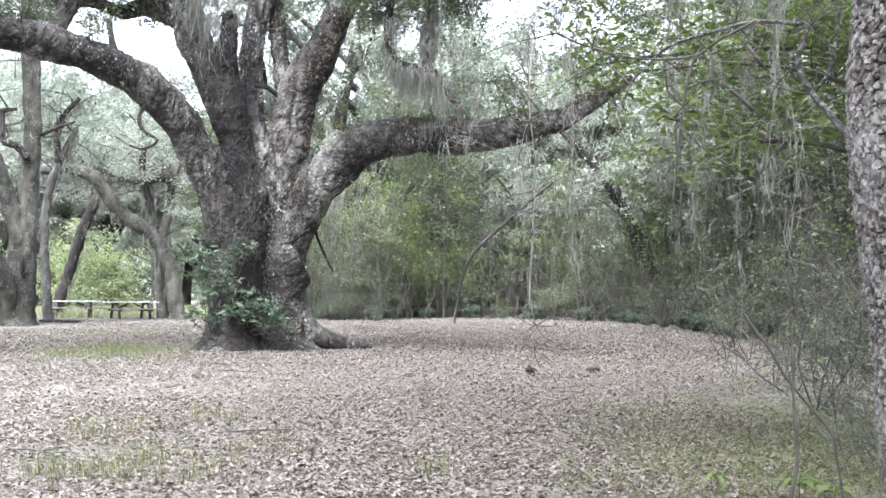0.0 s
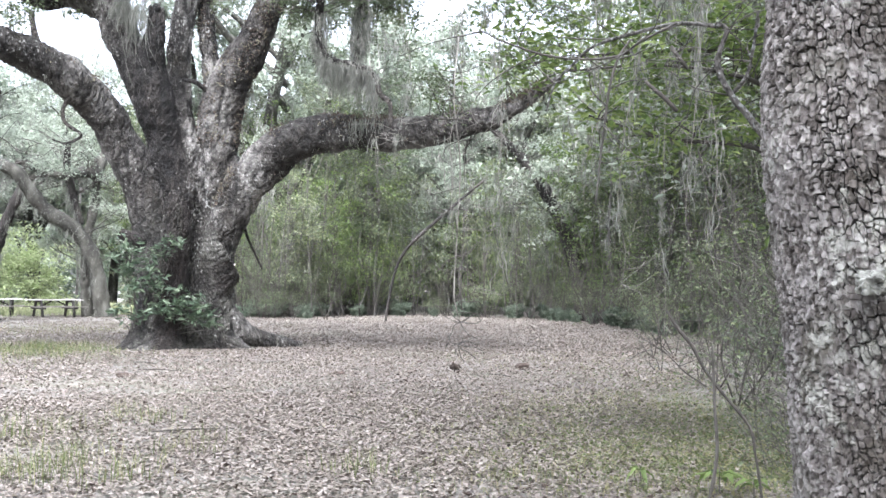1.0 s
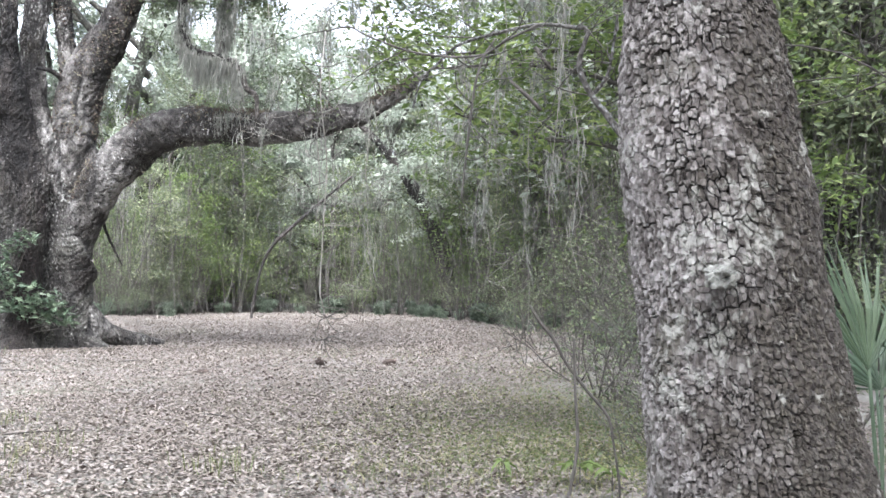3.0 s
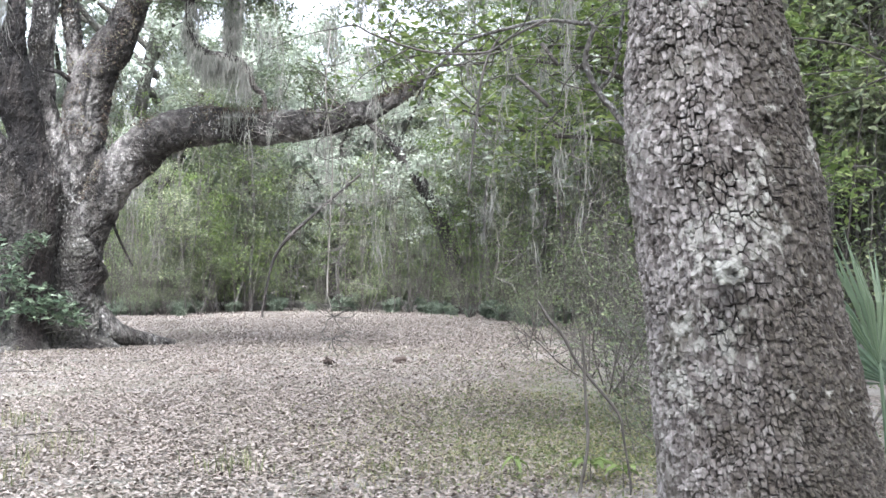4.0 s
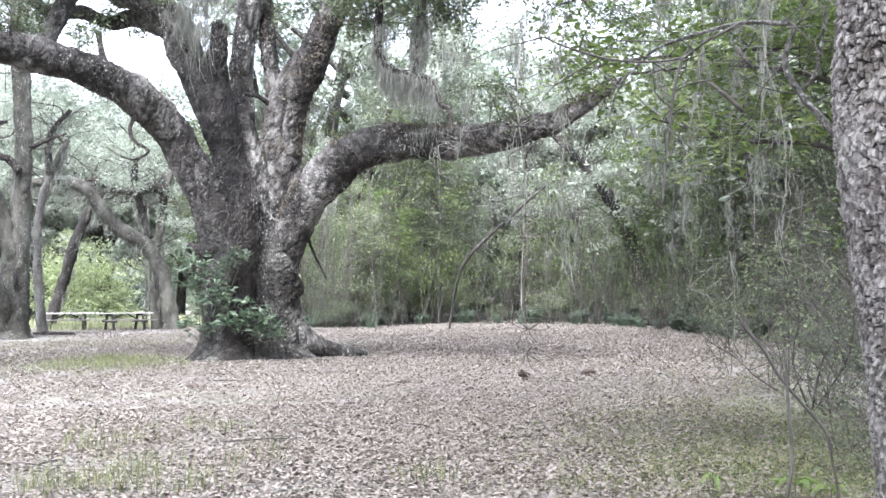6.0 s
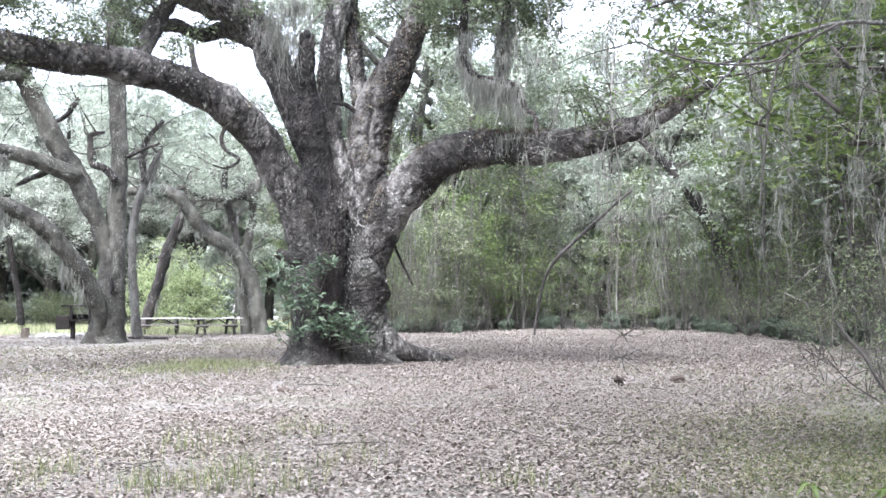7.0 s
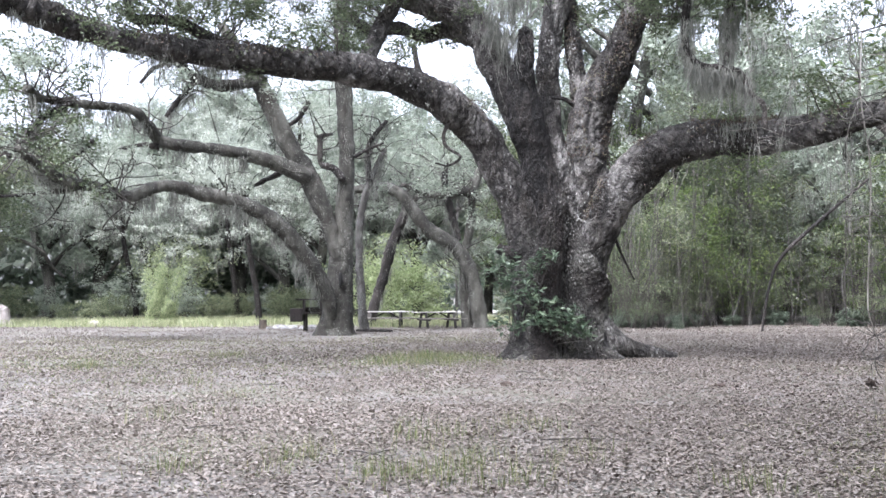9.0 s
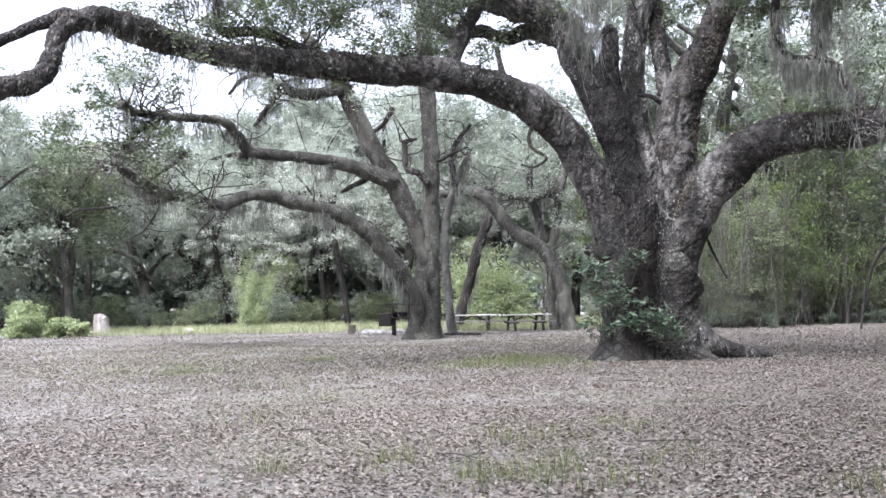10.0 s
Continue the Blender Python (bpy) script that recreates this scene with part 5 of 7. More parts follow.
for sx, sy, rx_, ry_, lo_, hi_, sd in ((-21.5, 53.0, 4.8, 4.0, 3.6, 10.0, 1), (-17.8, 58.5, 4.6, 3.5, 5.0, 12.5, 2), (-30.5, 56.0, 4.2, 3.6, 4.0, 9.5, 3), (-26.0, 61.0, 5.0, 4.0, 5.0, 13.0, 4), (-11.5, 68.0, 6.0, 4.0, 6.0, 16.5, 5), (-20.5, 67.0, 6.0, 4.0, 7.0, 16.0, 6), (-33.0, 66.0, 6.0, 4.0, 6.0, 15.0, 7)):
    make_silver_oak(sx, sy, rx_, ry_, lo_, hi_, sd, 330)


def make_big_tree(height, seed, leaf, label, per=58):
    t = thing("woodland_oak", (0, 0, 0), 0, label, "tree", "big trees behind the meadow")
    g = np.random.default_rng(seed)
    line = [(0, 0, -0.3, 0.34), (0.1, 0.1, height * 0.2, 0.28), (g.normal() * 0.5, g.normal() * 0.5, height * 0.45, 0.22), (g.normal(), g.normal(), height * 0.75, 0.12)]
    limbs = []
    for k in range(9):
        a, z0 = k * 2.4 + g.random(), height * (0.13 + 0.5 * g.random())
        d = np.array([math.cos(a), math.sin(a)])
        ln = height * (0.3 + 0.2 * g.random())
        limbs.append([(0.05, 0.05, z0, 0.14), (*(d * ln * 0.4 + g.normal(size=2) * 0.3), z0 + ln * 0.3, 0.1), (*(d * ln * 0.75), z0 + ln * (0.35 + 0.3 * g.random()), 0.07), (*(d * ln), z0 + ln * (0.2 + 0.5 * g.random()), 0.03)])
    part("trunk", mesh_of("trunk", *tube(line, 10, 0.4, 0.12, seed), FAR_BARK, True), t)
    for q in limbs:
        part("limb", mesh_of("limb", *tube(q, 6, 0.4, 0.12, seed, fine=False), FAR_BARK, True), t)
    tw = sum((twigs(q, 11, 2.2, 0.25, 1.0, 0.05, 0.03) for q in limbs + [line]), [])
    mass("crown", mesh_of("crown", *spray(tw, per, 0.8, 0.2, 0.4), leaf), t)
    mass("moss", mesh_of("moss", *strands(np.array([q[-1][:3] for q in tw]), 1.9, 0.02, 18, 0.16), MOSS), t, "grey hanging moss")
    return t


def make_left_trees():
    kinds = [make_big_tree(13, 21, FAR_LEAF, "broad silvery oak hung with moss behind the meadow", 84), make_big_tree(10, 22, FAR_LEAF, "low spreading oak with pale leaves and moss"), make_big_tree(11, 23, LIT_LEAF, "dull green oak hung with moss"), make_big_tree(14, 24, WOODS_LEAF, "tall dark green woodland oak")]
    spots = [(-43, 56), (-31, 68), (-36, 50), (-22, 72)]
    for ob, (x, y) in zip(kinds, spots):
        ob.location = (x, y, 0)
    # Kind 6: tall trees added out of view to shade near ground and trunk.
    more = [(-18, 64, 1), (-19, 72, 1), (-9, 71, 0), (-5, 63, 3), (-1, 66, 0), (4, 68, 1), (-33, 66, 0), (-39, 63, 1), (-48, 50, 1), (-45, 46, 0), (-38, 45, 1), (-28, 70, 0), (-20, 75, 0), (-7, 80, 2), (-3, 76, 0),
            (1, 60, 4), (6, 64, 4), (11, 62, 5), (14, 70, 4), (20, 64, 5), (24, 56, 4), (-3, 70, 5), (26, 44, 5), (9, 66, 0), (15, 62, 3), (21, 56, 0), (24, 46, 3), (23, 36, 0), (21, 26, 3), (19, 16, 2), (-50, 62, 3), (-42, 8, 6), (3, -9, 6), (-4, -12, 6), (-8, -7, 6), (-26, -8, 6), (14, 18, 3), (17, 22, 3), (16, 12, 2), (13, 15, 2), (19, 30, 3), (-30, 74, 0), (-24, 68, 0), (-15, 70, 0), (-11, 76, 0), (-36, 64, 0), (-26, 78, 0), (-17, 80, 0), (10, 58, 1), (18, 50, 2), (17.5, 43, 5), (17, 31, 5), (-19, 60, 1)]
    for x, y, k in more:
        tall = k > 3
        k = (0, 1, 2)[k - 4] if tall else k
        copy_thing(kinds[k], pose(x, y, 0, 0, 0, 360 * rng.random()) @ Matrix.Scale((1.45 if tall else 1.0 if y > 40 else 0.85) + 0.35 * rng.random(), 4))


make_left_trees()


def make_left_shrubs():
    """Undergrowth under the far trees."""
    a = make_shrub(2.6, 31, FAR_LEAF, "pale green thicket under the far oaks", 8, 34, 0.14)
    b = make_shrub(2.0, 32, LIT_LEAF, "dark green thicket under the far oaks", 8, 34, 0.13)
    a.location, b.location = (-27, 56.5, 0), (-20, 59, 0)
    for k in range(52):
        h, r = radians(-46 + 46 * (k + rng.random()) / 52), 60 + 12 * rng.random()
        if radians(-17) < h < radians(-8):
            continue
        copy_thing((a, b)[k % 4 > 0], pose(r * math.sin(h), r * math.cos(h), 0, 0, 0, 360 * rng.random()) @ Matrix.Scale(0.45 + 0.6 * rng.random(), 4))


make_left_shrubs()


def make_lianas():
    """Thin bare stems and vines hanging down the wood's edge."""
    out, fine = [], []
    for k in range(330):
        x, y = edge_place(0.12 + 0.56 * rng.random(), -0.2 + 6 * rng.random())
        h, r = 3 + 7 * rng.random(), 0.012 + 0.02 * rng.random()
        q, c = [], np.array([x, y, -0.1])
        lean = rng.normal(size=2) * 0.12
        for j in range(6):
            q.append((*c, r * (1 - 0.1 * j)))
            c = c + np.array([*(lean * h / 5 + rng.normal(size=2) * 0.06), h / 5])
        (out if k % 3 == 0 else fine).append(tube(q, 5, 0.4, 0.1, k, fine=False))
    thing("vine_stems", label="thin grey vines and bare stems along the wood's edge", category="vines", kind="stuff", data=mesh_of("vine_stems", *joined(out), TWIG_BARK, True))
    thing("thin_stems", label="thin dark bare stems crowding the wood's edge", category="undergrowth", kind="stuff", data=mesh_of("thin_stems", *joined(fine), DARK_TWIG, True))
    at = []
    for k in range(120):
        x, y = edge_place(0.12 + 0.56 * rng.random(), 5 * rng.random())
        at.append((x, y, 3 + 7 * rng.random()))
    thing("wood_moss", label="grey moss hanging along the wood's edge", category="moss", kind="stuff", data=mesh_of("wood_moss", *strands(np.array(at), 2.0, 0.009, 30, 0.16), MOSS))


make_lianas()


def make_dark_trunk():
    t = tree("leaning_tree", "dark thick leaning trunk inside the wood's edge")
    part("trunk", mesh_of("trunk", *tube(rooted(WOODS_DARK_TRUNK), 14, 0.2, 0.12, 77, 0.3), DARK_BARK, True), t)
    tw = twigs(WOODS_DARK_TRUNK, 30, 2.2, 0.35, 1.0, 0.0, 0.025)
    mass("brushwood", mesh_of("brushwood", *joined([tube(q, 4, 0.3, 0.1, 3, fine=False) for q in tw]), DARK_TWIG, True), t)
    mass("crown", mesh_of("crown", *spray(tw, 80, 0.7, 0.12), FAR_LEAF), t)


make_dark_trunk()
thing("dead_sapling", label="thin dark dead sapling leaning at the wood's edge", category="sapling", data=mesh_of("dead_sapling", *tube(rooted(WOODS_LEANING), 8, 0.2, 0.12, 31), DARK_BARK, True))


# ---- the near trunk ----
def bark_plates(s, z, wide, tall, around, seed):
    """Blocky bark on an unrolled trunk: the gap to the next plate and the plate's own number, for arrays of arc and height."""
    nx = int(round(around / wide))
    wide = around / nx
    g = np.random.default_rng(seed)
    ny = 400
    jx, jy, val = g.random((nx, ny)), g.random((nx, ny)), g.random((nx, ny))
    cx, cy = np.floor(s / wide).astype(int), np.floor(z / tall).astype(int)
    best, second, who, tilt = np.full(s.shape, 9.0), np.full(s.shape, 9.0), np.zeros(s.shape), np.zeros(s.shape)
    for dx in (-1, 0, 1):
        for dy in (-1, 0, 1):
            ix, iy = (cx + dx) % nx, (cy + dy) % ny
            px = (cx + dx + 0.2 + 0.6 * jx[ix, iy]) * wide
            py = (cy + dy + 0.5 * (ix % 2) + 0.05 + 0.8 * jy[ix, iy]) * tall
            d = np.maximum(np.abs(s - px) / wide, np.abs(z - py) / tall) * 1.0 + 0.0 * np.hypot((s - px) / wide, (z - py) / tall)
            closer = d < best
            second = np.where(closer, best, np.minimum(second, d))
            who = np.where(closer, val[ix, iy], who)
            tilt = np.where(closer, (py - z) / tall + (jx[ix, iy] - 0.5) * 1.6 * (s - px) / wide, tilt)
            best = np.minimum(best, d)
    return second - best, who, tilt


PALE_VINE = plain_material("pale_dead_vine", (0.13, 0.12, 0.10), (0.30, 0.285, 0.255), 30, 0.9, stretch=(1, 1, 0.3))
VINES = [(1.38, 6.87, 3.48, 1.71), (1.79, 8.42, 3.94, 1.26), (2.02, 8.77, 4.07, 2.04), (2.32, 7.14, 3.64, 2.07), (2.65, 7.13, 3.66, 1.38), (3.34, 8.90, 4.22, 1.62), (3.02, 6.88, 3.62, 1.87), (2.71, 6.03, 3.36, 1.53), (0.89, 9.46, 4.16, 2.31), (1.26, 9.92, 4.32, 2.53), (3.16, 7.79, 3.89, 1.06)]
KNOT = (1.706, 2.687, 1.468)
LICHEN = [(1.735, 2.669, 1.588, 0.160), (1.674, 2.660, 1.454, 0.070), (1.669, 2.745, 1.556, 0.100), (1.725, 2.711, 1.287, 0.090), (1.653, 2.812, 1.316, 0.060), (1.892, 2.660, 1.170, 0.050), (1.818, 2.650, 1.257, 0.025), (1.585, 3.020, 1.874, 0.100), (2.024, 2.750, 1.862, 0.060), (1.805, 2.660, 1.740, 0.080), (1.654, 2.812, 1.128, 0.100)]


def near_bark_material():
    m, n, l, p = graph("blocky_bark")
    at = n.new("ShaderNodeAttribute")
    at.attribute_name = "plate"
    li = n.new("ShaderNodeAttribute")
    li.attribute_name = "lichen"
    fine = texture(n, l, "noise", 60, (1, 1, 0.6), 8)
    wide = texture(n, l, "noise", 3.2, (1, 1, 0.5), 4)
    a = ramp(n, [(0.16, (0.020, 0.017, 0.015)), (0.34, (0.054, 0.046, 0.041)), (0.48, (0.155, 0.142, 0.133)), (0.70, (0.43, 0.41, 0.39))])
    mix = n.new("ShaderNodeMath")
    mix.operation = "MULTIPLY_ADD"
    mix.inputs[1].default_value = 0.4
    l.new(at.outputs["Fac"], mix.inputs[0])
    sub = n.new("ShaderNodeMath")
    sub.operation = "MULTIPLY"
    sub.inputs[1].default_value = 0.62
    l.new(fine.outputs["Fac"], sub.inputs[0])
    l.new(sub.outputs[0], mix.inputs[2])
    l.new(mix.outputs[0], a.inputs[0])
    b = ramp(n, [(0.35, (0.040, 0.032, 0.026)), (0.65, (0.112, 0.097, 0.087))])
    l.new(wide.outputs["Fac"], b.inputs[0])
    k = n.new("ShaderNodeValue")
    k.outputs[0].default_value = 0.4
    c = mixed(n, l, k.outputs[0], a.outputs[0], b.outputs[0])
    green = texture(n, l, "noise", 5, (1, 1, 0.7), 6)
    s2 = ramp(n, [(0.54, (0, 0, 0)), (0.7, (0.55, 0.55, 0.55))])
    l.new(green.outputs["Fac"], s2.inputs[0])
    c = mixed(n, l, s2.outputs[0], c, flat(n, (0.061, 0.059, 0.038)))
    # Olive algae tint; the dimmer side's shade is in this colour too.
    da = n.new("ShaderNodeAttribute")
    da.attribute_name = "darken"
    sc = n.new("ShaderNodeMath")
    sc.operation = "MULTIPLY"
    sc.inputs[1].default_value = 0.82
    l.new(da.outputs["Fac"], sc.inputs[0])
    algae_shade = ramp(n, [(0.35, (0.016, 0.012, 0.009)), (0.65, (0.062, 0.052, 0.038))])
    l.new(fine.outputs["Fac"], algae_shade.inputs[0])
    c = mixed(n, l, sc.outputs[0], c, algae_shade.outputs[0])
    cr = n.new("ShaderNodeAttribute")
    cr.attribute_name = "crack"
    c = mixed(n, l, cr.outputs["Fac"], c, flat(n, (0.016, 0.013, 0.011)))
    spot = texture(n, l, "noise", 30, (1, 1, 0.7), 9)
    ad = n.new("ShaderNodeMath")
    ad.operation = "MULTIPLY_ADD"
    ad.inputs[1].default_value = 0.2
    l.new(li.outputs["Fac"], ad.inputs[0])
    l.new(spot.outputs["Fac"], ad.inputs[2])
    s = ramp(n, [(0.62, (0, 0, 0)), (0.72, (0.7, 0.7, 0.7))])
    l.new(ad.outputs[0], s.inputs[0])
    c = mixed(n, l, s.outputs[0], c, flat(n, (0.30, 0.30, 0.268)))
    l.new(c, p.inputs["Base Color"])
    p.inputs["Roughness"].default_value = 0.93
    bumped(n, l, p, fine.outputs["Fac"], 0.7, 0.008)
    return m


LICHEN_KNOT = plain_material("lichen_crust", (0.035, 0.031, 0.026), (0.38, 0.385, 0.345), 30, 0.95, bump=0.8, depth=0.008)


def make_near_tree():
    t = tree("rough_barked_tree", "thick trunk with grey blocky bark, pale lichen and a knot")
    line = smooth_line(NEAR_TRUNK, 0.01)
    zs = np.concatenate([np.linspace(-0.3, 0.62, 60), np.arange(0.63, 2.72, 0.0037), np.linspace(2.73, 3.0, 20)])
    order = np.argsort(line[:, 2])
    cx, cy, cr = (np.interp(zs, line[order, 2], line[order, i]) for i in (0, 1, 3))
    n = 560
    u = np.arange(n) / n
    a = 2 * np.pi * u + 0.62 * np.sin(2 * np.pi * u) + math.atan2(cx.mean(), cy.mean())
    Z, A = np.meshgrid(zs, a, indexing="ij")
    R = np.repeat(cr[:, None], n, 1)
    around = 2 * np.pi * 0.345
    s = A / (2 * np.pi) * around
    base = np.stack([cx[:, None] + R * np.sin(A), cy[:, None] + R * np.cos(A), Z], -1).reshape(-1, 3)
    w1, w2 = lumps(base, 9, 1).reshape(Z.shape), lumps(base, 9, 2).reshape(Z.shape)
    w3, w4 = lumps(base, 30, 6).reshape(Z.shape), lumps(base, 30, 7).reshape(Z.shape)
    gap, who, tilt = bark_plates((s + 0.016 * w1 + 0.005 * w3) % around, Z + 0.02 * w2 + 0.008 * w4, 0.036, 0.050, around, 3)
    gap3, who3, tilt3 = bark_plates((s + 0.012 * w1 + 0.006 * w3) % around, Z + 0.014 * w2 + 0.008 * w4, 0.021, 0.031, around, 5)
    flaky = Z + 0.35 * lumps(base, 3.0, 19).reshape(Z.shape) + 0.15 * lumps(base, 9.0, 20).reshape(Z.shape) < 1.36
    gap, who, tilt = np.where(flaky, gap3, gap), np.where(flaky, who3, who), np.where(flaky, tilt3, tilt)
    gap2, who2, tilt2 = bark_plates((s + 0.016 * w2 + 0.005 * w3) % around, Z + 0.016 * w1 + 0.006 * w4, 0.0195, 0.026, around, 4)
    vary = np.clip(0.55 + 0.9 * lumps(base, 14, 16).reshape(Z.shape) + 0.5 * lumps(base, 5, 17).reshape(Z.shape), 0, 1.4)
    cut = np.clip((gap + 0.02 - 0.06 * vary) / 0.04, 0, 1)
    cut2 = np.clip((gap2 + 0.06 - 0.09 * vary) / 0.08, 0, 1)
    crisp = np.clip(0.75 + 0.6 * lumps(base, 2.0, 8).reshape(Z.shape), 0.3, 1.15)
    d = crisp * (0.030 * (cut - 1) + 0.008 * (cut2 - 1)) + 0.005 * (who - 0.5) * cut + 0.004 * (who2 - 0.5) * cut2 + 0.003 * tilt * cut + 0.0015 * tilt2 * cut2 + 0.006 * lumps(base, 75, 9).reshape(Z.shape) + 0.012 * lumps(base, 4, 4).reshape(Z.shape)
    place = base.reshape(*Z.shape, 3)
    far = np.linalg.norm(place - np.array(KNOT), axis=-1)
    side = np.linalg.norm((place - np.array(KNOT)) * np.array([1, 1, 0.5]), axis=-1)
    d = d + 0.055 * np.exp(-(side / 0.11) ** 2) - 0.03 * np.exp(-(far / 0.05) ** 2)
    R = R + d
    v = np.stack([cx[:, None] + R * np.sin(A), cy[:, None] + R * np.cos(A), Z], -1).reshape(-1, 3)
    i = np.arange(len(zs) - 1)[:, None] * n
    j = np.arange(n)[None]
    k = (j + 1) % n
    f = np.stack([i + j, i + n + j, i + n + k, i + k], -1).reshape(-1, 4)
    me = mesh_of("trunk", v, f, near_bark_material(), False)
    me.attributes.new("plate", "FLOAT", "POINT").data.foreach_set("value", (0.4 * who + 0.6 * who2).ravel())
    me.attributes.new("crack", "FLOAT", "POINT").data.foreach_set("value", ((1 - cut * (0.6 + 0.4 * cut2)) * np.where(flaky, 0.7, 1.0)).ravel())
    pale = np.zeros(len(base))
    for x, y, z, r in LICHEN:
        pale = np.maximum(pale, np.exp(-(((base - np.array([x, y, z])) ** 2).sum(1)) / (r * r)))
    me.attributes.new("lichen", "FLOAT", "POINT").data.foreach_set("value", pale)
    # Strongest on the trunk's right: algae, plus that side's shade put into colour.
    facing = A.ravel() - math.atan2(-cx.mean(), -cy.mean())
    darken = np.clip(0.16 - 2.2 * np.sin(facing) + 0.8 * lumps(base, 3.5, 14) + 0.35 * lumps(base, 11, 15) - 0.4 * np.clip(Z.ravel() - 1.45, -0.8, 1.2), 0, 1)
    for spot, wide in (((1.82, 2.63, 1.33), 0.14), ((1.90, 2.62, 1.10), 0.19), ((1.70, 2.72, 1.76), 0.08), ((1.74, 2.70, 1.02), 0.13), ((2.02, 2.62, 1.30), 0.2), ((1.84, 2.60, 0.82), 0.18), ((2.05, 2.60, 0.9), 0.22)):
        darken = np.maximum(darken, (0.9 + 0.5 * lumps(base, 22, 18)) * np.exp(-(((base - np.array(spot)) ** 2).sum(1)) / wide ** 2))
    me.attributes.new("darken", "FLOAT", "POINT").data.foreach_set("value", np.clip(darken, 0, 1))
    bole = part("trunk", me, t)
    bm = bmesh.new()
    bmesh.ops.create_icosphere(bm, subdivisions=4, radius=1)
    co = np.array([q.co for q in bm.verts])
    sz = np.array([0.042, 0.05, 0.036])
    kn = 1 + 0.3 * lumps(co, 2.2, 3) + 0.22 * lumps(co, 6, 4) - 0.55 * np.exp(-((co[:, 0] - 0.1) ** 2 + (co[:, 2] + 0.15) ** 2) / 0.06)
    for q, f_, c_ in zip(bm.verts, kn, co):
        q.co = Vector(c_ * f_ * sz) + Vector(KNOT) + Vector((-0.02, -0.055, 0.004))
    part("knot", solid("knot", bm, LICHEN_KNOT), bole, "swollen knot crusted with pale lichen")
    top = [(cx[-1], cy[-1], 2.95, cr[-1] * 0.99), (cx[-1] - 0.05, cy[-1], 4.5, cr[-1] * 0.9), (cx[-1], cy[-1] + 0.2, 7.5, cr[-1] * 0.7), (cx[-1] + 0.2, cy[-1] + 0.4, 10, 0.1)]
    part("upper_trunk", mesh_of("upper_trunk", *tube(top, 24, 0.2, 0.08, 8), OAK_BARK, True), t)
    # Unseen crown added overhead to shade the trunk and the ground on the right.
    m = 820
    a, q = rng.random(m) * 6.283, np.sqrt(rng.random(m))
    high = np.stack([3.8 + 8 * q * np.cos(a), 4 + 8.5 * q * np.sin(a), 7.6 + 3 * rng.random(m)], 1)
    mass("crown", mesh_of("crown", *blades(clumps(high, 30, 0.8), 0.2, 0.5), WOODS_LEAF), t, "leafy top high overhead, out of view, added for shade")
    lines = [BOUGH_LEAD, BOUGH_FORK, BOUGH_SPRAY, BOUGH_HANG]
    root = [(cx[300], cy[300] + 0.15, 1.9, 0.035), (2.45, 4.0, 2.0, 0.03), tuple(BOUGH_LEAD[0])]
    for i, q in enumerate([root] + lines):
        part("branch", mesh_of("branch", *tube([(*w[:3], w[3] * 0.78) for w in q], 8, 0.03, 0.12, i), SAPLING_BARK if i < 3 else TWIG_BARK, True), t)
    vine = [tuple(BOUGH_SPRAY[-1])] + HANG_VINE[2:]
    part("hanging_vine", mesh_of("hanging_vine", *tube(vine, 6, 0.04, 0.12, 9), PALE_VINE, True), t, "thin grey dangling vine with dry twigs")
    dead = np.array(HANG_VINE[-2][:3]) + rng.normal(size=(9, 3)) * np.array([0.012, 0.012, 0.02])
    mass("dead_leaves", mesh_of("dead_leaves", *blades(dead, 0.035, 0.2, 0.6), CLOD), t, "dark withered leaves caught on the vine")
    tw = sum((twigs(q, 9, 0.5, 0.1, 1.0, -0.1, 0.004) for q in lines), []) + twigs(vine, 70, 0.13, 0.15, 0.9, -0.35, 0.0014)
    mass("brushwood", mesh_of("brushwood", *joined([tube(q, 4, 0.06, 0.1, 3, fine=False) for q in tw]), TWIG_BARK, True), t)
    return t


make_near_tree()


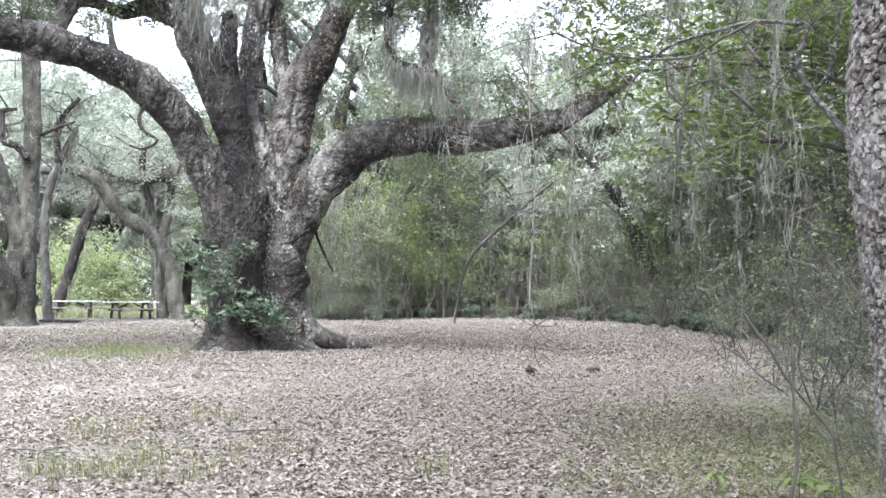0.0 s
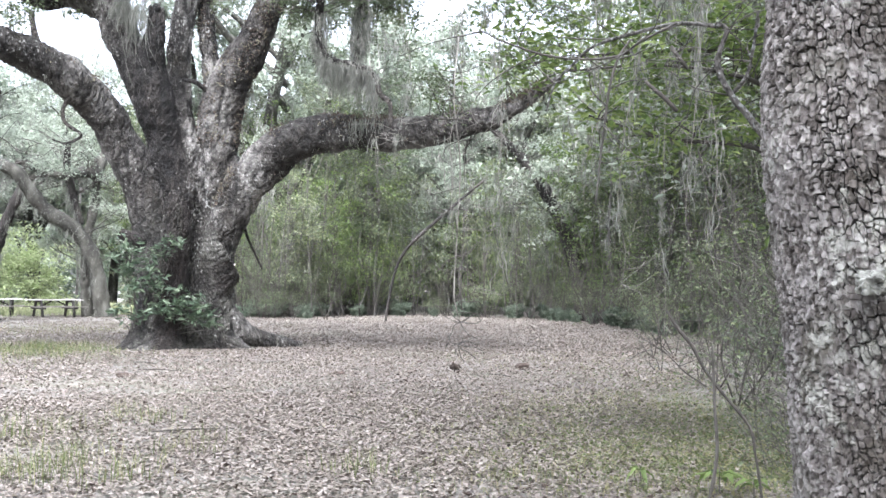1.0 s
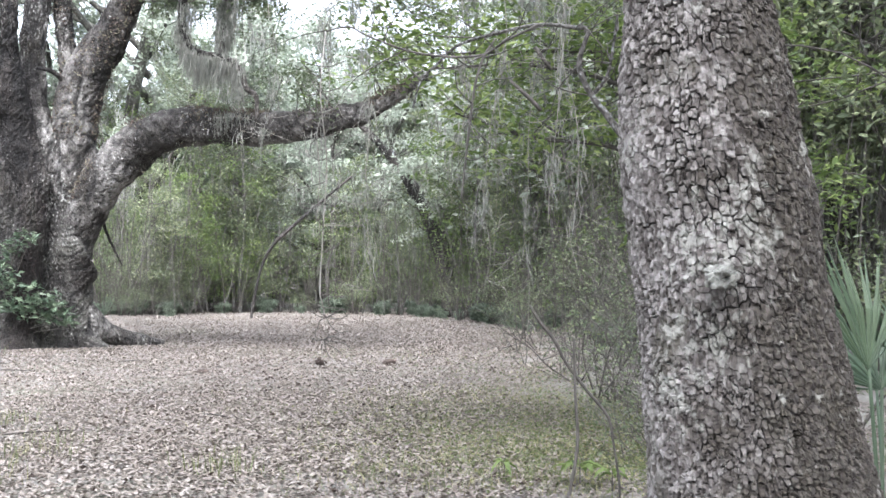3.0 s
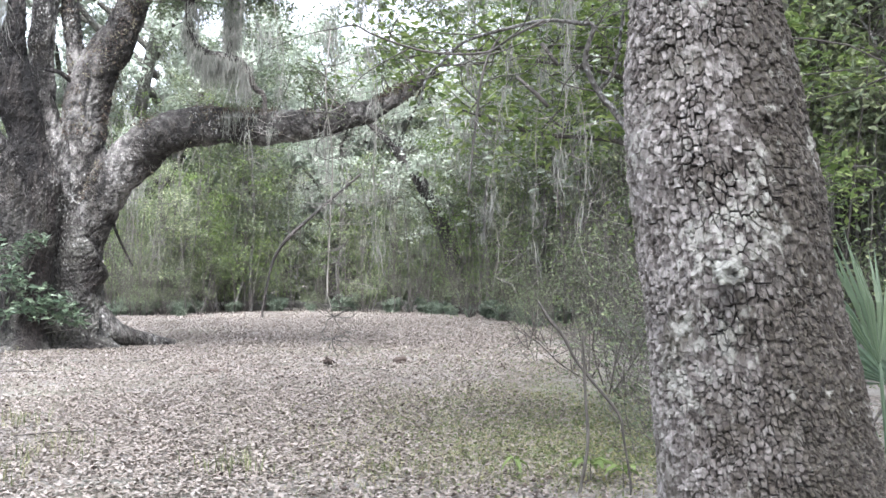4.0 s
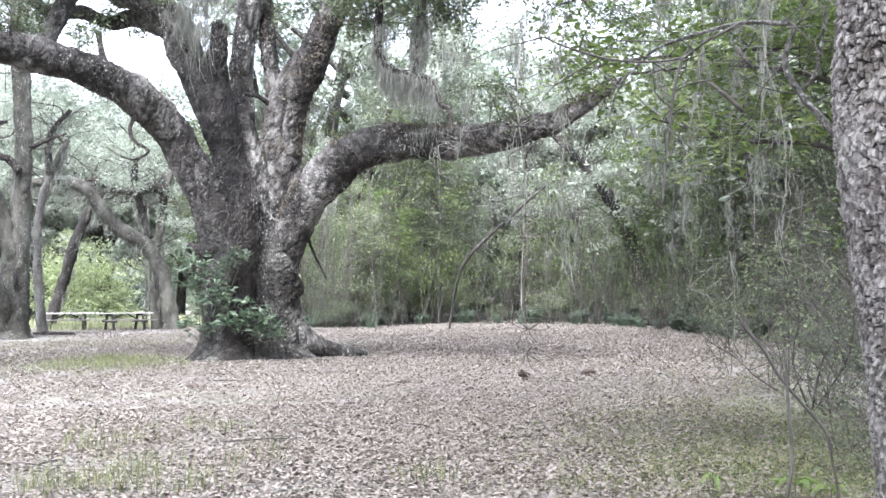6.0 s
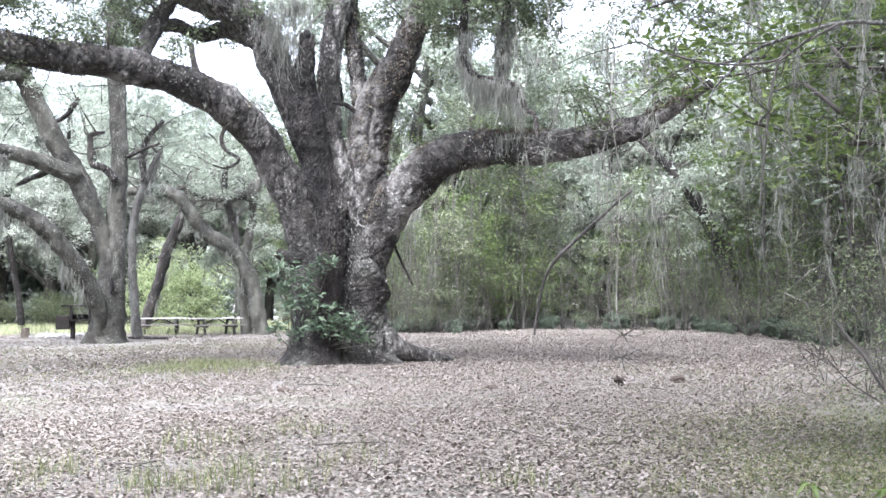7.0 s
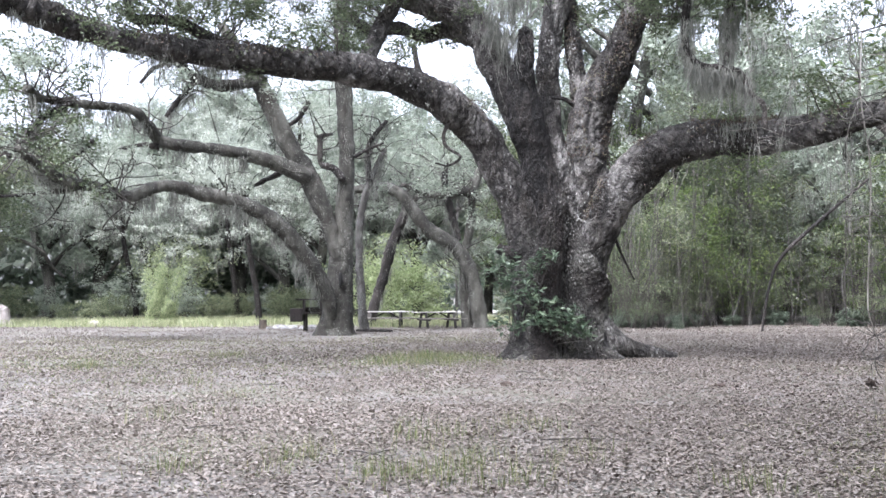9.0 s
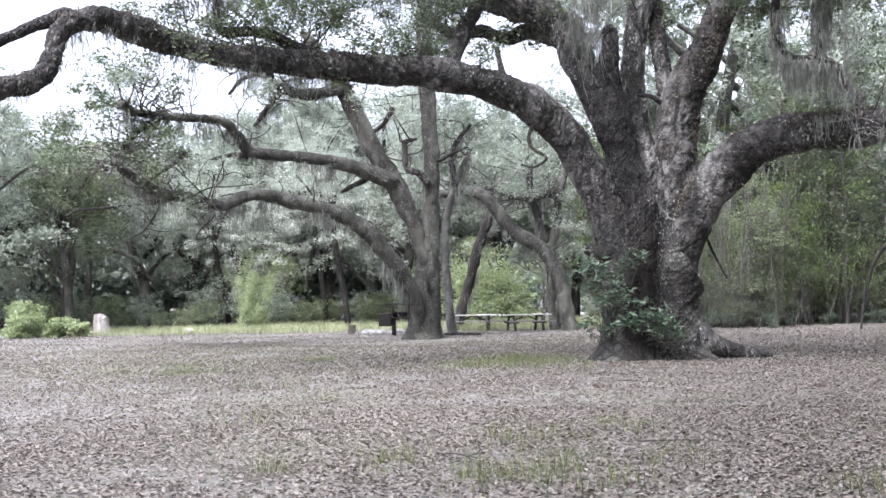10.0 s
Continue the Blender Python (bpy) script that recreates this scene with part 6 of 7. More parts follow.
def make_understory_tree():
    """The small tree behind the near trunk, whose fresh leaves hang into view."""
    t = tree("small_tree", "small understory tree with fresh bright green leaves behind the thick trunk")
    trunk = [(4.9, 7.9, -0.2, 0.06), (4.95, 8.0, 1.2, 0.055), (4.8, 8.1, 2.4, 0.05), (4.6, 8.2, 3.6, 0.04), (4.4, 8.3, 4.8, 0.025)]
    part("trunk", mesh_of("trunk", *tube(trunk, 10, 0.1, 0.1, 3), SAPLING_BARK, True), t)
    arms = [[(4.8, 8.1, 2.3, 0.03), (4.2, 8.4, 2.7, 0.024), (3.5, 8.7, 2.8, 0.018), (2.8, 8.8, 3.0, 0.01)], [(4.7, 8.15, 2.9, 0.03), (4.0, 8.0, 3.2, 0.022), (3.2, 8.0, 3.3, 0.015), (2.4, 8.2, 3.25, 0.008)],
            [(4.6, 8.2, 3.5, 0.026), (3.9, 8.6, 3.6, 0.02), (3.0, 9.0, 3.6, 0.014), (2.2, 9.2, 3.5, 0.008)], [(4.5, 8.25, 4.2, 0.026), (3.6, 8.4, 4.25, 0.02), (2.7, 8.3, 4.1, 0.014), (1.9, 8.5, 3.9, 0.008)], [(4.6, 8.2, 3.4, 0.03), (5.2, 8.3, 3.4, 0.02), (6.2, 8.4, 3.2, 0.012)], [(4.9, 8.05, 2.0, 0.02), (5.5, 8.3, 2.3, 0.015), (6.4, 8.6, 2.3, 0.01)]]
    for i, q in enumerate(arms + [BOUGH_DARK_A, BOUGH_DARK_B]):
        part("limb", mesh_of("limb", *tube(q, 7, 0.08, 0.12, i), DARK_TWIG, True), t)
    tw = sum((twigs(q, 24, 0.8, 0.15, 1.0, -0.1, 0.006) for q in arms), []) + twigs(trunk, 14, 1.0, 0.6, 1.0, 0, 0.008)
    mass("brushwood", mesh_of("brushwood", *joined([tube(q, 4, 0.1, 0.1, 3, fine=False) for q in tw]), DARK_TWIG, True), t)
    mass("crown", mesh_of("crown", *spray(tw, 26, 0.38, 0.095, 0.6), GREEN_LEAF), t)


make_understory_tree()


def make_thicket():
    """Bare sticks and thin bushes between the near trunk and the wood."""
    a = make_shrub(1.5, 41, WOODS_LEAF, "thin bare-stemmed bush with few small leaves", 3, 5, 0.05)
    b = make_shrub(2.2, 42, WOODS_LEAF, "tall thin bush with sparse small leaves", 4, 6, 0.055)
    a.location, b.location = (6.9, 11.2, 0), (6.0, 12.5, 0)
    # Dense bushes added beside the view to shade the thick trunk's right side.
    dense = [make_shrub(1.8, 43, WOODS_LEAF, "dense green bush added beside the view for shade", 8, 40, 0.048, 0.1), make_shrub(2.6, 44, WOODS_LEAF, "tall dense green bush added beside the view for shade", 9, 40, 0.05, 0.1)]
    dense[0].location, dense[1].location = (6.4, 4.4, 0), (6.8, 2.6, 0)
    for ob in (a, b):
        tagged(ob, group="thin bushes by the thick trunk")
    spots = [(6.6, 14.5, 1), (7.4, 16.5, 1), (6.2, 10.4, 0), (7.6, 13.2, 1), (8.2, 18, 1), (8.8, 20.5, 0), (6.9, 17.5, 0), (6.3, 8.0, 1), (7.2, 9.4, 1), (9.5, 24, 1), (9.0, 22, 1), (6.9, 15.8, 0), (7.8, 15.0, 0), (8.6, 17.0, 1), (8.3, 21.5, 0), (9.6, 19.0, 1), (10.2, 26, 1), (11, 28, 0), (5.9, 11.8, 1), (7.0, 12.0, 1)]
    for x, y, k in spots:
        copy_thing((a, b)[k], pose(x, y, float(ground_height(x, y)[0]), 18 * rng.normal(), 18 * rng.normal(), 360 * rng.random()) @ Matrix.Scale(0.5 + 0.6 * rng.random(), 4))
    for x, y, k, s in ((4.9, 1.6, 1, 1.0), (5.4, 3.2, 0, 1.0), (4.9, 0.9, 1, 1.1), (5.6, 2.1, 1, 1.2), (4.1, 0.1, 0, 1.4), (5.0, 4.0, 1, 1.1), (5.8, 3.2, 1, 1.4), (5.6, 0.4, 1, 1.3)):
        copy_thing(dense[k], pose(x, y, 0, 0, 0, 360 * rng.random()) @ Matrix.Scale(s, 4))
    for q, m in ((NEAR_STICK_A, DARK_TWIG), (NEAR_STICK_C, TWIG_BARK)):
        x, y = q[-1][0], q[-1][1]
        line = q + [(x, y, -0.05, q[-1][3])]
        thing("stick", label="thin crooked stem rising from the leaf litter", category="stick", group="sticks by the thick trunk", data=mesh_of("stick", *tube(line, 6, 0.05, 0.12, 4), m, True))


make_thicket()


def make_tangle():
    """Countless crossing thin stems with tiny leaves between the thick trunk and the wood."""
    lines, tips = [], []
    for k in range(430):
        f = rng.random()
        y = 6.6 + 13.5 * f ** 1.3
        x = 0.405 * y + 0.95 + (1.2 + 1.5 * f) * rng.random() ** 0.8 - 0.25 * rng.random()
        c = np.array([x, y, -0.03 if k % 3 else 0.3 + 1.2 * rng.random()])
        h = (0.5 + 1.9 * rng.random() ** 1.6) * (0.75 + 0.6 * f)
        d = np.array([*(rng.normal(size=2) * 0.55), 1.0])
        q, r = [], 0.0022 + 0.003 * rng.random() ** 2
        for j in range(6):
            q.append((*c, r * (1 - 0.13 * j)))
            d = d + rng.normal(size=3) * np.array([0.32, 0.32, 0.16])
            d[2] -= 0.07 * j * rng.random()
            c = c + d / np.linalg.norm(d) * h / 5
            c[2] = max(c[2], 0.02)
        lines.append(q)
        tips += [np.array(p[:3]) for p in q[2:]]
    tw = sum((twigs(q, 3, 0.34, 0.25, 1.0, -0.05, 0.0016) for q in lines), [])
    thing("thicket_stems", label="tangle of thin grey-brown stems beside the thick trunk", category="undergrowth", kind="stuff", data=mesh_of("thicket_stems", *joined([tube(q, 4, 0.12, 0.1, 2, fine=False) for q in lines + tw]), TWIG_BARK, True))
    c = np.concatenate([np.array(tips)[::2], np.array([q[-1][:3] for q in tw])])
    thing("thicket_leaves", label="tiny dull green leaves scattered through the thin stems", category="undergrowth", kind="stuff", data=mesh_of("thicket_leaves", *blades(clumps(c, 3, 0.15), 0.05, 0.45, 0.5), WOODS_LEAF))


make_tangle()


def make_hanging_vines():
    """Dead vines and moss wisps that dangle before the wood."""
    for k, (x, y, top, end) in enumerate(VINES):
        v = thing("hanging_vine", label="thin pale dead vine hanging from the branches", category="vine", group="hanging vines")
        q, c = [], np.array([x, y, top])
        for j in range(8):
            q.append((*c, 0.0036 * (1 - 0.07 * j)))
            c = c + np.array([*(rng.normal(size=2) * 0.035), (end - top) / 7])
        part("stem", mesh_of("stem", *tube(q, 5, 0.05, 0.15, k, fine=False), PALE_VINE, True), v)
        tw = twigs(q, 22, 0.3, 0.1, 1.0, -0.3, 0.0016)
        mass("brushwood", mesh_of("brushwood", *joined([tube(w, 4, 0.08, 0.1, 3, fine=False) for w in tw]), PALE_VINE, True), v)
        at = along(q, 12, 0.05, 0.9)[:, :3]
        mass("moss", mesh_of("moss", *strands(at, 0.4, 0.0035, 12, 0.03), MOSS), v)


make_hanging_vines()


def make_palmetto(x, y, fronds, seed):
    """A saw palmetto; fronds are rows of heading, rise of the fan, stalk length and half the fan's spread in degrees."""
    t = thing("saw_palmetto", (x, y, 0), 0, "green saw palmetto with stiff spear-like fan leaves by the trunk", "palmetto", "palmettos by the trunk")
    g = np.random.default_rng(seed)
    for k, (head, rise, stalk, half, dry) in enumerate(fronds):
        h, e = radians(head), radians(rise)
        out = np.array([math.sin(h) * math.cos(e), math.cos(h) * math.cos(e), math.sin(e)])
        hub = out * np.array([0.35, 0.35, 0]) * stalk + np.array([0, 0, stalk])
        leaf = DRY_FROND if dry else PALMETTO
        st = part("leaf_stalk", mesh_of("leaf_stalk", *tube([(0, 0, -0.05, 0.012), (*(hub * np.array([0.35, 0.35, 0.55])), 0.01), (*hub, 0.008)], 6, 0.1, 0.05, k), leaf, True), t)
        side = np.cross(out, (0.3 * g.normal(), 0.3 * g.normal(), 1.0))
        side /= np.linalg.norm(side)
        up = np.cross(side, out)
        vs, fs = [], []
        for m in range(19):
            b = radians(-half + 2 * half * m / 18 + 2 * g.normal())
            d = out * math.cos(b) + side * math.sin(b)
            ln = 0.58 * (0.8 + 0.2 * math.cos(b)) * (0.88 + 0.24 * g.random())
            w = np.cross(d, up)
            w = w / np.linalg.norm(w) * 0.0135
            q, z = hub + d * ln * 0.45 + up * 0.02, hub + d * ln - np.array([0, 0, 0.05 * g.random()]) + up * 0.03 * g.normal()
            n = len(vs)
            vs += [hub, q - w, q + up * 0.012, q + w, z]
            fs += [(n, n + 1, n + 2), (n, n + 2, n + 3), (n + 1, n + 4, n + 2), (n + 2, n + 4, n + 3)]
        part("fan_leaf", mesh_of("fan_leaf", np.array(vs), fs, leaf), st, "dead brown fan leaf" if dry else "")


DRY_FROND = leaf_material("dead_frond", [(0.0, (0.12, 0.085, 0.065)), (0.5, (0.21, 0.16, 0.13)), (1.0, (0.32, 0.26, 0.22))], rough=0.8, glow=0.1)
make_palmetto(3.02, 3.55, ((-25, 62, 0.95, 18, False), (-60, 28, 0.98, 50, False), (40, 40, 1.0, 60, False), (100, 50, 1.05, 60, False), (-50, -6, 0.84, 30, True), (170, 45, 1.0, 55, False), (10, 75, 1.1, 40, False)), 1)
make_palmetto(3.75, 4.4, ((-40, 55, 0.95, 60, False), (30, 45, 0.9, 60, False), (90, 60, 1.1, 55, False), (190, 50, 1.0, 55, False)), 2)


def make_creeper():
    """The leafy shrub that grows at the foot of the great oak."""
    t = thing("leafy_creeper", label="glossy green leafy shrub growing against the oak's foot", category="shrub")
    tips = [(-3.03, 22.98, 2.23), (-2.68, 23.03, 1.98), (-2.31, 23.07, 2.16), (-2.05, 23.09, 2.35), (-3.00, 22.99, 1.72), (-2.56, 23.04, 1.66), (-3.19, 22.96, 1.98), (-2.87, 23.00, 1.41), (-2.44, 23.05, 1.40), (-2.06, 23.09, 1.21), (-1.68, 23.12, 1.02), (-1.36, 23.14, 0.82), (-2.06, 23.09, 0.83), (-2.37, 23.06, 0.96), (-1.24, 23.14, 0.63), (-1.62, 23.12, 0.70), (-1.93, 23.10, 1.02), (-1.43, 23.13, 0.95), (-2.81, 23.01, 0.84), (-3.19, 22.96, 0.84)]
    lines = []
    for x, y, z in tips:
        lines.append([(x * 0.3 - 2.05, 23.75, -0.1, 0.016), (0.5 * x - 1.4, 23.6, z * 0.5, 0.012), (x, y + 0.1, z - 0.15, 0.008), (x, y, z, 0.005)])
    for i, q in enumerate(lines):
        part("stem", mesh_of("stem", *tube(q, 5, 0.15, 0.1, i), TWIG_BARK, True), t)
    c = np.array(tips)
    mass("foliage", mesh_of("foliage", *blades(clumps(c, 46, 0.34, 0.8), 0.17, 0.5, 0.38), VINE_LEAF), t)


make_creeper()


def make_leaf_plant(x, y, height, n, size, seed):
    t = thing("broadleaf_plant", (x, y, 0), 0, "small plant with broad bright green leaves", "plant", "broadleaf plants")
    g = np.random.default_rng(seed)
    part("stem", mesh_of("stem", *tube([(0, 0, -0.03, 0.005), (0.01, 0.02, height * 0.5, 0.004), (0, 0, height, 0.003)], 6, 0.05, 0.05, seed), TWIG_BARK, True), t)
    for k in range(n):
        a = k * 2.4
        d = np.array([math.cos(a), math.sin(a), 0.25 * g.normal()])
        s = np.array([-math.sin(a), math.cos(a), 0])
        b = np.array([0, 0, height * (0.75 + 0.25 * k / n)])
        ln = size * (0.7 + 0.5 * g.random())
        up = np.array([0, 0, 1])
        v = [b, b + d * ln * 0.35 + s * ln * 0.2 + up * 0.02, b + d * ln * 0.4, b + d * ln * 0.35 - s * ln * 0.2 + up * 0.02, b + d * ln * 0.75 + s * ln * 0.14 - up * 0.01, b + d * ln * 0.75 - up * 0.02, b + d * ln * 0.75 - s * ln * 0.14 - up * 0.01, b + d * ln - up * 0.06]
        f = [(0, 2, 1), (0, 3, 2), (1, 2, 4), (2, 5, 4), (2, 3, 5), (3, 6, 5), (4, 5, 7), (5, 6, 7)]
        part("leaf", mesh_of("leaf", np.array(v), f, GREEN_LEAF), t)


for lx, ly, lh, ln_, ls, sd in ((3.12, 6.75, 0.2, 7, 0.2, 1), (3.3, 6.6, 0.16, 5, 0.16, 2), (1.83, 2.35, 0.82, 7, 0.1, 3), (2.75, 7.3, 0.14, 5, 0.13, 4)):
    make_leaf_plant(lx, ly, lh, ln_, ls, sd)


def make_yellow_bushes():
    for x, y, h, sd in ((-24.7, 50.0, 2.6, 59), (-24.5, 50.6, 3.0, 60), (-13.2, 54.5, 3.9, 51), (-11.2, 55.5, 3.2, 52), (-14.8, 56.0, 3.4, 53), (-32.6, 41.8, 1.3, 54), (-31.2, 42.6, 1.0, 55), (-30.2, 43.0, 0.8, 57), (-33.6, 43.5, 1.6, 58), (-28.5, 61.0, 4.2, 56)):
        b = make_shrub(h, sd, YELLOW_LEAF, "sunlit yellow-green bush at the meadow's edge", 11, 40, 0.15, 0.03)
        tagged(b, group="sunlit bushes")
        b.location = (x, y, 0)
        if sd > 58:
            b.scale = (0.45, 0.45, 1.1)


make_yellow_bushes()


# ---- picnic place ----
def make_sunlit_ground():
    """Open far ground beyond the tables; its sunlight is put into a pale colour."""
    n, m = 40, 20
    h = np.radians(np.linspace(-18.5, -6.5, n))
    v = []
    for j in range(m):
        r = 61 + 37 * j / (m - 1) + 2.5 * np.sin(h * 40 + j)
        v.append(np.stack([r * np.sin(h), r * np.cos(h), ground_height(r * np.sin(h), r * np.cos(h)) + 0.06], 1))
    v = np.concatenate(v)
    i = np.arange(m - 1)[:, None] * n
    k = np.arange(n - 1)[None]
    f = np.stack([i + k, i + k + 1, i + n + k + 1, i + n + k], -1).reshape(-1, 4)
    thing("sand_track", label="open ground beyond the tables, coloured pale as if sunlit", category="ground", kind="structure", data=mesh_of("sand_track", v, f, SUNLIT_GROUND, True))


make_sunlit_ground()


def make_picnic_table(x, y, turn):
    t = thing("picnic_table", (x, y, 0), turn, "wooden picnic table with pale boards and dark braced legs", "picnic table", "picnic tables")
    for k in range(5):
        y0 = -0.37 + k * 0.15
        part("top_board", solid("top_board", box(-1.15, y0, 0.70, 1.15, y0 + 0.14, 0.74), TABLE_TOP), t)
    for sd in (-1, 1):
        for k in range(2):
            y0 = sd * 0.72 - 0.15 + k * 0.15
            part("bench_board", solid("bench_board", box(-1.15, y0, 0.41, 1.15, y0 + 0.14, 0.45), BENCH), t)
    for sx in (-0.68, 0.68):
        part("crossbeam", solid("crossbeam", box(sx - 0.025, -0.86, 0.33, sx + 0.025, 0.86, 0.41), TABLE_LEG), t)
        part("top_beam", solid("top_beam", box(sx - 0.025, -0.36, 0.62, sx + 0.025, 0.36, 0.70), TABLE_LEG), t)
        for sd in (-1, 1):
            q = [(sx, sd * 0.3, 0.68, 0.06), (sx, sd * 0.42, 0.35, 0.06), (sx, sd * 0.55, -0.03, 0.06)]
            part("leg", mesh_of("leg", *tube(q, 6, 0.2, 0.02, 1, fine=False), TABLE_LEG), t)
        part("brace", mesh_of("brace", *tube([(sx, 0, 0.38, 0.03), (sx * 0.6, 0, 0.53, 0.03), (sx * 0.15, 0, 0.69, 0.03)], 6, 0.2, 0.02, 1, fine=False), TABLE_LEG), t)


make_picnic_table(-11.75, 47.4, 8)
make_picnic_table(-9.1, 46.5, 32)


def make_grill(x, y, turn):
    t = thing("barbecue_grill", (x, y, 0), turn, "black sooty steel barbecue grill on a post", "grill")
    part("post", mesh_of("post", *tube([(0, 0, -0.1, 0.1), (0, 0, 0.5, 0.09), (0, 0, 0.85, 0.09)], 12, 0.2, 0.01, 1), BLACK_STEEL, True), t)
    part("leg", mesh_of("leg", *tube([(0.62, 0.1, -0.05, 0.04), (0.62, 0.1, 0.5, 0.04), (0.6, 0.1, 0.8, 0.04)], 8, 0.2, 0.01, 1), BLACK_STEEL, True), t)
    firebox = part("firebox", solid("firebox", box(-0.1, -0.3, 0.74, 0.68, 0.3, 0.80), BLACK_STEEL), t)
    part("firebox_side", solid("firebox_side", box(-0.1, -0.3, 0.80, -0.02, 0.3, 1.30), BLACK_STEEL), firebox)
    part("firebox_side", solid("firebox_side", box(0.60, -0.3, 0.80, 0.68, 0.3, 1.30), BLACK_STEEL), firebox)
    part("firebox_back", solid("firebox_back", box(-0.02, 0.24, 0.80, 0.60, 0.3, 1.0), BLACK_STEEL), firebox)
    part("top_plate", solid("top_plate", box(-0.42, -0.32, 1.30, 0.7, 0.32, 1.36), BLACK_STEEL), firebox)
    part("grate", solid("grate", box(-0.02, -0.28, 0.98, 0.60, 0.24, 1.01, 0), BLACK_STEEL), firebox)
    part("side_tray", solid("side_tray", box(-0.62, -0.25, 0.42, -0.1, 0.25, 0.96, 0.03), BLACK_STEEL), t)
    part("shelf", solid("shelf", box(0.68, -0.2, 0.82, 1.05, 0.2, 0.98, 0.02), BLACK_STEEL), t)


make_grill(-13.5, 40.6, 14)


def make_rock(x, y, s, seed, mat, name, label, cat, group=""):
    bm = bmesh.new()
    bmesh.ops.create_icosphere(bm, subdivisions=2, radius=s)
    co = np.array([v.co for v in bm.verts])
    k = 1 + 0.35 * lumps(co / s, 1.1, seed)
    for v, f in zip(bm.verts, k):
        v.co = (v.co.x * f * 1.25, v.co.y * f, v.co.z * f * 0.7)
    ob = thing(name, (x, y, float(ground_height(x, y)[0]) + s * 0.3), 37 * seed, label, cat, group, data=solid(name, bm, mat))
    return ob


for k in range(11):
    make_rock(-16.2 + 0.24 * k + 0.05 * (k % 3), 43.6 + 0.35 * math.sin(k * 0.9) - 0.05 * k, 0.13 + 0.05 * (k % 3), 100 + k, STONE, "fire_ring_stone", "pale grey stone of a campfire ring", "stone", "stones of the fire ring")
for (cx_, cy_, cs), sd in zip(((-2.24, 16.92, 0.085), (4.63, 18.44, 0.12), (5.05, 17.6, 0.05), (5.7, 18.2, 0.06), (1.2, 17.0, 0.07), (2.9, 19.8, 0.06)), range(6)):
    make_rock(cx_, cy_, cs, 200 + sd, CLOD, "soil_clod", "dark brown clod of soil on fallen leaves", "clod", "clods on the ground")


def make_stump(x, y, r, h, mat, label, seed, ragged):
    v, f = tube([(0, 0, -0.1, r * 1.15), (0, 0, h * 0.4, r), (0, 0, h, r * 0.92)], 18, h / 8, 0.12, seed, 0.15)
    top = v[:, 2] > h * 0.75
    v[top, 2] += ragged * lumps(v[top], 2.2 / r * 0.4, seed)
    thing("tree_stump", (x, y, 0), 0, label, "stump", data=mesh_of("tree_stump", v, f, mat, False))


make_stump(-16.5, 43.7, 0.16, 0.42, STUMP_WOOD, "small brown upright log by the fire ring", 1, 0.02)
make_stump(-31.8, 47.3, 0.38, 0.85, CUT_WOOD, "pale weathered broken stump in meadow grass", 2, 0.35)
make_rock(-26.4, 46.8, 0.3, 301, CUT_WOOD, "log_piece", "pale weathered log piece lying in meadow grass", "log")


def make_left_limbs():
    """The leaning pale trunks at the meadow's edge."""
    t = tree("woodland_oak", "pale leaning oak with bare arms at the meadow's edge")
    for n, q, s in (("trunk", rooted(LEFT_TRUNK_B), 12), ("limb", LEFT_PALE_LIMB, 8)):
        part(n, mesh_of(n, *tube(q, s, 0.3, 0.12, 5, 0.15), FAR_BARK, True), t)
    tw = twigs(LEFT_TRUNK_B, 46, 3.0, 0.55, 1.0, 0.0, 0.03)
    mass("brushwood", mesh_of("brushwood", *joined([tube(q, 4, 0.3, 0.1, 3, fine=False) for q in tw]), DARK_TWIG, True), t)
    mass("crown", mesh_of("crown", *spray(tw, 90, 0.8, 0.14), OAK_LEAF), t)
    mass("moss", mesh_of("moss", *strands(np.array([q[-1][:3] for q in tw[::2]]), 1.0, 0.015, 10, 0.2), MOSS), t)
    t = tree("woodland_oak", "thin grey oak with a crooked dead arm")
    for n, q, s in (("trunk", rooted(LEFT_TRUNK), 12), ("dead_arm", LEFT_DEAD_ARM, 8)):
        part(n, mesh_of(n, *tube(q, s, 0.3, 0.12, 5, 0.15), FAR_BARK, True), t)
    tw = twigs(LEFT_TRUNK, 40, 3.0, 0.55, 1.0, 0.0, 0.03)
    mass("brushwood", mesh_of("brushwood", *joined([tube(q, 4, 0.3, 0.1, 3, fine=False) for q in tw]), DARK_TWIG, True), t)
    mass("crown", mesh_of("crown", *spray(tw, 90, 0.8, 0.14), OAK_LEAF), t)


make_left_limbs()


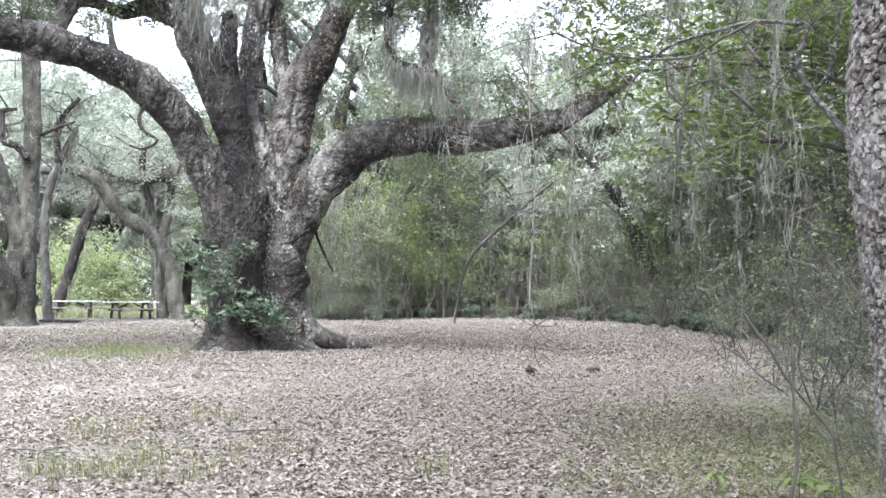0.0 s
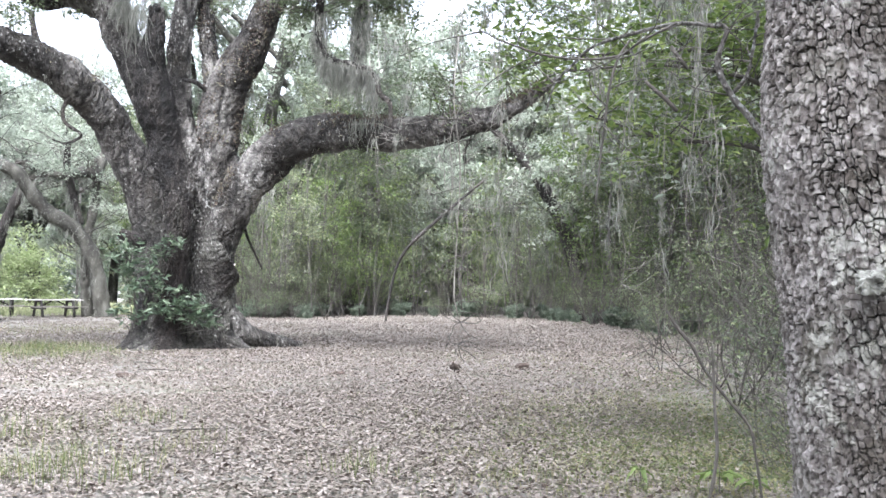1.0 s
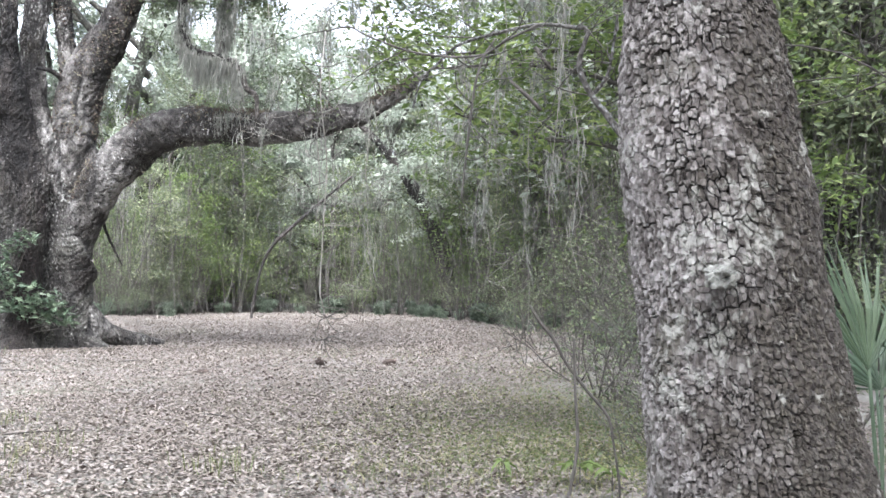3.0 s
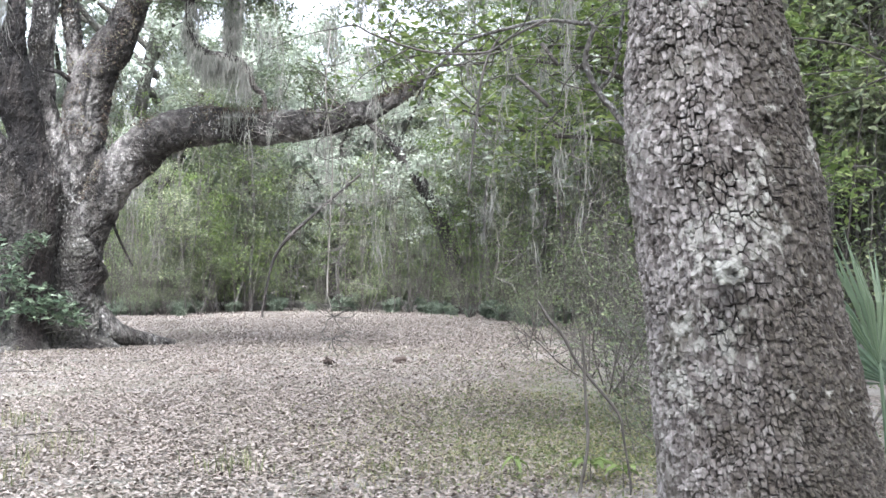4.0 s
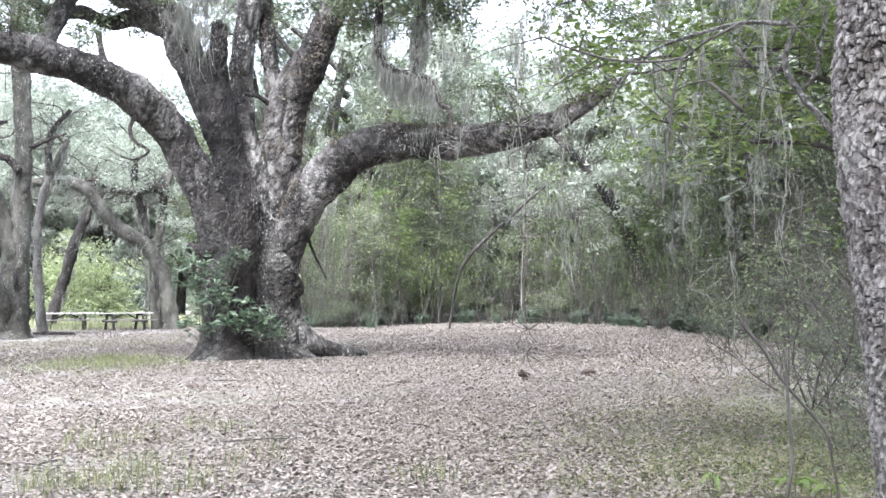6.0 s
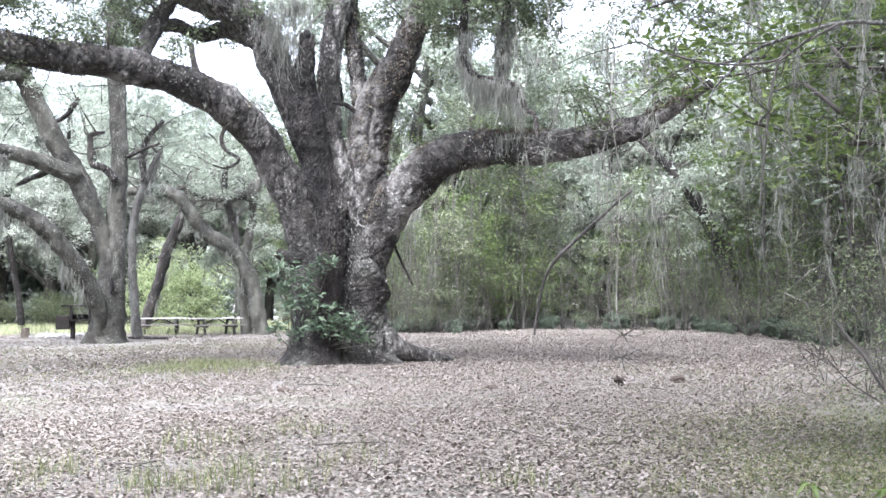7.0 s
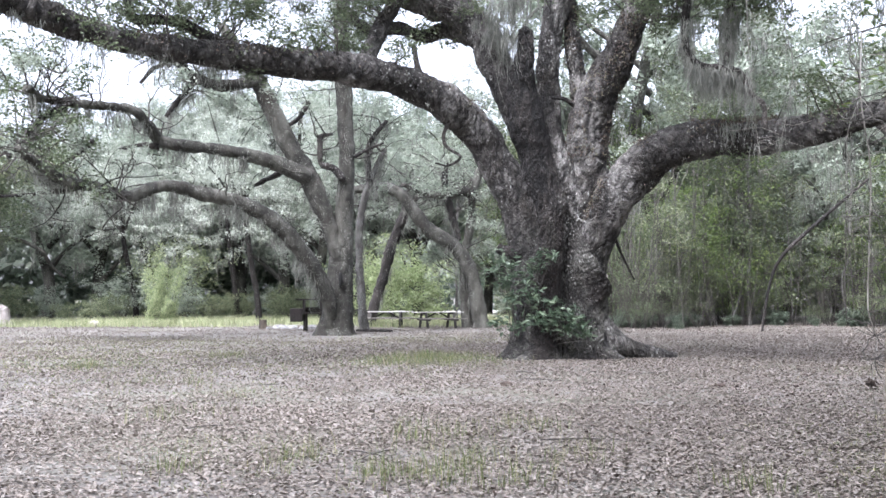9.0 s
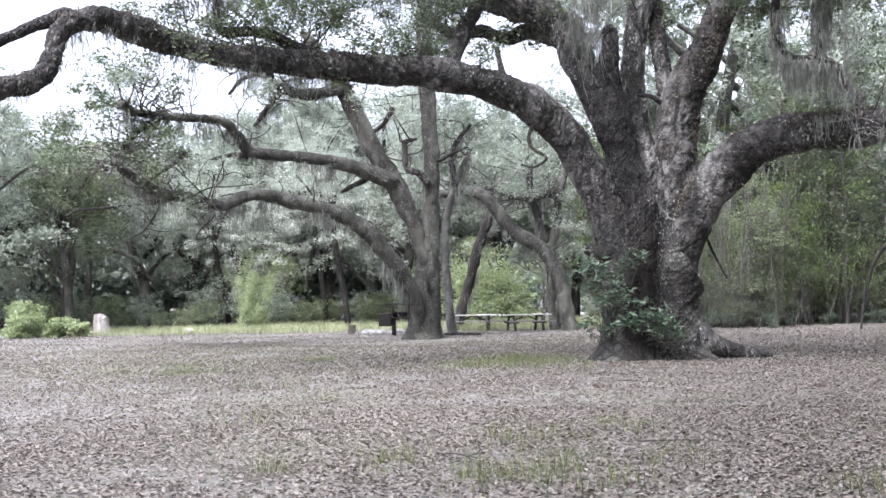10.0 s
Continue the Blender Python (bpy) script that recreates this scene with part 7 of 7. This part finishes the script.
for lx, ly, tu, ll in ((-11.0, 41.2, 12, 0.5), (-10.3, 41.0, -8, 0.4)):
    thing("short_log", (lx, ly, 0.04), tu, "short dark log lying by the oak's foot", "log", "logs by the oak", data=mesh_of("short_log", *tube([(-ll, 0, 0, 0.06), (0, 0.02, 0.01, 0.065), (ll, 0, 0, 0.05)], 9, 0.1, 0.1, 3), DARK_BARK, True))


def make_ground_growth():
    """Leaf drifts, weeds and single grass tufts over the open ground."""
    x, y = sector(30000, 10, 23, -42, -8)
    p = np.stack([x, y, ground_height(x, y) + 0.015 + 0.02 * rng.random(len(x))], 1)
    p = p[0.5 * lumps(p, 0.5, 31) + 0.5 * lumps(p, 1.6, 32) > 0.9 * rng.random(len(p)) - 0.55]
    thing("leaf_drift", label="grey-brown oak leaves drifted over open sand", category="leaf litter", kind="stuff", data=mesh_of("leaf_drift", *blades(p, 0.05, 0.8, 0.62, 0.5, 0.18), LITTER))
    tall = np.concatenate([grass_spot(-11.1, 19.4, 0.35, 0.5, 16), grass_spot(-3.9, 8.1, 0.16, 0.3, 9), grass_spot(-2.15, 7.9, 0.16, 0.3, 9), grass_spot(-2.43, 10.4, 0.22, 0.4, 9), grass_spot(-1.95, 8.2, 0.18, 0.4, 10),
                           grass_spot(-1.29, 11.5, 0.3, 0.4, 10), grass_spot(-1.0, 7.9, 0.2, 0.4, 8), grass_spot(0.67, 8.2, 0.25, 0.4, 9), grass_spot(-4.7, 23.3, 1.0, 1.2, 70), grass_spot(-9.6, 23.2, 0.8, 1.0, 26)])
    thing("grass_tufts", label="slender tufts of green grass standing in the litter", category="grass", kind="stuff", data=mesh_of("grass_tufts", *tufts(tall, 0.19, 9, 0.0032, 0.7), GRASS))
    low = np.concatenate([grass_spot(-13, 21, 6, 5, 3600), grass_spot(-17, 28, 6, 6, 2200), grass_spot(-6, 34, 4, 6, 1500), grass_spot(-4.8, 23, 1.8, 2.2, 500)])
    low[:, 2] += 0.03
    thing("ground_herbs", label="low dull green weeds on the sandy ground", category="weeds", kind="stuff", data=mesh_of("ground_herbs", *blades(low, 0.04, 0.5, 0.6), GRASS))


make_ground_growth()
